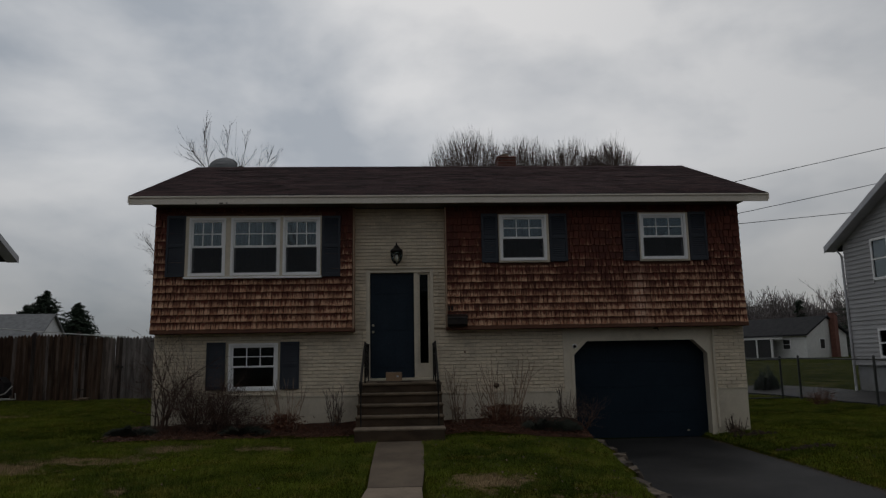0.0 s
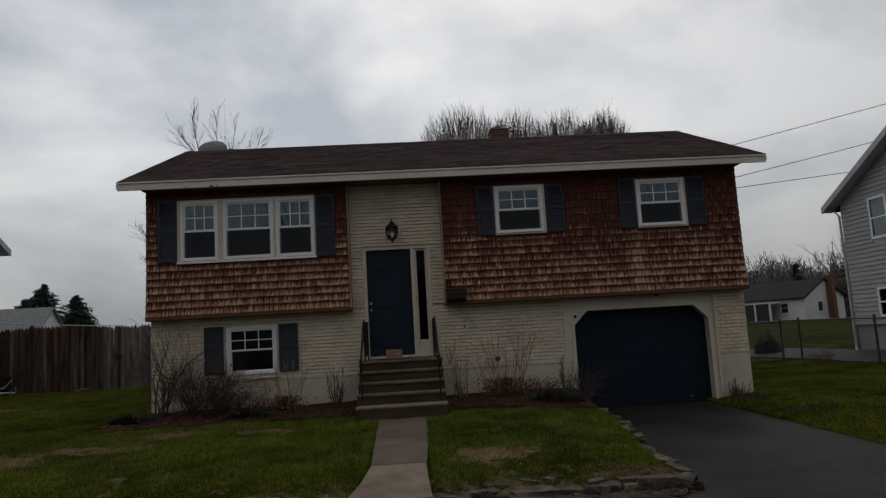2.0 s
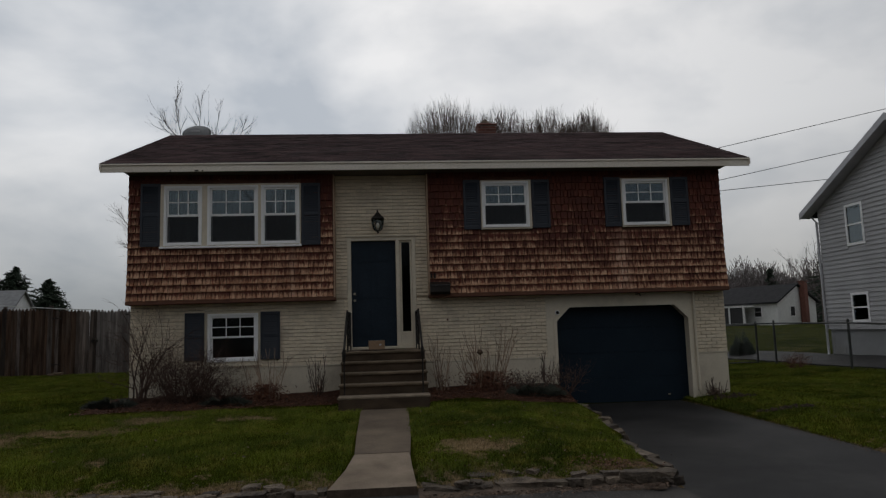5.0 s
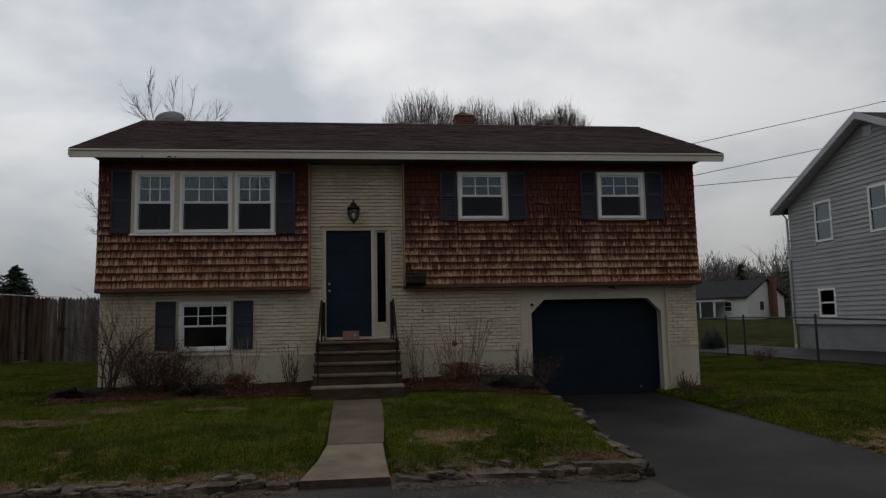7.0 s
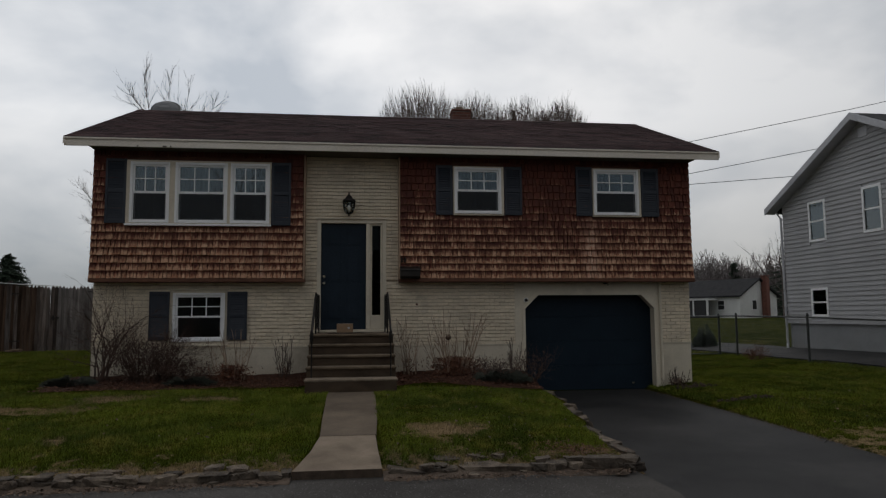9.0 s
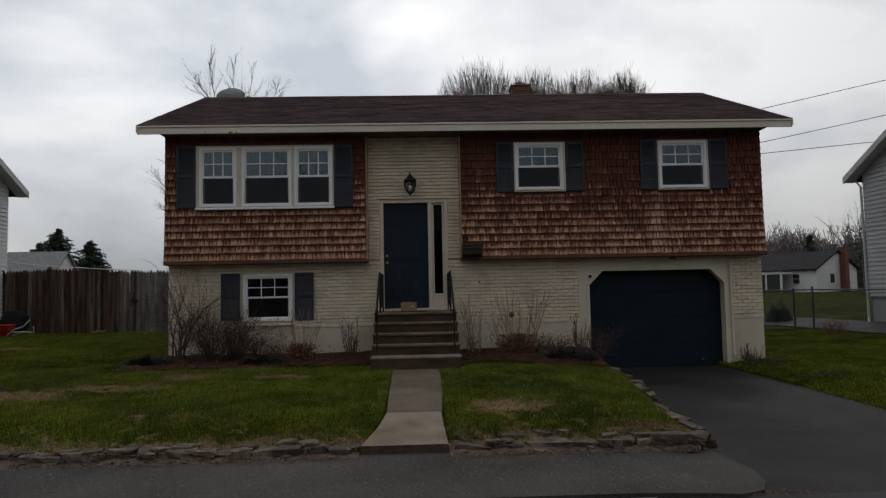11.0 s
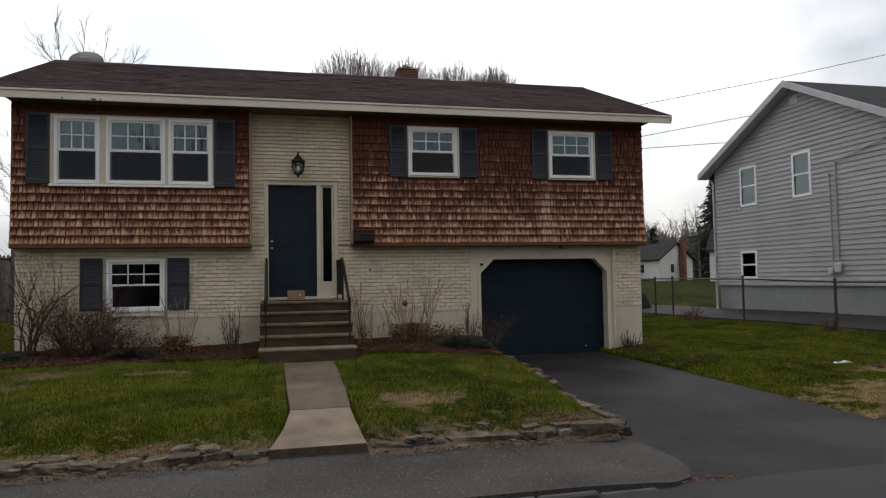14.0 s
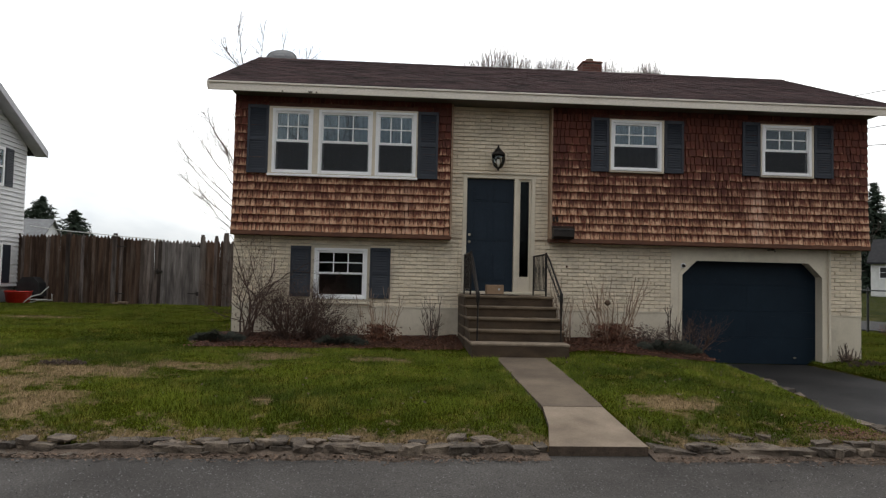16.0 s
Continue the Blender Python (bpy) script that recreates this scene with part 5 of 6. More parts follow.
part("line", tube(bmesh.new(), [(0, 0, 0.0), (0.9, 0, -0.10), (1.8, 0, -0.17), (2.8, 0, -0.25), (4.0, 0.05, -0.32)], 0.013, 6), FAR_WHITE, line)
part("plank", boxes((-0.22, -0.06, 0.0, 0.20, 0.05, 0.05), bevel=0.006), PALE_TWIG, board_end)
part("plank", boxes((-0.05, -0.12, 0.051, 0.26, -0.02, 0.085), bevel=0.006), PALE_TWIG, board_end)


# ---- neighbouring houses ----
def clapboards(parent, x, out, y0, y1, z0, ztop, step, material, holes):
    """Rows of lapped boards on a wall at x; ztop(y) is the roof line. out: the side that the wall faces."""
    z = z0
    while True:
        ys = [y0 + (y1 - y0) * i / 60 for i in range(61)]
        ok = [y for y in ys if ztop(y) > z + step * 0.5]
        if not ok:
            break
        lo, hi = min(ok), max(ok)
        for a, b in spans(lo, hi, holes, z, z + step):
            part("siding_board", prism([(0.0, 0.0), (out * 0.040, 0.0), (out * 0.008, step + 0.01), (0.0, step + 0.01)], "y", a, b), material, parent).location = (x, 0, z)
        z += step


def side_house(name, label, x, out, y0, y1, base, sill, eave, peak, inside, step, siding, trim, found, openings, roof_over):
    h = thing(name, label, "house", (x, (y0 + y1) / 2, base))
    o = Vector((-x, -(y0 + y1) / 2, -base))
    ym = (y0 + y1) / 2

    def put(ob):
        ob.location = ob.location + o
        return ob

    top = lambda y: peak - abs(y - ym) * (peak - eave) / ((y1 - y0) / 2)
    far = x - out * inside
    wall = put(part("wall", prism([(y0, sill), (y0, eave), (ym, peak), (y1, eave), (y1, sill)], "x", x - out * 0.16, x), trim, h))
    put(part("foundation", boxes((min(x - out * 0.05, far), y0 + 0.03, base - 0.3, max(x - out * 0.05, far), y1 - 0.03, sill)), found, h, "painted concrete foundation"))
    put(part("wall", boxes((min(x - out * 0.17, far), y0, sill + 0.002, max(x - out * 0.17, far), y0 + 0.15, eave), (min(x - out * 0.17, far), y1 - 0.15, sill + 0.002, max(x - out * 0.17, far), y1, eave)), siding, h))
    put(part("wall", prism([(y0, sill), (y0, eave), (ym, peak), (y1, eave), (y1, sill)], "x", far, far + out * 0.15), siding, h))
    clapboards(wall, x, out, y0, y1, sill, top, step, siding, [(a - 0.06, b + 0.06, c - 0.06, d + 0.06) for a, b, c, d in openings])
    s = (peak - eave) / ((y1 - y0) / 2)
    t = 0.16
    e0, e1, ze = y0 - roof_over, y1 + roof_over, eave - roof_over * s
    xa, xb = x + out * 0.38, far - out * 0.3
    put(part("roof", prism([(e0, ze), (ym, peak), (e1, ze), (e1, ze + t), (ym, peak + t), (e0, ze + t)], "x", min(xa, xb), max(xa, xb)), FAR_ROOF, h, "grey asphalt-shingle roof"))
    put(part("rake_board", prism([(e0 - 0.01, ze - 0.04), (ym, peak - 0.04), (e1 + 0.01, ze - 0.04), (e1 + 0.01, ze + t + 0.012), (ym, peak + t + 0.012), (e0 - 0.01, ze + t + 0.012)], "x", xa, xa + out * 0.03), trim, h, "pale rake board"))
    put(part("soffit", prism([(e0, ze - 0.02), (ym, peak - 0.02), (e1, ze - 0.02), (e1, ze - 0.003), (ym, peak - 0.003), (e0, ze - 0.003)], "x", min(x + out * 0.02, xa), max(x + out * 0.02, xa)), trim, h))
    for side in (e0, e1):
        put(part("gutter", boxes((min(xa, xb), side - (0.06 if side == e0 else 0), ze + 0.02, max(xa, xb), side + (0.06 if side == e1 else 0), ze + t), bevel=0.01), trim, h))
    for a, b, c, d in openings:
        win = put(part("window", boxes((x - 0.02, a - 0.08, c - 0.08, x + out * 0.04 + 0.001, a, d + 0.08), (x - 0.02, b, c - 0.08, x + out * 0.04 + 0.001, b + 0.08, d + 0.08), (x - 0.02, a, d, x + out * 0.04 + 0.001, b, d + 0.08), (x - 0.02, a, c - 0.08, x + out * 0.05 + 0.001, b, c), (x - 0.02, a, (c + d) / 2 - 0.025, x + out * 0.03 + 0.001, b, (c + d) / 2 + 0.025)), VINYL, h, "white double-hung window"))
        part("pane", boxes((x + out * 0.004, a, (c + d) / 2 + 0.026, x + out * 0.010, b, d)), PANE, win)
        part("pane", boxes((x + out * 0.002, a, c, x + out * 0.006, b, (c + d) / 2 - 0.026)), PANE, win)
        # flat dark sheet stands in for the unlit room
        part("dark_room_sheet", boxes((x + out * 0.0005, a, c, x + out * 0.0018, b, d)), ROOM, win)
    return h, put, o


RH_WINDOWS = [(6.70, 7.38, 3.83, 5.0), (6.80, 7.46, 1.39, 2.17), (4.30, 4.92, 3.85, 5.06)]
right_house, rput, _ = side_house("neighbour_house", "two-storey grey clapboard house with a gable end", 19.7, -1, 0.75, 8.85, -0.05, 1.09, 5.18, 7.18, 11.0, 0.143, GREY_SIDING, GREY_TRIM, GREY_CONCRETE, RH_WINDOWS, 0.45)
rput(part("downspout", tube(bmesh.new(), [(19.66, 9.2, 5.0), (19.64, 8.9, 4.75), (19.64, 8.87, 0.4), (19.45, 8.6, 0.12)], 0.04, 8), GREY_TRIM, right_house, "pale rainwater pipe"))
rput(part("gable_vent", boxes((19.66, 4.62, 6.62, 19.70, 4.98, 6.92), bevel=0.01), GREY_TRIM, right_house, "small louvred gable vent"))
rput(part("conduit", tube(bmesh.new(), [(19.64, 3.28, 4.6), (19.64, 3.28, 1.8)], 0.022, 8), GREY_SIDING, right_house, "grey service conduit"))
rput(part("service_cable", tube(bmesh.new(), [(19.62, 3.28, 4.6), (19.62, 2.9, 4.68), (19.62, 2.0, 4.86), (19.62, 0.9, 5.12)], 0.016, 6), GREY_TRIM, right_house, "grey cable clipped to the boards"))
rput(part("conduit", tube(bmesh.new(), [(19.64, 3.52, 4.3), (19.64, 3.50, 1.8)], 0.018, 8), GREY_SIDING, right_house, "second service conduit"))
rput(part("meter", boxes((19.56, 3.16, 1.45, 19.66, 3.40, 1.74), (19.54, 3.44, 1.40, 19.65, 3.60, 1.60), bevel=0.03), GREY_TRIM, right_house, "electricity meter box"))

LH_WINDOWS = [(7.45, 8.42, 3.92, 4.90), (7.50, 8.52, 1.03, 2.10), (3.6, 4.5, 3.92, 4.90), (3.6, 4.5, 1.03, 2.10)]
left_house, lput, _ = side_house("neighbour_house", "two-storey white clapboard house with dark shutters", -8.75, 1, 1.2, 9.7, 0.40, 0.90, 5.28, 7.45, 10.0, 0.135, LIGHT_SIDING, GREY_TRIM, GREY_CONCRETE, LH_WINDOWS, 0.50)
for a, b, c, d in ((8.50, 8.95, 3.86, 5.0), (8.60, 9.02, 1.0, 2.14), (7.0, 7.39, 3.86, 5.0), (7.02, 7.43, 1.0, 2.14)):
    sh = part("shutter", boxes((-8.75, a, c, -8.70, b, d), bevel=0.006), SHUTTER, left_house, "dark shutter")
    lput(sh)
    k = c + 0.06
    while k < d - 0.06:
        part("slat", boxes((-8.70, a + 0.04, k, -8.69, b - 0.04, k + 0.035)), SHUTTER, sh)
        k += 0.05

# clutter at the corner of the white house
tub = thing("red_tub", "big round red plastic tub beside the white house", "tub", (-8.28, 8.75, 0.40))
part("tub_body", lathe([(0.24, 0.0), (0.30, 0.05), (0.36, 0.34), (0.38, 0.36), (0.36, 0.38), (0.33, 0.34), (0.28, 0.06)], 24), RED_PLASTIC, tub, smooth=True)
grill = thing("grill", "garden grill under a black cover", "grill", (-8.15, 9.2, 0.40))
grill.scale = (0.8, 0.8, 0.85)
part("cover", prism([(-0.42, 0.25), (-0.40, 0.70), (-0.22, 0.92), (0.18, 0.94), (0.40, 0.72), (0.45, 0.25)], "y", -0.26, 0.26), BLACK_COVER, grill)
for xl in (-0.3, 0.3):
    part("leg", boxes((xl - 0.02, -0.2, 0.0, xl + 0.02, -0.16, 0.26)), DARK_BOX, grill)
    part("leg", boxes((xl - 0.02, 0.16, 0.0, xl + 0.02, 0.2, 0.26)), DARK_BOX, grill)
chair = thing("folded_chair", "folded garden chair of pale metal tube on the grass", "chair", (-7.75, 8.6, 0.40))
part("tube_frame", tube(tube(bmesh.new(), [(-0.32, 0, 0.02), (-0.1, 0.02, 0.22), (0.18, 0.02, 0.30), (0.40, 0, 0.52)], 0.016, 8), [(-0.25, 0.2, 0.02), (0.0, 0.2, 0.10), (0.42, 0.2, 0.12), (0.45, 0.1, 0.30)], 0.018, 8), FAR_WHITE, chair)
part("webbing", boxes((-0.15, 0.03, 0.12, 0.28, 0.17, 0.15), bevel=0.01), FAR_WHITE, chair)

scrap = thing("litter_scrap", "crumpled pale plastic scrap on the side lawn", "litter", (13.35, -3.4, lawn_height(13.35, -3.4) + 0.02))
part("scrap_sheet", prism([(-0.18, 0.0), (-0.15, 0.025), (-0.05, 0.015), (0.04, 0.035), (0.12, 0.012), (0.16, 0.0)], "y", -0.03, 0.03), FAR_WHITE, scrap)

# ---- chain-link fence on the other side ----
chain = thing("chain_link_fence", "grey chain-link fence with round steel posts", "fence", (16.6, 3.0, 0.05))
for yp, h in ((-5.6, 1.22), (-2.8, 1.24), (0.2, 1.26), (3.4, 1.34), (6.85, 1.36), (7.9, 1.34), (10.6, 1.34), (13.6, 1.34)):
    part("post", lathe([(0.032, -0.05), (0.032, h - 0.02), (0.04, h), (0.02, h + 0.04), (0.005, h + 0.05)], 10, (0, yp - 3.0, 0)), GALV, chain)
part("top_rail", tube(bmesh.new(), [(0, -8.6, 1.17), (0, -2.8, 1.20), (0, 0.4, 1.28), (0, 3.85, 1.31), (0, 10.6, 1.29)], 0.022, 8), GALV, chain)
bm = bmesh.new()
for k in range(-2, 320):
    for s in (-1, 1):
        a, b = Vector((0, -8.6 + k * 0.06, 0.05)), Vector((0.0, -8.6 + k * 0.06 + s * 1.13, 1.18))
        if -8.7 < min(a.y, b.y) and max(a.y, b.y) < 10.7:
            tube(bm, [a, b], 0.0014, 3)
tagged(part("wire_mesh", bm, GALV, chain), kind="stuff")
cross = thing("chain_link_fence", "chain-link cross fence between the two gardens", "fence", (14.1, 7.9, 0.05))
for xp in (-2.4, -0.6, 1.3):
    part("post", lathe([(0.03, -0.05), (0.03, 1.28), (0.038, 1.30), (0.005, 1.34)], 10, (xp, 0, 0)), GALV, cross)
part("top_rail", tube(bmesh.new(), [(-2.5, 0, 1.26), (2.5, 0, 1.27)], 0.02, 8), GALV, cross)
part("bottom_rail", tube(bmesh.new(), [(-2.5, 0, 0.08), (2.5, 0, 0.09)], 0.018, 8), GALV, cross)
bm = bmesh.new()
for k in range(0, 90):
    for s in (-1, 1):
        a, b = (-2.5 + k * 0.055, 0, 0.08), (-2.5 + k * 0.055 + s * 1.15, 0, 1.25)
        if -2.52 < b[0] < 2.5:
            tube(bm, [a, b], 0.0014, 3)
tagged(part("wire_mesh", bm, GALV, cross), kind="stuff")
strip("pavement", [(16.95, 19.7, -6.6 + 0.4 * k) for k in range(52)], lambda x, y: lawn_height(x, y) + 0.035, 0.1, ASPHALT_DRIVE, "grey worn path along the neighbouring house", "pavement")

# ---- cables ----
for name, pts in (("line", [(11.0, 8.0, 6.12), (14, 8, 6.77), (22, 8, 8.52), (34, 8, 11.4)]), ("line", [(11.6, 8.0, 5.28), (14, 8, 5.72), (19.3, 8, 6.80), (27, 9, 8.5)]), ("line", [(11.6, 8.0, 5.37), (14, 8, 5.57), (19.3, 8, 6.05), (24, 9, 6.6)])):
    cable = thing("overhead_cable", "thin dark overhead cable to the house", "cable", pts[0], "overhead cables")
    fine = [(a[0] + (b[0] - a[0]) * k / 6 - pts[0][0], a[1] + (b[1] - a[1]) * k / 6 - pts[0][1], a[2] + (b[2] - a[2]) * k / 6 - pts[0][2]) for a, b in zip(pts, pts[1:]) for k in range(6)]
    part(name, tube(bmesh.new(), fine, 0.011, 5), CABLE, cable)


# ---- houses far off ----
def far_house(label, x, y, base, length, depth, turn, eave, peak, wall_mat, chimney_at=None, roof_mat=None):
    h = thing("distant_house", label, "house", (x, y, base))
    h.rotation_euler = (0, 0, radians(turn))
    part("wall", prism([(0, 0), (depth, 0), (depth, eave), (depth / 2, peak), (0, eave)], "x", 0, length), wall_mat, h)
    s = (peak - eave) / (depth / 2)
    part("roof", prism([(-0.4, eave - 0.4 * s), (depth / 2, peak), (depth + 0.4, eave - 0.4 * s), (depth + 0.4, eave - 0.4 * s + 0.2), (depth / 2, peak + 0.2), (-0.4, eave - 0.4 * s + 0.2)], "x", -0.35, length + 0.35), roof_mat or FAR_ROOF, h, "grey roof")
    n_win = max(2, int(length / 2.6))
    for k in range(n_win):
        a = 0.9 + k * (length - 1.4) / n_win
        w_ = part("window", boxes((a - 0.08, -0.04, eave - 1.85, a + 0.98, 0.0, eave - 0.55)), VINYL, h, "white-framed window")
        part("pane", boxes((a, -0.05, eave - 1.77, a + 0.9, -0.041, eave - 1.22), (a, -0.05, eave - 1.17, a + 0.9, -0.041, eave - 0.63)), BLACK_COVER, w_)
    for xe, so in ((0, -1), (length, 1)):
        w_ = part("window", boxes((min(xe, xe + so * 0.04), depth * 0.5 - 1.5, eave - 1.85, max(xe, xe + so * 0.04), depth * 0.5 - 0.5, eave - 0.55)), VINYL, h, "white-framed window")
        part("pane", boxes((min(xe + so * 0.041, xe + so * 0.05), depth * 0.5 - 1.42, eave - 1.77, max(xe + so * 0.041, xe + so * 0.05), depth * 0.5 - 0.58, eave - 0.63)), BLACK_COVER, w_)
    if chimney_at:
        cx, cy, top = chimney_at
        part("chimney", boxes((cx - 0.36, cy - 0.36, 0.0, cx + 0.36, cy + 0.36, top), (cx - 0.42, cy - 0.42, top, cx + 0.42, cy + 0.42, top + 0.12), bevel=0.02), CHIM_BRICK, h, "red brick chimney")
    return h


far_a = far_house("low white house with a grey roof and brick chimney", 47.9, 79.5, 0.8, 12.0, 8.0, -64.5, 2.9, 5.0, FAR_WHITE, (12.45, 4.9, 5.4))
part("porch_roof", boxes((0.0, -2.2, 2.35, 9.0, -0.3, 2.52)), FAR_WHITE, far_a, "white porch edge")
# dark panels between the posts paint the shade inside the porch
for k in range(4):
    part("porch_shade_panel", boxes((0.42 + k * 2.1, -2.1, 0.0, 2.28 + k * 2.1, -2.06, 2.34)), BLACK_COVER, far_a, "dark panel for the shade inside the porch")
for k in range(5):
    part("porch_post", boxes((0.2 + k * 2.1, -2.15, 0.0, 0.4 + k * 2.1, -1.95, 2.349)), FAR_WHITE, far_a)
far_house("white two-storey house with a grey roof", 56.0, 62.0, -0.4, 11.0, 8.0, -44.0, 5.0, 7.6, FAR_WHITE)
far_house("grey-roofed house beyond the wooden fence", -52.0, 76.0, -0.5, 9.8, 9.0, 4.0, 5.2, 8.6, LIGHT_SIDING, (1.6, 4.5, 9.6), PALE_ROOF)
# unseen houses, added to block low sky and darken window reflections
for xh, yh, tn, lb in ((-26, -44, 2, "first unseen grey house added across the road"), (2, -46, -3, "second unseen grey house added across the road"), (28, -45, 4, "third unseen grey house added across the road")):
    far_house(lb, xh, yh, -0.3, 13.0, 8.5, 180 + tn, 4.6, 6.8, GREY_SIDING)

# ---- plants ----
def spread_dir(d, angle, spin):
    d = Vector(d).normalized()
    u = d.orthogonal().normalized()
    v = d.cross(u)
    return (d * math.cos(angle) + (u * math.cos(spin) + v * math.sin(spin)) * math.sin(angle)).normalized()


def add_tube(V, F, pts, r0, r1, sides):
    o = len(V)
    for i, p in enumerate(pts):
        d = (pts[min(i + 1, len(pts) - 1)] - pts[max(i - 1, 0)]).normalized()
        u = d.orthogonal().normalized()
        v = d.cross(u)
        r = r0 + (r1 - r0) * i / (len(pts) - 1)
        for k in range(sides):
            a = 2 * math.pi * k / sides
            V.append(tuple(p + r * (math.cos(a) * u + math.sin(a) * v)))
    for i in range(len(pts) - 1):
        for k in range(sides):
            F.append((o + i * sides + k, o + i * sides + (k + 1) % sides, o + (i + 1) * sides + (k + 1) % sides, o + (i + 1) * sides + k))


def grow(V, F, p, d, length, r, level, rng, lift, wander, fork, out, least=0.0):
    """A limb with its branches. Thick limbs go to V, F; the thin ends to out."""
    pts, q, h = [p], p.copy(), d.copy()
    n = 3 if level > 1 else 2
    for _ in range(n):
        h = (h + Vector((rng.uniform(-wander, wander), rng.uniform(-wander, wander), rng.uniform(-wander, wander) + lift))).normalized()
        q = q + h * length / n
        pts.append(q.copy())
    thin = level <= 2
    tv, tf = out if thin else (V, F)
    add_tube(tv, tf, pts, max(r, least), max(least, r * (0.62 if level else 0.35)), 3 if thin else 6)
    if level == 0:
        return
    kids = fork + (1 if rng.random() < 0.45 else 0)
    for k in range(kids):
        at = pts[-1] if k == 0 else pts[rng.randrange(1, len(pts))]
        nd = spread_dir(h, rng.uniform(0.12, 0.35) if k == 0 else rng.uniform(0.35, 0.85), rng.uniform(0, 6.28))
        grow(V, F, at, nd, length * rng.uniform(0.62, 0.86), r * (0.66 if k == 0 else 0.5), level - 1, rng, lift, wander, fork, out, least)


def bare_tree(label, at, height, levels, seed, fork=2, lift=0.10, wander=0.16, first=0.30, radius=0.2, stems=1, name="bare_tree", lean=0.0, bark=None, twig=None):
    rng = random.Random(seed)
    t = thing(name, label, "tree", at)
    V, F, tv, tf = [], [], [], []
    for s in range(stems):
        d = Vector((rng.uniform(-0.25, 0.25) * (stems > 1) + lean, rng.uniform(-0.2, 0.2) * (stems > 1), 1)).normalized()
        grow(V, F, Vector((rng.uniform(-0.2, 0.2) * (stems > 1), 0, -0.1)), d, height * first, radius, levels, rng, lift, wander, fork, (tv, tf))
    k = height / max(p[2] for p in tv)
    V, tv = [(p[0] * k, p[1] * k, p[2] * k) for p in V], [(p[0] * k, p[1] * k, p[2] * k) for p in tv]
    part("trunk", raw_mesh("trunk", V, F, bark or BARK), None, t, smooth=True)
    tagged(part("crown", raw_mesh("crown", tv, tf, twig or TWIG), None, t, "bare brown twigs"), kind="stuff")
    return t


def domed_tree(label, at, height, half, seed):
    """A big leafless tree whose many upright twigs end in an even dome."""
    rng = random.Random(seed)
    t = thing("bare_tree", label, "tree", at)
    V, F, tv, tf = [], [], [], []
    add_tube(V, F, [Vector((0, 0, -0.1)), Vector((0.1, 0, height * 0.16)), Vector((0, 0, height * 0.3))], 0.34, 0.26, 8)
    mid, up = height * 0.52, height * 0.48
    for _ in range(26):
        a, e = rng.uniform(0, 6.28), rng.uniform(0.05, 1.0)
        d = Vector((math.cos(a) * half * e, math.sin(a) * half * e, up * (1.05 - 0.55 * e)))
        p0 = Vector((0, 0, height * rng.uniform(0.22, 0.32)))
        end = Vector((0, 0, mid)) + d * 0.62
        m = p0.lerp(end, 0.5) + Vector((0, 0, -0.4))
        add_tube(V, F, [p0, m, end], 0.15, 0.05, 6)
    for _ in range(1500):
        a, c = rng.uniform(0, 6.28), rng.random()
        s = math.sqrt(1 - c * c)
        r = rng.uniform(0.45, 0.80)
        p = Vector((half * s * math.cos(a) * r, half * s * math.sin(a) * r, mid + up * c * r))
        end = Vector((half * s * math.cos(a), half * s * math.sin(a), mid + up * c)) * 1.0
        end += Vector((rng.uniform(-0.5, 0.5), rng.uniform(-0.5, 0.5), rng.uniform(-0.3, 0.5)))
        d = (end - p)
        L = d.length
        d = (d.normalized() + Vector((0, 0, 0.45))).normalized()
        q = p + d * L * 0.5
        d2 = (d + Vector((rng.uniform(-0.2, 0.2), rng.uniform(-0.2, 0.2), 0.25))).normalized()
        e = q + d2 * L * 0.5
        add_tube(tv, tf, [p, q, e], 0.013, 0.005, 3)
        for _ in range(4):
            b = p.lerp(e, rng.uniform(0.25, 0.9))
            w = spread_dir(d2, rng.uniform(0.25, 0.6), rng.uniform(0, 6.28))
            w = (w + Vector((0, 0, 0.3))).normalized()
            add_tube(tv, tf, [b, b + w * rng.uniform(0.35, 0.95)], 0.0075, 0.004, 3)
    part("trunk", raw_mesh("trunk", V, F, BARK), None, t, smooth=True)
    tagged(part("crown", raw_mesh("crown", tv, tf, TWIG), None, t, "dense bare brown twigs"), kind="stuff")
    return t


def many_stemmed_tree(label, at, tops, seed, bark, twig, radius=0.085, bow=1.5, shoots=20, reach=1.0, fine=1.0):
    """Slender stems from one foot, each with side shoots that fork again; tops gives each stem's lean and height."""
    rng = random.Random(seed)
    t = thing("bare_tree", label, "tree", at)
    V, F, tv, tf = [], [], [], []
    for lean, high, low in tops:
        back = rng.uniform(-0.5, 0.5)
        pts, off = [Vector((lean * 0.02, 0, low - 0.1))], Vector((0, 0, 0))
        for k in range(1, 11):
            f = k / 10
            off = off + Vector((rng.uniform(-0.09, 0.09), rng.uniform(-0.08, 0.08), 0))
            pts.append(Vector((lean * f ** bow, back * f, low + (high - low) * f)) + off)
        add_tube(V, F, pts, radius, 0.007, 6)
        for _ in range(shoots):
            f = 1 - 0.58 * rng.random() ** 1.3
            k = min(9, int(f * 10))
            p = pts[k].lerp(pts[k + 1], f * 10 - k)
            d = spread_dir(pts[k + 1] - pts[k], rng.uniform(0.30, 0.75), rng.uniform(0, 6.28))
            L = reach * (0.75 + 1.9 * (1 - f)) * rng.uniform(0.6, 1.25)
            shoot = [p]
            for _ in range(5):
                d = (d + Vector((rng.uniform(-0.13, 0.13), rng.uniform(-0.13, 0.13), rng.uniform(0.0, 0.16)))).normalized()
                shoot.append(shoot[-1] + d * L / 5)
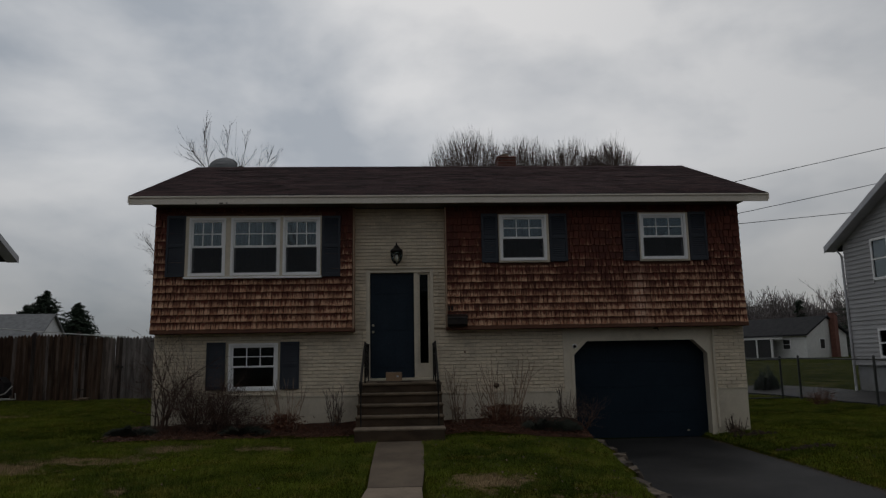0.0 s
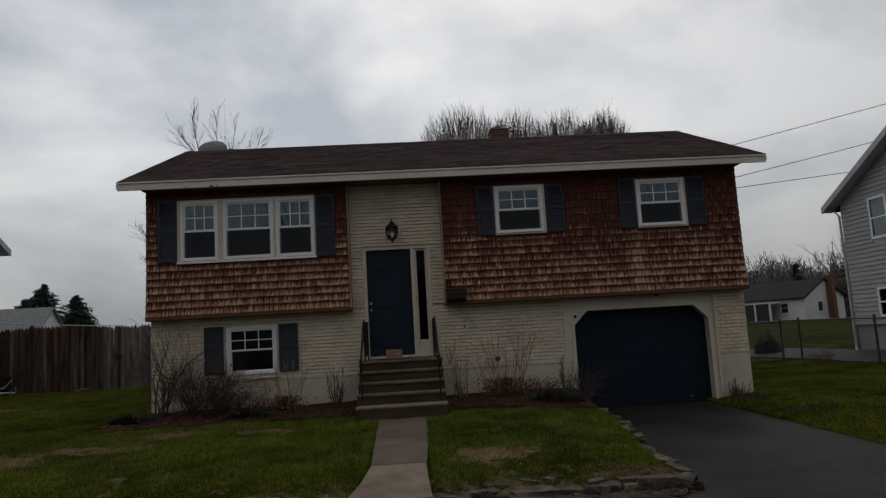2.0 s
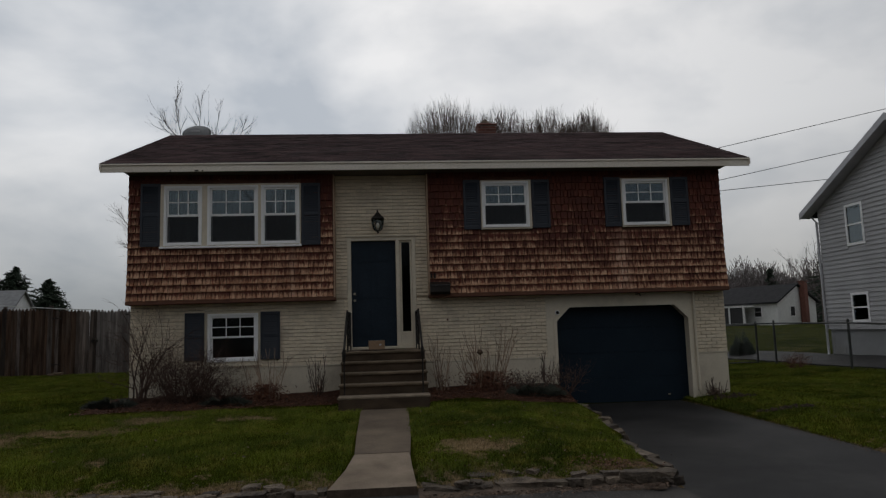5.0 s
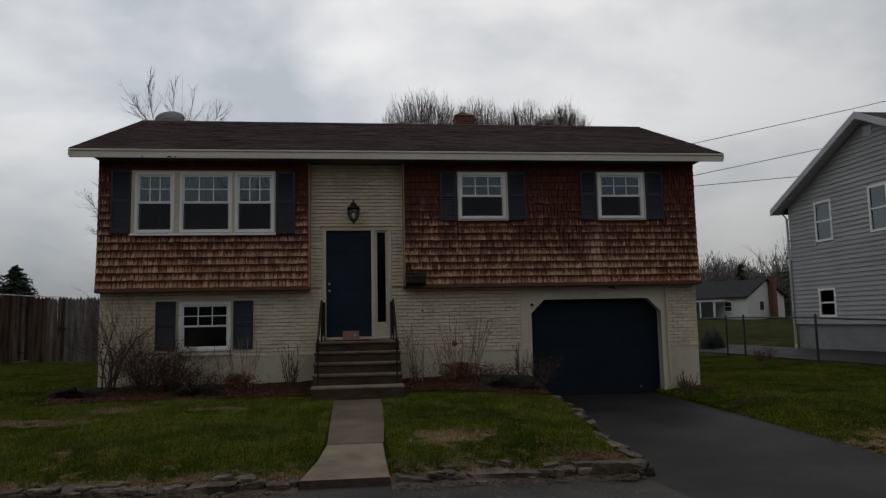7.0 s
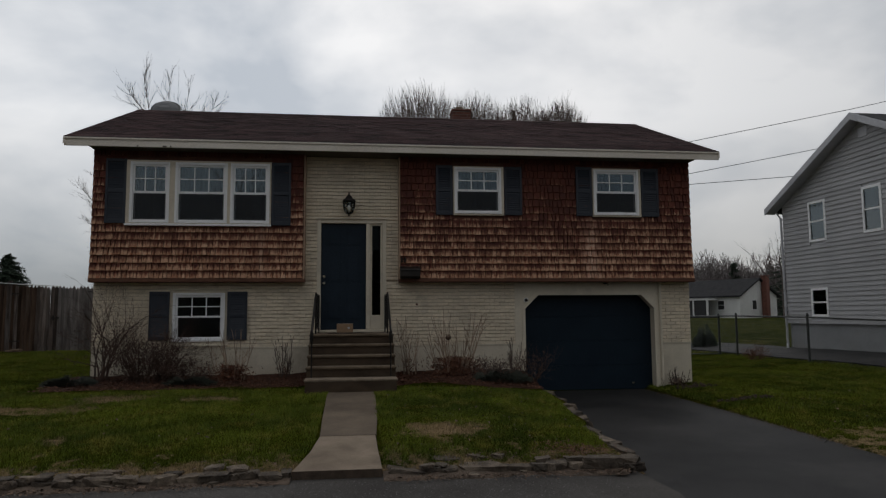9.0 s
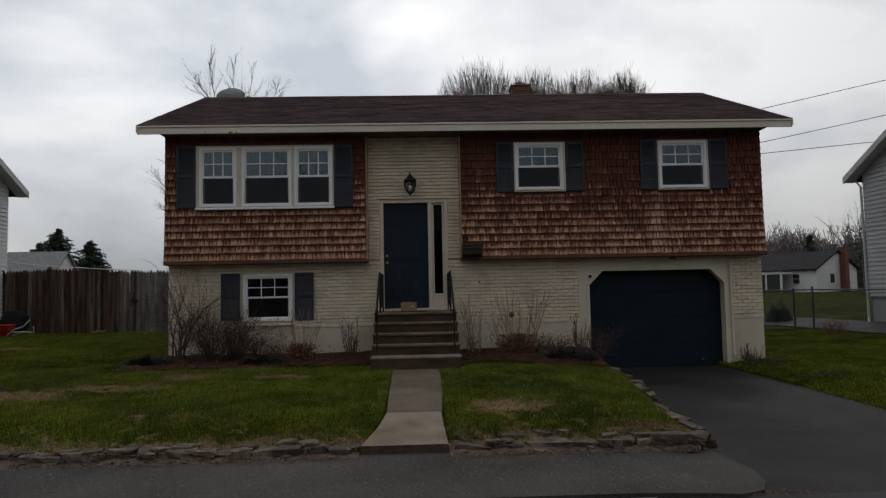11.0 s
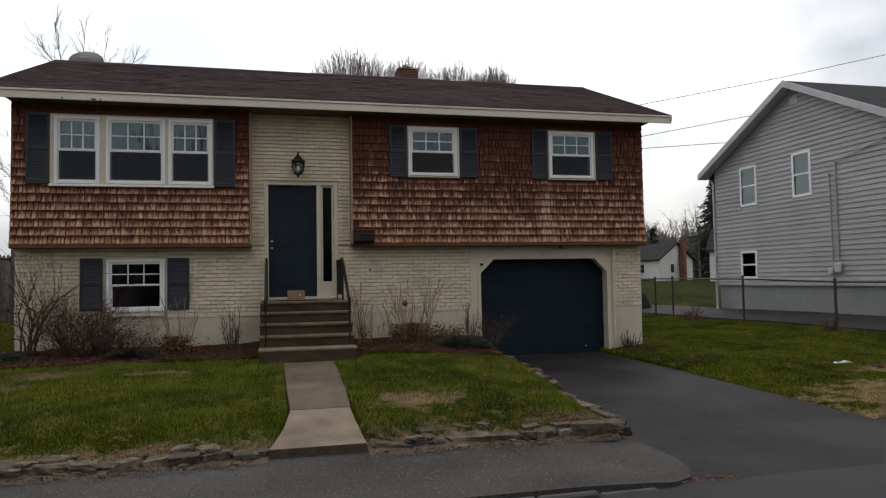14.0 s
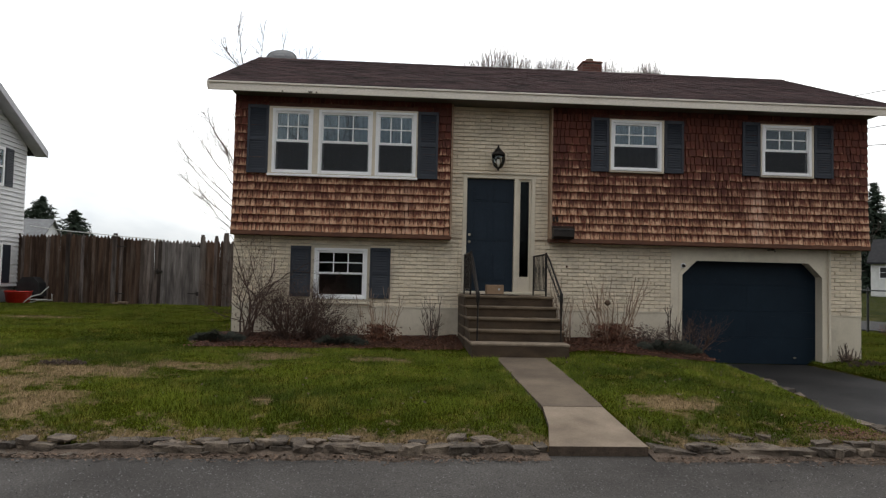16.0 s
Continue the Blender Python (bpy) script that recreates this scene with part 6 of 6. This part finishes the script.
            add_tube(tv, tf, shoot, 0.011 * fine, 0.004 * fine, 4)
            for q in shoot[1:5]:
                w = spread_dir(d, rng.uniform(0.3, 0.7), rng.uniform(0, 6.28))
                m = L * rng.uniform(0.25, 0.6)
                mid = q + w * m * 0.5
                add_tube(tv, tf, [q, mid, q + (w + Vector((0, 0, 0.2))) * m], 0.006 * fine, 0.003 * fine, 3)
                if rng.random() < 0.4:
                    w = spread_dir(w, rng.uniform(0.4, 0.8), rng.uniform(0, 6.28))
                    add_tube(tv, tf, [mid, mid + w * m * 0.5], 0.004 * fine, 0.0025 * fine, 3)
    part("trunk", raw_mesh("trunk", V, F, bark), None, t, smooth=True)
    tagged(part("crown", raw_mesh("crown", tv, tf, twig), None, t, "bare twigs"), kind="stuff")
    return t


for k, (x, y, h, half) in enumerate(((8.9, 28.5, 15.5, 4.6), (12.6, 30.0, 15.6, 3.8), (15.4, 29.0, 15.2, 3.4), (17.6, 28.0, 14.8, 2.8))):
    domed_tree("large leafless tree with a dense twiggy crown behind the house", (x, y, 0.0), h - 0.15, half, 40 + k)
many_stemmed_tree("slender leafless tree with several stems behind the house", (-2.2, 14.0, 0.4), [(-1.15, 10.5, 0.0), (-1.75, 9.9, 6.5), (-0.20, 10.5, 0.0), (0.80, 9.7, 0.0), (1.55, 9.2, 5.0)], 91, BARK, TWIG, 0.07, 1.4, 17)
bare_tree("leafless tree in a garden beyond the chain-link fence", (53.3, 60.0, 0.6), 10.4, 6, 53, 2, 0.08, 0.16, 0.28, 0.12)
bare_tree("large leafless tree across the road", (-0.7, -33.0, -0.25), 14.0, 6, 61, 2, 0.08, 0.18, 0.28, 0.42)
many_stemmed_tree("small leafless tree with pale spreading twigs behind the fence", (-2.9, 14.6, 0.4), [(0.3, 6.5, 0.0), (-1.8, 7.2, 4.2), (-2.5, 5.9, 3.2), (-2.6, 4.7, 2.6), (-1.5, 6.9, 4.0), (-2.3, 6.6, 3.8), (-1.9, 4.0, 2.2), (-2.1, 5.3, 3.0), (-1.2, 5.9, 3.6), (-1.0, 7.3, 4.6)], 98, TAN_TWIG, TAN_TWIG, 0.028, 0.9, 20, 0.7, 0.6)


def conifer(label, at, height, half, seed, dense=1.0):
    rng = random.Random(seed)
    t = thing("conifer", label, "tree", at)
    V, F = [], []
    add_tube(V, F, [Vector((0, 0, 0)), Vector((0.1, 0, height * 0.5)), Vector((0, 0, height))], 0.02 * height, 0.02, 6)
    part("trunk", raw_mesh("trunk", V, F, BARK), None, t)
    V, F = [], []
    rows = int(height * 2.6 * dense)
    for i in range(rows):
        z = height * (0.12 + 0.88 * i / rows)
        reach = half * (1 - (z / height) ** 1.15) ** 0.8 * rng.uniform(0.6, 1.15) + 0.15
        for k in range(7):
            a = rng.uniform(0, 6.28)
            L = reach * rng.uniform(0.55, 1.1)
            d = Vector((math.cos(a), math.sin(a), rng.uniform(-0.25, 0.25)))
            for j in range(max(3, int(L * 5))):
                f = (j + 0.5) / max(3, int(L * 5))
                c = Vector((0, 0, z)) + d * L * f + Vector((0, 0, -0.18 * L * f * f))
                for _ in range(3):
                    w = Vector((rng.uniform(-1, 1), rng.uniform(-1, 1), rng.uniform(-0.7, 0.5))).normalized() * rng.uniform(0.3, 0.7)
                    u = w.orthogonal().normalized() * 0.11
                    o = len(V)
                    V += [tuple(c - u), tuple(c + u), tuple(c + w)]
                    F.append((o, o + 1, o + 2))
    part("crown", raw_mesh("crown", V, F, PINE), None, t, "dark green needles")
    return t


conifer("tall dark conifer behind the white house", (69.4, 80, -1), 17.6, 5.6, 1, 1.7)
conifer("tall dark conifer behind the white house", (73.8, 81, -1), 17.2, 7.0, 2, 1.7)
conifer("tall dark conifer among bare trees", (66.0, 92, -1), 10.8, 3.4, 6)
conifer("broad dark pine beyond the wooden fence", (-58.3, 110, -1), 15.4, 9.0, 3, 1.8)
conifer("broad dark pine beyond the wooden fence", (-63.0, 113, -1), 13.2, 8.0, 7, 1.6)
conifer("smaller dark conifer beyond the wooden fence", (-52.8, 110, -1), 13.2, 8.5, 4, 1.8)
# unseen row, added so the lower panes reflect something dark
for k, (x, y, h) in enumerate(((-22, -36, 6), (-11, -38, 7), (-3, -37, 6.5), (6, -39, 7), (13, -36, 6), (21, -38, 7), (33, -37, 6))):
    conifer("unseen dark conifer added across the road", (x, y, -0.2), h, 3.4, 20 + k, 0.7)

# woods on the skyline, and unseen ones beyond the added houses to block low sky
rng = random.Random(60)
V, F, tv, tf = [], [], [], []
spots = [(rng.uniform(52, 125), rng.uniform(92, 135)) for _ in range(640)] + [(rng.uniform(-70, 80), rng.uniform(-85, -62)) for _ in range(55)]
for x, y in spots:
    h = rng.uniform(6.5, 10.5)
    grow(V, F, Vector((x, y, -1.5)), Vector((rng.uniform(-0.1, 0.1), 0, 1)).normalized(), h * 0.42, 0.22, 5, rng, 0.10, 0.2, 2, (tv, tf), 0.036)
o = len(V)
V += tv
F += [tuple(i + o for i in f) for f in tf]
woods = new("far_woods", raw_mesh("far_woods", V, F, FAR_TWIG))
tagged(woods, "leafless brown woods on the skyline", "woods", kind="stuff")


def stalk_shrub(label, at, stalks, height, spread, seed, mats, base_leaves=0, name="shrub", branch=True):
    rng = random.Random(seed)
    t = thing(name, label, "shrub", at)
    V, F = [], []
    for k in range(stalks):
        a = rng.uniform(0, 6.28)
        r = spread * rng.uniform(0.05, 0.45)
        p = Vector((r * math.cos(a), 0.6 * r * math.sin(a), -0.03))
        d = Vector((math.cos(a) * spread * rng.uniform(0.1, 0.75), math.sin(a) * spread * rng.uniform(0.05, 0.5), height)).normalized()
        L = height * rng.uniform(0.55, 1.05)
        pts = [p]
        for _ in range(4):
            d = (d + Vector((rng.uniform(-0.13, 0.13), rng.uniform(-0.13, 0.13), 0.03))).normalized()
            pts.append(pts[-1] + d * L / 4)
        add_tube(V, F, pts, 0.0095, 0.0045, 4)
        if branch:
            for _ in range(rng.randrange(2, 5)):
                b = pts[rng.randrange(1, 4)]
                e = spread_dir(d, rng.uniform(0.3, 0.8), rng.uniform(0, 6.28))
                add_tube(V, F, [b, b + e * L * 0.12, b + e * L * 0.26 + Vector((0, 0, 0.02))], 0.0045, 0.0028, 3)
    tagged(part("stem_clump", raw_mesh("stem_clump", V, F, mats[0]), None, t), kind="stuff")
    if base_leaves:
        V, F = [], []
        for _ in range(base_leaves):
            a, r = rng.uniform(0, 6.28), abs(rng.gauss(0, 0.34)) * spread
            c = Vector((r * math.cos(a), 0.7 * r * math.sin(a), rng.uniform(0, 1) ** 1.6 * height * 0.27))
            w = Vector((rng.uniform(-1, 1), rng.uniform(-1, 1), rng.uniform(-0.2, 1))).normalized() * rng.uniform(0.03, 0.075)
            u = w.orthogonal().normalized() * rng.uniform(0.006, 0.014)
            o = len(V)
            V += [tuple(c - u), tuple(c + u), tuple(c + w + u * 0.3), tuple(c + w - u * 0.3)]
            F.append((o, o + 1, o + 2, o + 3))
        part("dry_leaves", raw_mesh("dry_leaves", V, F, mats[1]), None, t, "dry red-brown leaves at the base")
    return t


def at_bed(x, y):
    return (x, y, lawn_height(x, y) + 0.02)


def twiggy_bush(label, at, radius, height, seed, stems, levels=4, mat=None, leaves=0, stout=0.010):
    rng = random.Random(seed)
    t = thing("shrub", label, "shrub", at)
    V, F, tv, tf = [], [], [], []
    for s in range(stems):
        a = rng.uniform(0, 6.28)
        d = Vector((math.cos(a) * radius * rng.uniform(0.2, 1.0), math.sin(a) * radius * 0.6, height * rng.uniform(0.6, 1.0))).normalized()
        grow(V, F, Vector((0.22 * radius * math.cos(a), 0.15 * radius * math.sin(a), -0.03)), d, height * rng.uniform(0.25, 0.42), stout, levels, rng, 0.03, 0.28, 2, (tv, tf))
    o = len(V)
    V += tv
    F += [tuple(i + o for i in f) for f in tf]
    tagged(part("branch_work", raw_mesh("branch_work", V, F, mat or TWIG), None, t), kind="stuff")
    if leaves:
        V, F = [], []
        for _ in range(leaves):
            c = Vector((rng.gauss(0, 0.42) * radius, rng.gauss(0, 0.3) * radius, abs(rng.gauss(0.35, 0.22)) * height))
            w = Vector((rng.uniform(-1, 1), rng.uniform(-1, 1), rng.uniform(-1, 1))).normalized() * rng.uniform(0.02, 0.045)
            u = w.orthogonal().normalized() * 0.012
            o = len(V)
            V += [tuple(c - u), tuple(c + u), tuple(c + w)]
            F.append((o, o + 1, o + 2))
        part("dry_leaves", raw_mesh("dry_leaves", V, F, mat or TWIG), None, t, "clinging dark brown leaves")
    return t


twiggy_bush("thin leafless climber against the brick corner", at_bed(0.34, -0.55), 0.6, 1.75, 3, 9, 5, DARK_TWIG, 260, 0.019)
twiggy_bush("dense dark leafless bush with clinging dry leaves", at_bed(1.22, -0.75), 0.85, 1.05, 5, 48, 5, DARK_TWIG, 2600)
twiggy_bush("dark brushy bush under the low window", at_bed(1.75, -0.65), 0.75, 0.55, 6, 22, 5, DARK_TWIG, 500)
stalk_shrub("clump of pale dry stalks with red-brown leaves at the base", at_bed(2.60, -0.75), 18, 1.0, 0.55, 7, (PALE_TWIG, RED_LEAF), 1600)
stalk_shrub("thin leafless shrub beside the steps", at_bed(3.52, -0.55), 14, 0.82, 0.26, 8, (TWIG, RED_LEAF), 60)
stalk_shrub("thin pale leafless shrub beside the steps", at_bed(5.80, -0.60), 12, 1.1, 0.30, 9, (PALE_TWIG, RED_LEAF), 80)
stalk_shrub("large clump of dry stalks with red-brown leaves at the base", at_bed(6.62, -0.75), 30, 1.2, 0.75, 10, (PALE_TWIG, RED_LEAF), 3600)
stalk_shrub("thin leafless shrub beside the garage opening", at_bed(7.84, -0.40), 8, 0.7, 0.2, 12, (TWIG, RED_LEAF), 60)
twiggy_bush("brown brushy low shrub by the driveway edge", at_bed(7.25, -0.80), 0.6, 0.42, 14, 14, 4, None, 900)
twiggy_bush("sparse reddish twigs in front of the garage door", at_bed(7.95, -1.05), 0.55, 0.65, 15, 14, 4, DARK_TWIG, 120)
stalk_shrub("few dry weeds at the foot of the garage pier", (11.2, -0.25, 0.05), 14, 0.35, 0.35, 16, (TWIG, DRY_LEAF), 220)
flower = thing("dry_flower", "single dried flower head on a tall stalk", "flower", at_bed(6.48, -0.9))
part("stalk", tube(bmesh.new(), [(0, 0, -0.03), (0.02, 0, 0.4), (0.0, 0, 0.68)], 0.005, 5), PALE_TWIG, flower)
part("head", lathe([(0.005, 0.66), (0.05, 0.69), (0.055, 0.72), (0.03, 0.755), (0.005, 0.76)], 10), DRY_LEAF, flower)


twiggy_bush("low dark red-brown shrub by the chain-link fence", (16.2, 5.2, lawn_height(16.2, 5.2)), 0.42, 0.48, 17, 16, 4, RED_LEAF, 500)
twiggy_bush("small leafless shrub by the cross fence", (13.0, 7.4, lawn_height(13.0, 7.4)), 0.35, 0.5, 18, 12, 4, DARK_TWIG, 200)
twiggy_bush("small dark weed clump at a fence post", (16.5, 0.3, lawn_height(16.5, 0.3)), 0.25, 0.42, 19, 10, 4, DARK_TWIG, 200)


def juniper(label, at, rx, ry, h, seed, mat=None, dense=1.0):
    rng = random.Random(seed)
    t = thing("juniper", label, "shrub", at)
    V, F = [], []
    for _ in range(int(4600 * dense * rx * ry * 4)):
        a, r = rng.uniform(0, 6.28), math.sqrt(rng.random())
        c = Vector((rx * r * math.cos(a), ry * r * math.sin(a), 0))
        c.z = h * (1 - r * r) ** 0.6 * rng.uniform(0.25, 1.0) * (0.8 + 0.7 * noise.noise((c.x * 7 + seed, c.y * 7, 0)))
        w = Vector((math.cos(a), math.sin(a), rng.uniform(-0.2, 0.9))).normalized() * rng.uniform(0.04, 0.10)
        u = w.orthogonal().normalized() * 0.007
        o = len(V)
        V += [tuple(c - u), tuple(c + u), tuple(c + w)]
        F.append((o, o + 1, o + 2))
    part("foliage", raw_mesh("foliage", V, F, mat or JUNIPER), None, t)
    return t


juniper("low spreading grey-green juniper at the house corner", at_bed(0.0, -0.95), 0.42, 0.32, 0.16, 1)
juniper("low spreading grey-green juniper in the bed", at_bed(2.0, -1.15), 0.42, 0.28, 0.15, 2)
juniper("low spreading grey-green juniper near the driveway", at_bed(7.35, -1.30), 0.55, 0.33, 0.19, 3)
juniper("rounded dark evergreen bush by the fence", (18.0, 11.5, lawn_height(18.0, 11.5)), 0.42, 0.42, 0.75, 5, PINE, 5.0)


def bed(x0, x1, depth, seed, label):
    bm = bmesh.new()
    nx, ny = int((x1 - x0) / 0.1), 14
    g = []
    for j in range(ny + 1):
        row = []
        for i in range(nx + 1):
            x = x0 + (x1 - x0) * i / nx
            edge = depth * (0.85 + 0.3 * noise.noise((x * 0.9, seed, 0)))
            y = -0.02 - edge * j / ny
            z = lawn_height(x, y) + 0.045 * (1 - (j / ny) ** 4) + 0.03 * noise.noise((x * 6, y * 6, seed)) - (0.05 if j == ny else 0)
            row.append(bm.verts.new((x, y, z)))
        g.append(row)
    for a, b in zip(g, g[1:]):
        for i in range(nx):
            bm.faces.new((a[i], b[i], b[i + 1], a[i + 1]))
    ob = part("flower_bed", bm, MULCH, smooth=True)
    return tagged(ob, label, "flower bed", kind="structure")


bed(-0.25, 3.98, 1.85, 2.0, "dark mulched bed along the foundation")
bed(5.49, 8.05, 2.15, 7.0, "dark red-brown mulched bed along the foundation")


# ---- fallen leaves, grit and grass ----
def litter(name, label, material, count, where, size, seed):
    rng = random.Random(seed)
    V, F = [], []
    for _ in range(count):
        x, y, z = where(rng)
        a, s = rng.uniform(0, 6.28), rng.uniform(0.5, 1.2) * size
        u, v = Vector((math.cos(a), math.sin(a), rng.uniform(-0.4, 0.4))) * s, Vector((-math.sin(a), math.cos(a), rng.uniform(-0.4, 0.4))) * s * 0.55
        c = Vector((x, y, z + 0.006 + size * 0.25))
        o = len(V)
        V += [tuple(c - u), tuple(c - v), tuple(c + u), tuple(c + v + Vector((0, 0, s * 0.3)))]
        F += [(o, o + 1, o + 2), (o, o + 2, o + 3)]
    ob = new(name, raw_mesh(name, V, F, material))
    return tagged(ob, label, "litter", kind="stuff")


def kerb_spot(rng):
    x = rng.uniform(-12, 4.1) if rng.random() < 0.87 else rng.uniform(5.1, 7.5)
    y = -6.78 - abs(rng.gauss(0, 0.10)) if rng.random() < 0.7 else rng.uniform(-6.7, -6.3)
    return x, y, -0.094 if y < -6.75 else lawn_height(x, y) + 0.02


litter("fallen_leaves", "brown leaf litter along the stone edging", DRY_LEAF, 9000, kerb_spot, 0.016, 3)
litter("fallen_leaves", "red-brown leaf litter on the lawn corner by the driveway", RED_LEAF, 900, lambda r: ((x := r.gauss(7.15, 0.22)), (y := r.gauss(-6.25, 0.16)), lawn_height(x, y) + 0.02), 0.013, 9)
litter("fallen_leaves", "brown leaf litter in the beds and by the driveway", RED_LEAF, 5200, lambda r: (lambda x: (x, (y := r.uniform(-1.9, -0.1)), lawn_height(x, y) + 0.04))(r.choice((r.uniform(-0.3, 3.9), r.uniform(5.5, 8.0)))), 0.022, 4)
litter("fallen_leaves", "brown dirt and leaf bits along the driveway edge", DRY_LEAF, 1500, lambda r: ((x := 10.72 - abs(r.gauss(0, 0.10)) + 0.05), (y := r.uniform(-6.6, 0.0)), drive_height(y) + 0.004), 0.012, 12)
litter("fallen_leaves", "red-brown leaf drift where the footpath meets the driveway", RED_LEAF, 320, lambda r: ((x := r.gauss(7.75, 0.26)), (y := r.gauss(-7.98, 0.07)), -0.213), 0.010, 15)
litter("road_grit", "pale grit scattered on the asphalt path", GRIT, 15000, lambda r: (r.uniform(-8, 7.3), (y := r.uniform(-8.0, -6.85)), lerp(y, [(-8.1, -0.155), (-6.6, -0.090)]) - 0.004), 0.0075, 5)
litter("fallen_leaves", "few dead leaves on the lawn", DRY_LEAF, 700, lambda r: (lambda x, y: (x, y, lawn_height(x, y) + 0.03))(r.choice((r.uniform(-8, 4.1), r.uniform(5.2, 7.5), r.uniform(11.2, 16))), r.uniform(-6.3, -1.6)), 0.02, 6)


def soil_clods(label, at, rx, ry, seed):
    """A dark scuffed hollow with loose clods."""
    rng = random.Random(seed)
    bm = bmesh.new()
    for _ in range(70):
        a, r = rng.uniform(0, 6.28), math.sqrt(rng.random())
        s = rng.uniform(0.015, 0.05)
        x, y = rx * r * math.cos(a), ry * r * math.sin(a)
        z = lawn_height(at[0] + x, at[1] + y) - at[2]
        m = Matrix.LocRotScale((x, y, z + s * 0.2), Euler((rng.uniform(0, 3), rng.uniform(0, 3), 0)), (s, s * 0.8, s * 0.6))
        bmesh.ops.create_icosphere(bm, subdivisions=1, radius=1.0, matrix=m)
    ob = part("bare_soil", bm, DIRT_DARK)
    return tagged(ob, label, "soil", kind="stuff")


for lb, x, y, rx, ry, sd in (("dark scuffed soil in the lawn", -1.25, -3.55, 0.30, 0.10, 1), ("dark scuffed soil in the side lawn", 11.4, -2.3, 0.5, 0.09, 2), ("red-brown soil patch in the side lawn", 13.9, -3.9, 0.55, 0.35, 3), ("dark clods at the garage pier", 11.4, -0.5, 0.45, 0.2, 5)):
    ob = soil_clods(lb, (x, y, lawn_height(x, y)), rx, ry, sd)
    ob.location = (x, y, lawn_height(x, y))


def bare_at(x, y):
    return min(((x - a) / c) ** 2 + ((y - b) / d) ** 2 for a, b, c, d in BARE)


def grass(name, label, areas, count, seed):
    """Single blades, thinner on the bare places."""
    rng = np.random.default_rng(seed)
    sizes = np.array([(x1 - x0) * (y1 - y0) * k for x0, x1, y0, y1, k in areas])
    P = []
    for (x0, x1, y0, y1, k), share in zip(areas, sizes / sizes.sum()):
        n = int(count * share)
        P.append(np.c_[rng.uniform(x0, x1, n), rng.uniform(y0, y1, n)])
    P = np.concatenate(P)
    keep = [i for i, (x, y) in enumerate(P) if (bare_at(x, y) + 2.2 * noise.noise((x * 1.1, y * 1.1, 2.0)) > 1.0 or rng.random() < 0.62) and not (lerp(y, DRIVE_L) - 0.12 < x < 10.70 - abs(rng.normal(0, 0.09)) and y < 0.3)
            and not (4.41 + rng.normal(0, 0.03) < x < 5.04 + rng.normal(0, 0.03) and y > -6.8 and y < -2.3) and not (4.2 + (y + 6.7) * 0.14 < x < 5.06 and y < -5.4)]
    P = P[keep]
    n = len(P)
    z = np.array([lawn_height(x, y) for x, y in P])
    tuft = np.array([noise.noise((x * 1.7, y * 1.7, 9.0)) for x, y in P])
    h = rng.uniform(0.020, 0.050, n) * (1.0 + 0.8 * tuft)
    a, lean = rng.uniform(0, 2 * np.pi, n), rng.uniform(0.1, 0.9, n)
    wd = rng.uniform(0.0028, 0.0055, n)
    u = np.c_[np.cos(a), np.sin(a)] * wd[:, None]
    b = rng.uniform(0, 2 * np.pi, n)
    tip = np.c_[np.cos(b), np.sin(b)] * (h * lean)[:, None]
    co = np.empty((n, 3, 3))
    co[:, 0, :2], co[:, 1, :2], co[:, 2, :2] = P - u, P + u, P + tip
    co[:, 0, 2] = co[:, 1, 2] = z - 0.008
    co[:, 2, 2] = z + h
    me = bpy.data.meshes.new(name)
    me.vertices.add(3 * n)
    me.vertices.foreach_set("co", co.ravel())
    me.loops.add(3 * n)
    me.loops.foreach_set("vertex_index", np.arange(3 * n, dtype=np.int32))
    me.polygons.add(n)
    me.polygons.foreach_set("loop_start", np.arange(0, 3 * n, 3, dtype=np.int32))
    me.update(calc_edges=True)
    me.materials.append(GRASS)
    return tagged(new(name, me), label, "grass", kind="stuff")


grass("grass", "short green grass of the front lawn", [(-8.5, -0.2, -6.62, -1.4, 1.0), (-0.2, 4.36, -6.62, -1.75, 1.0), (5.07, 8.0, -6.62, -2.05, 1.0), (-8.6, -0.2, -1.4, 9.4, 0.35), (-14, -8.5, -6.62, 0.0, 0.35)], 330000, 1)
grass("grass", "green grass of the side lawn", [(10.72, 16.9, -6.7, 7.5, 1.0), (11.7, 19, 7.5, 10, 0.3)], 120000, 2)
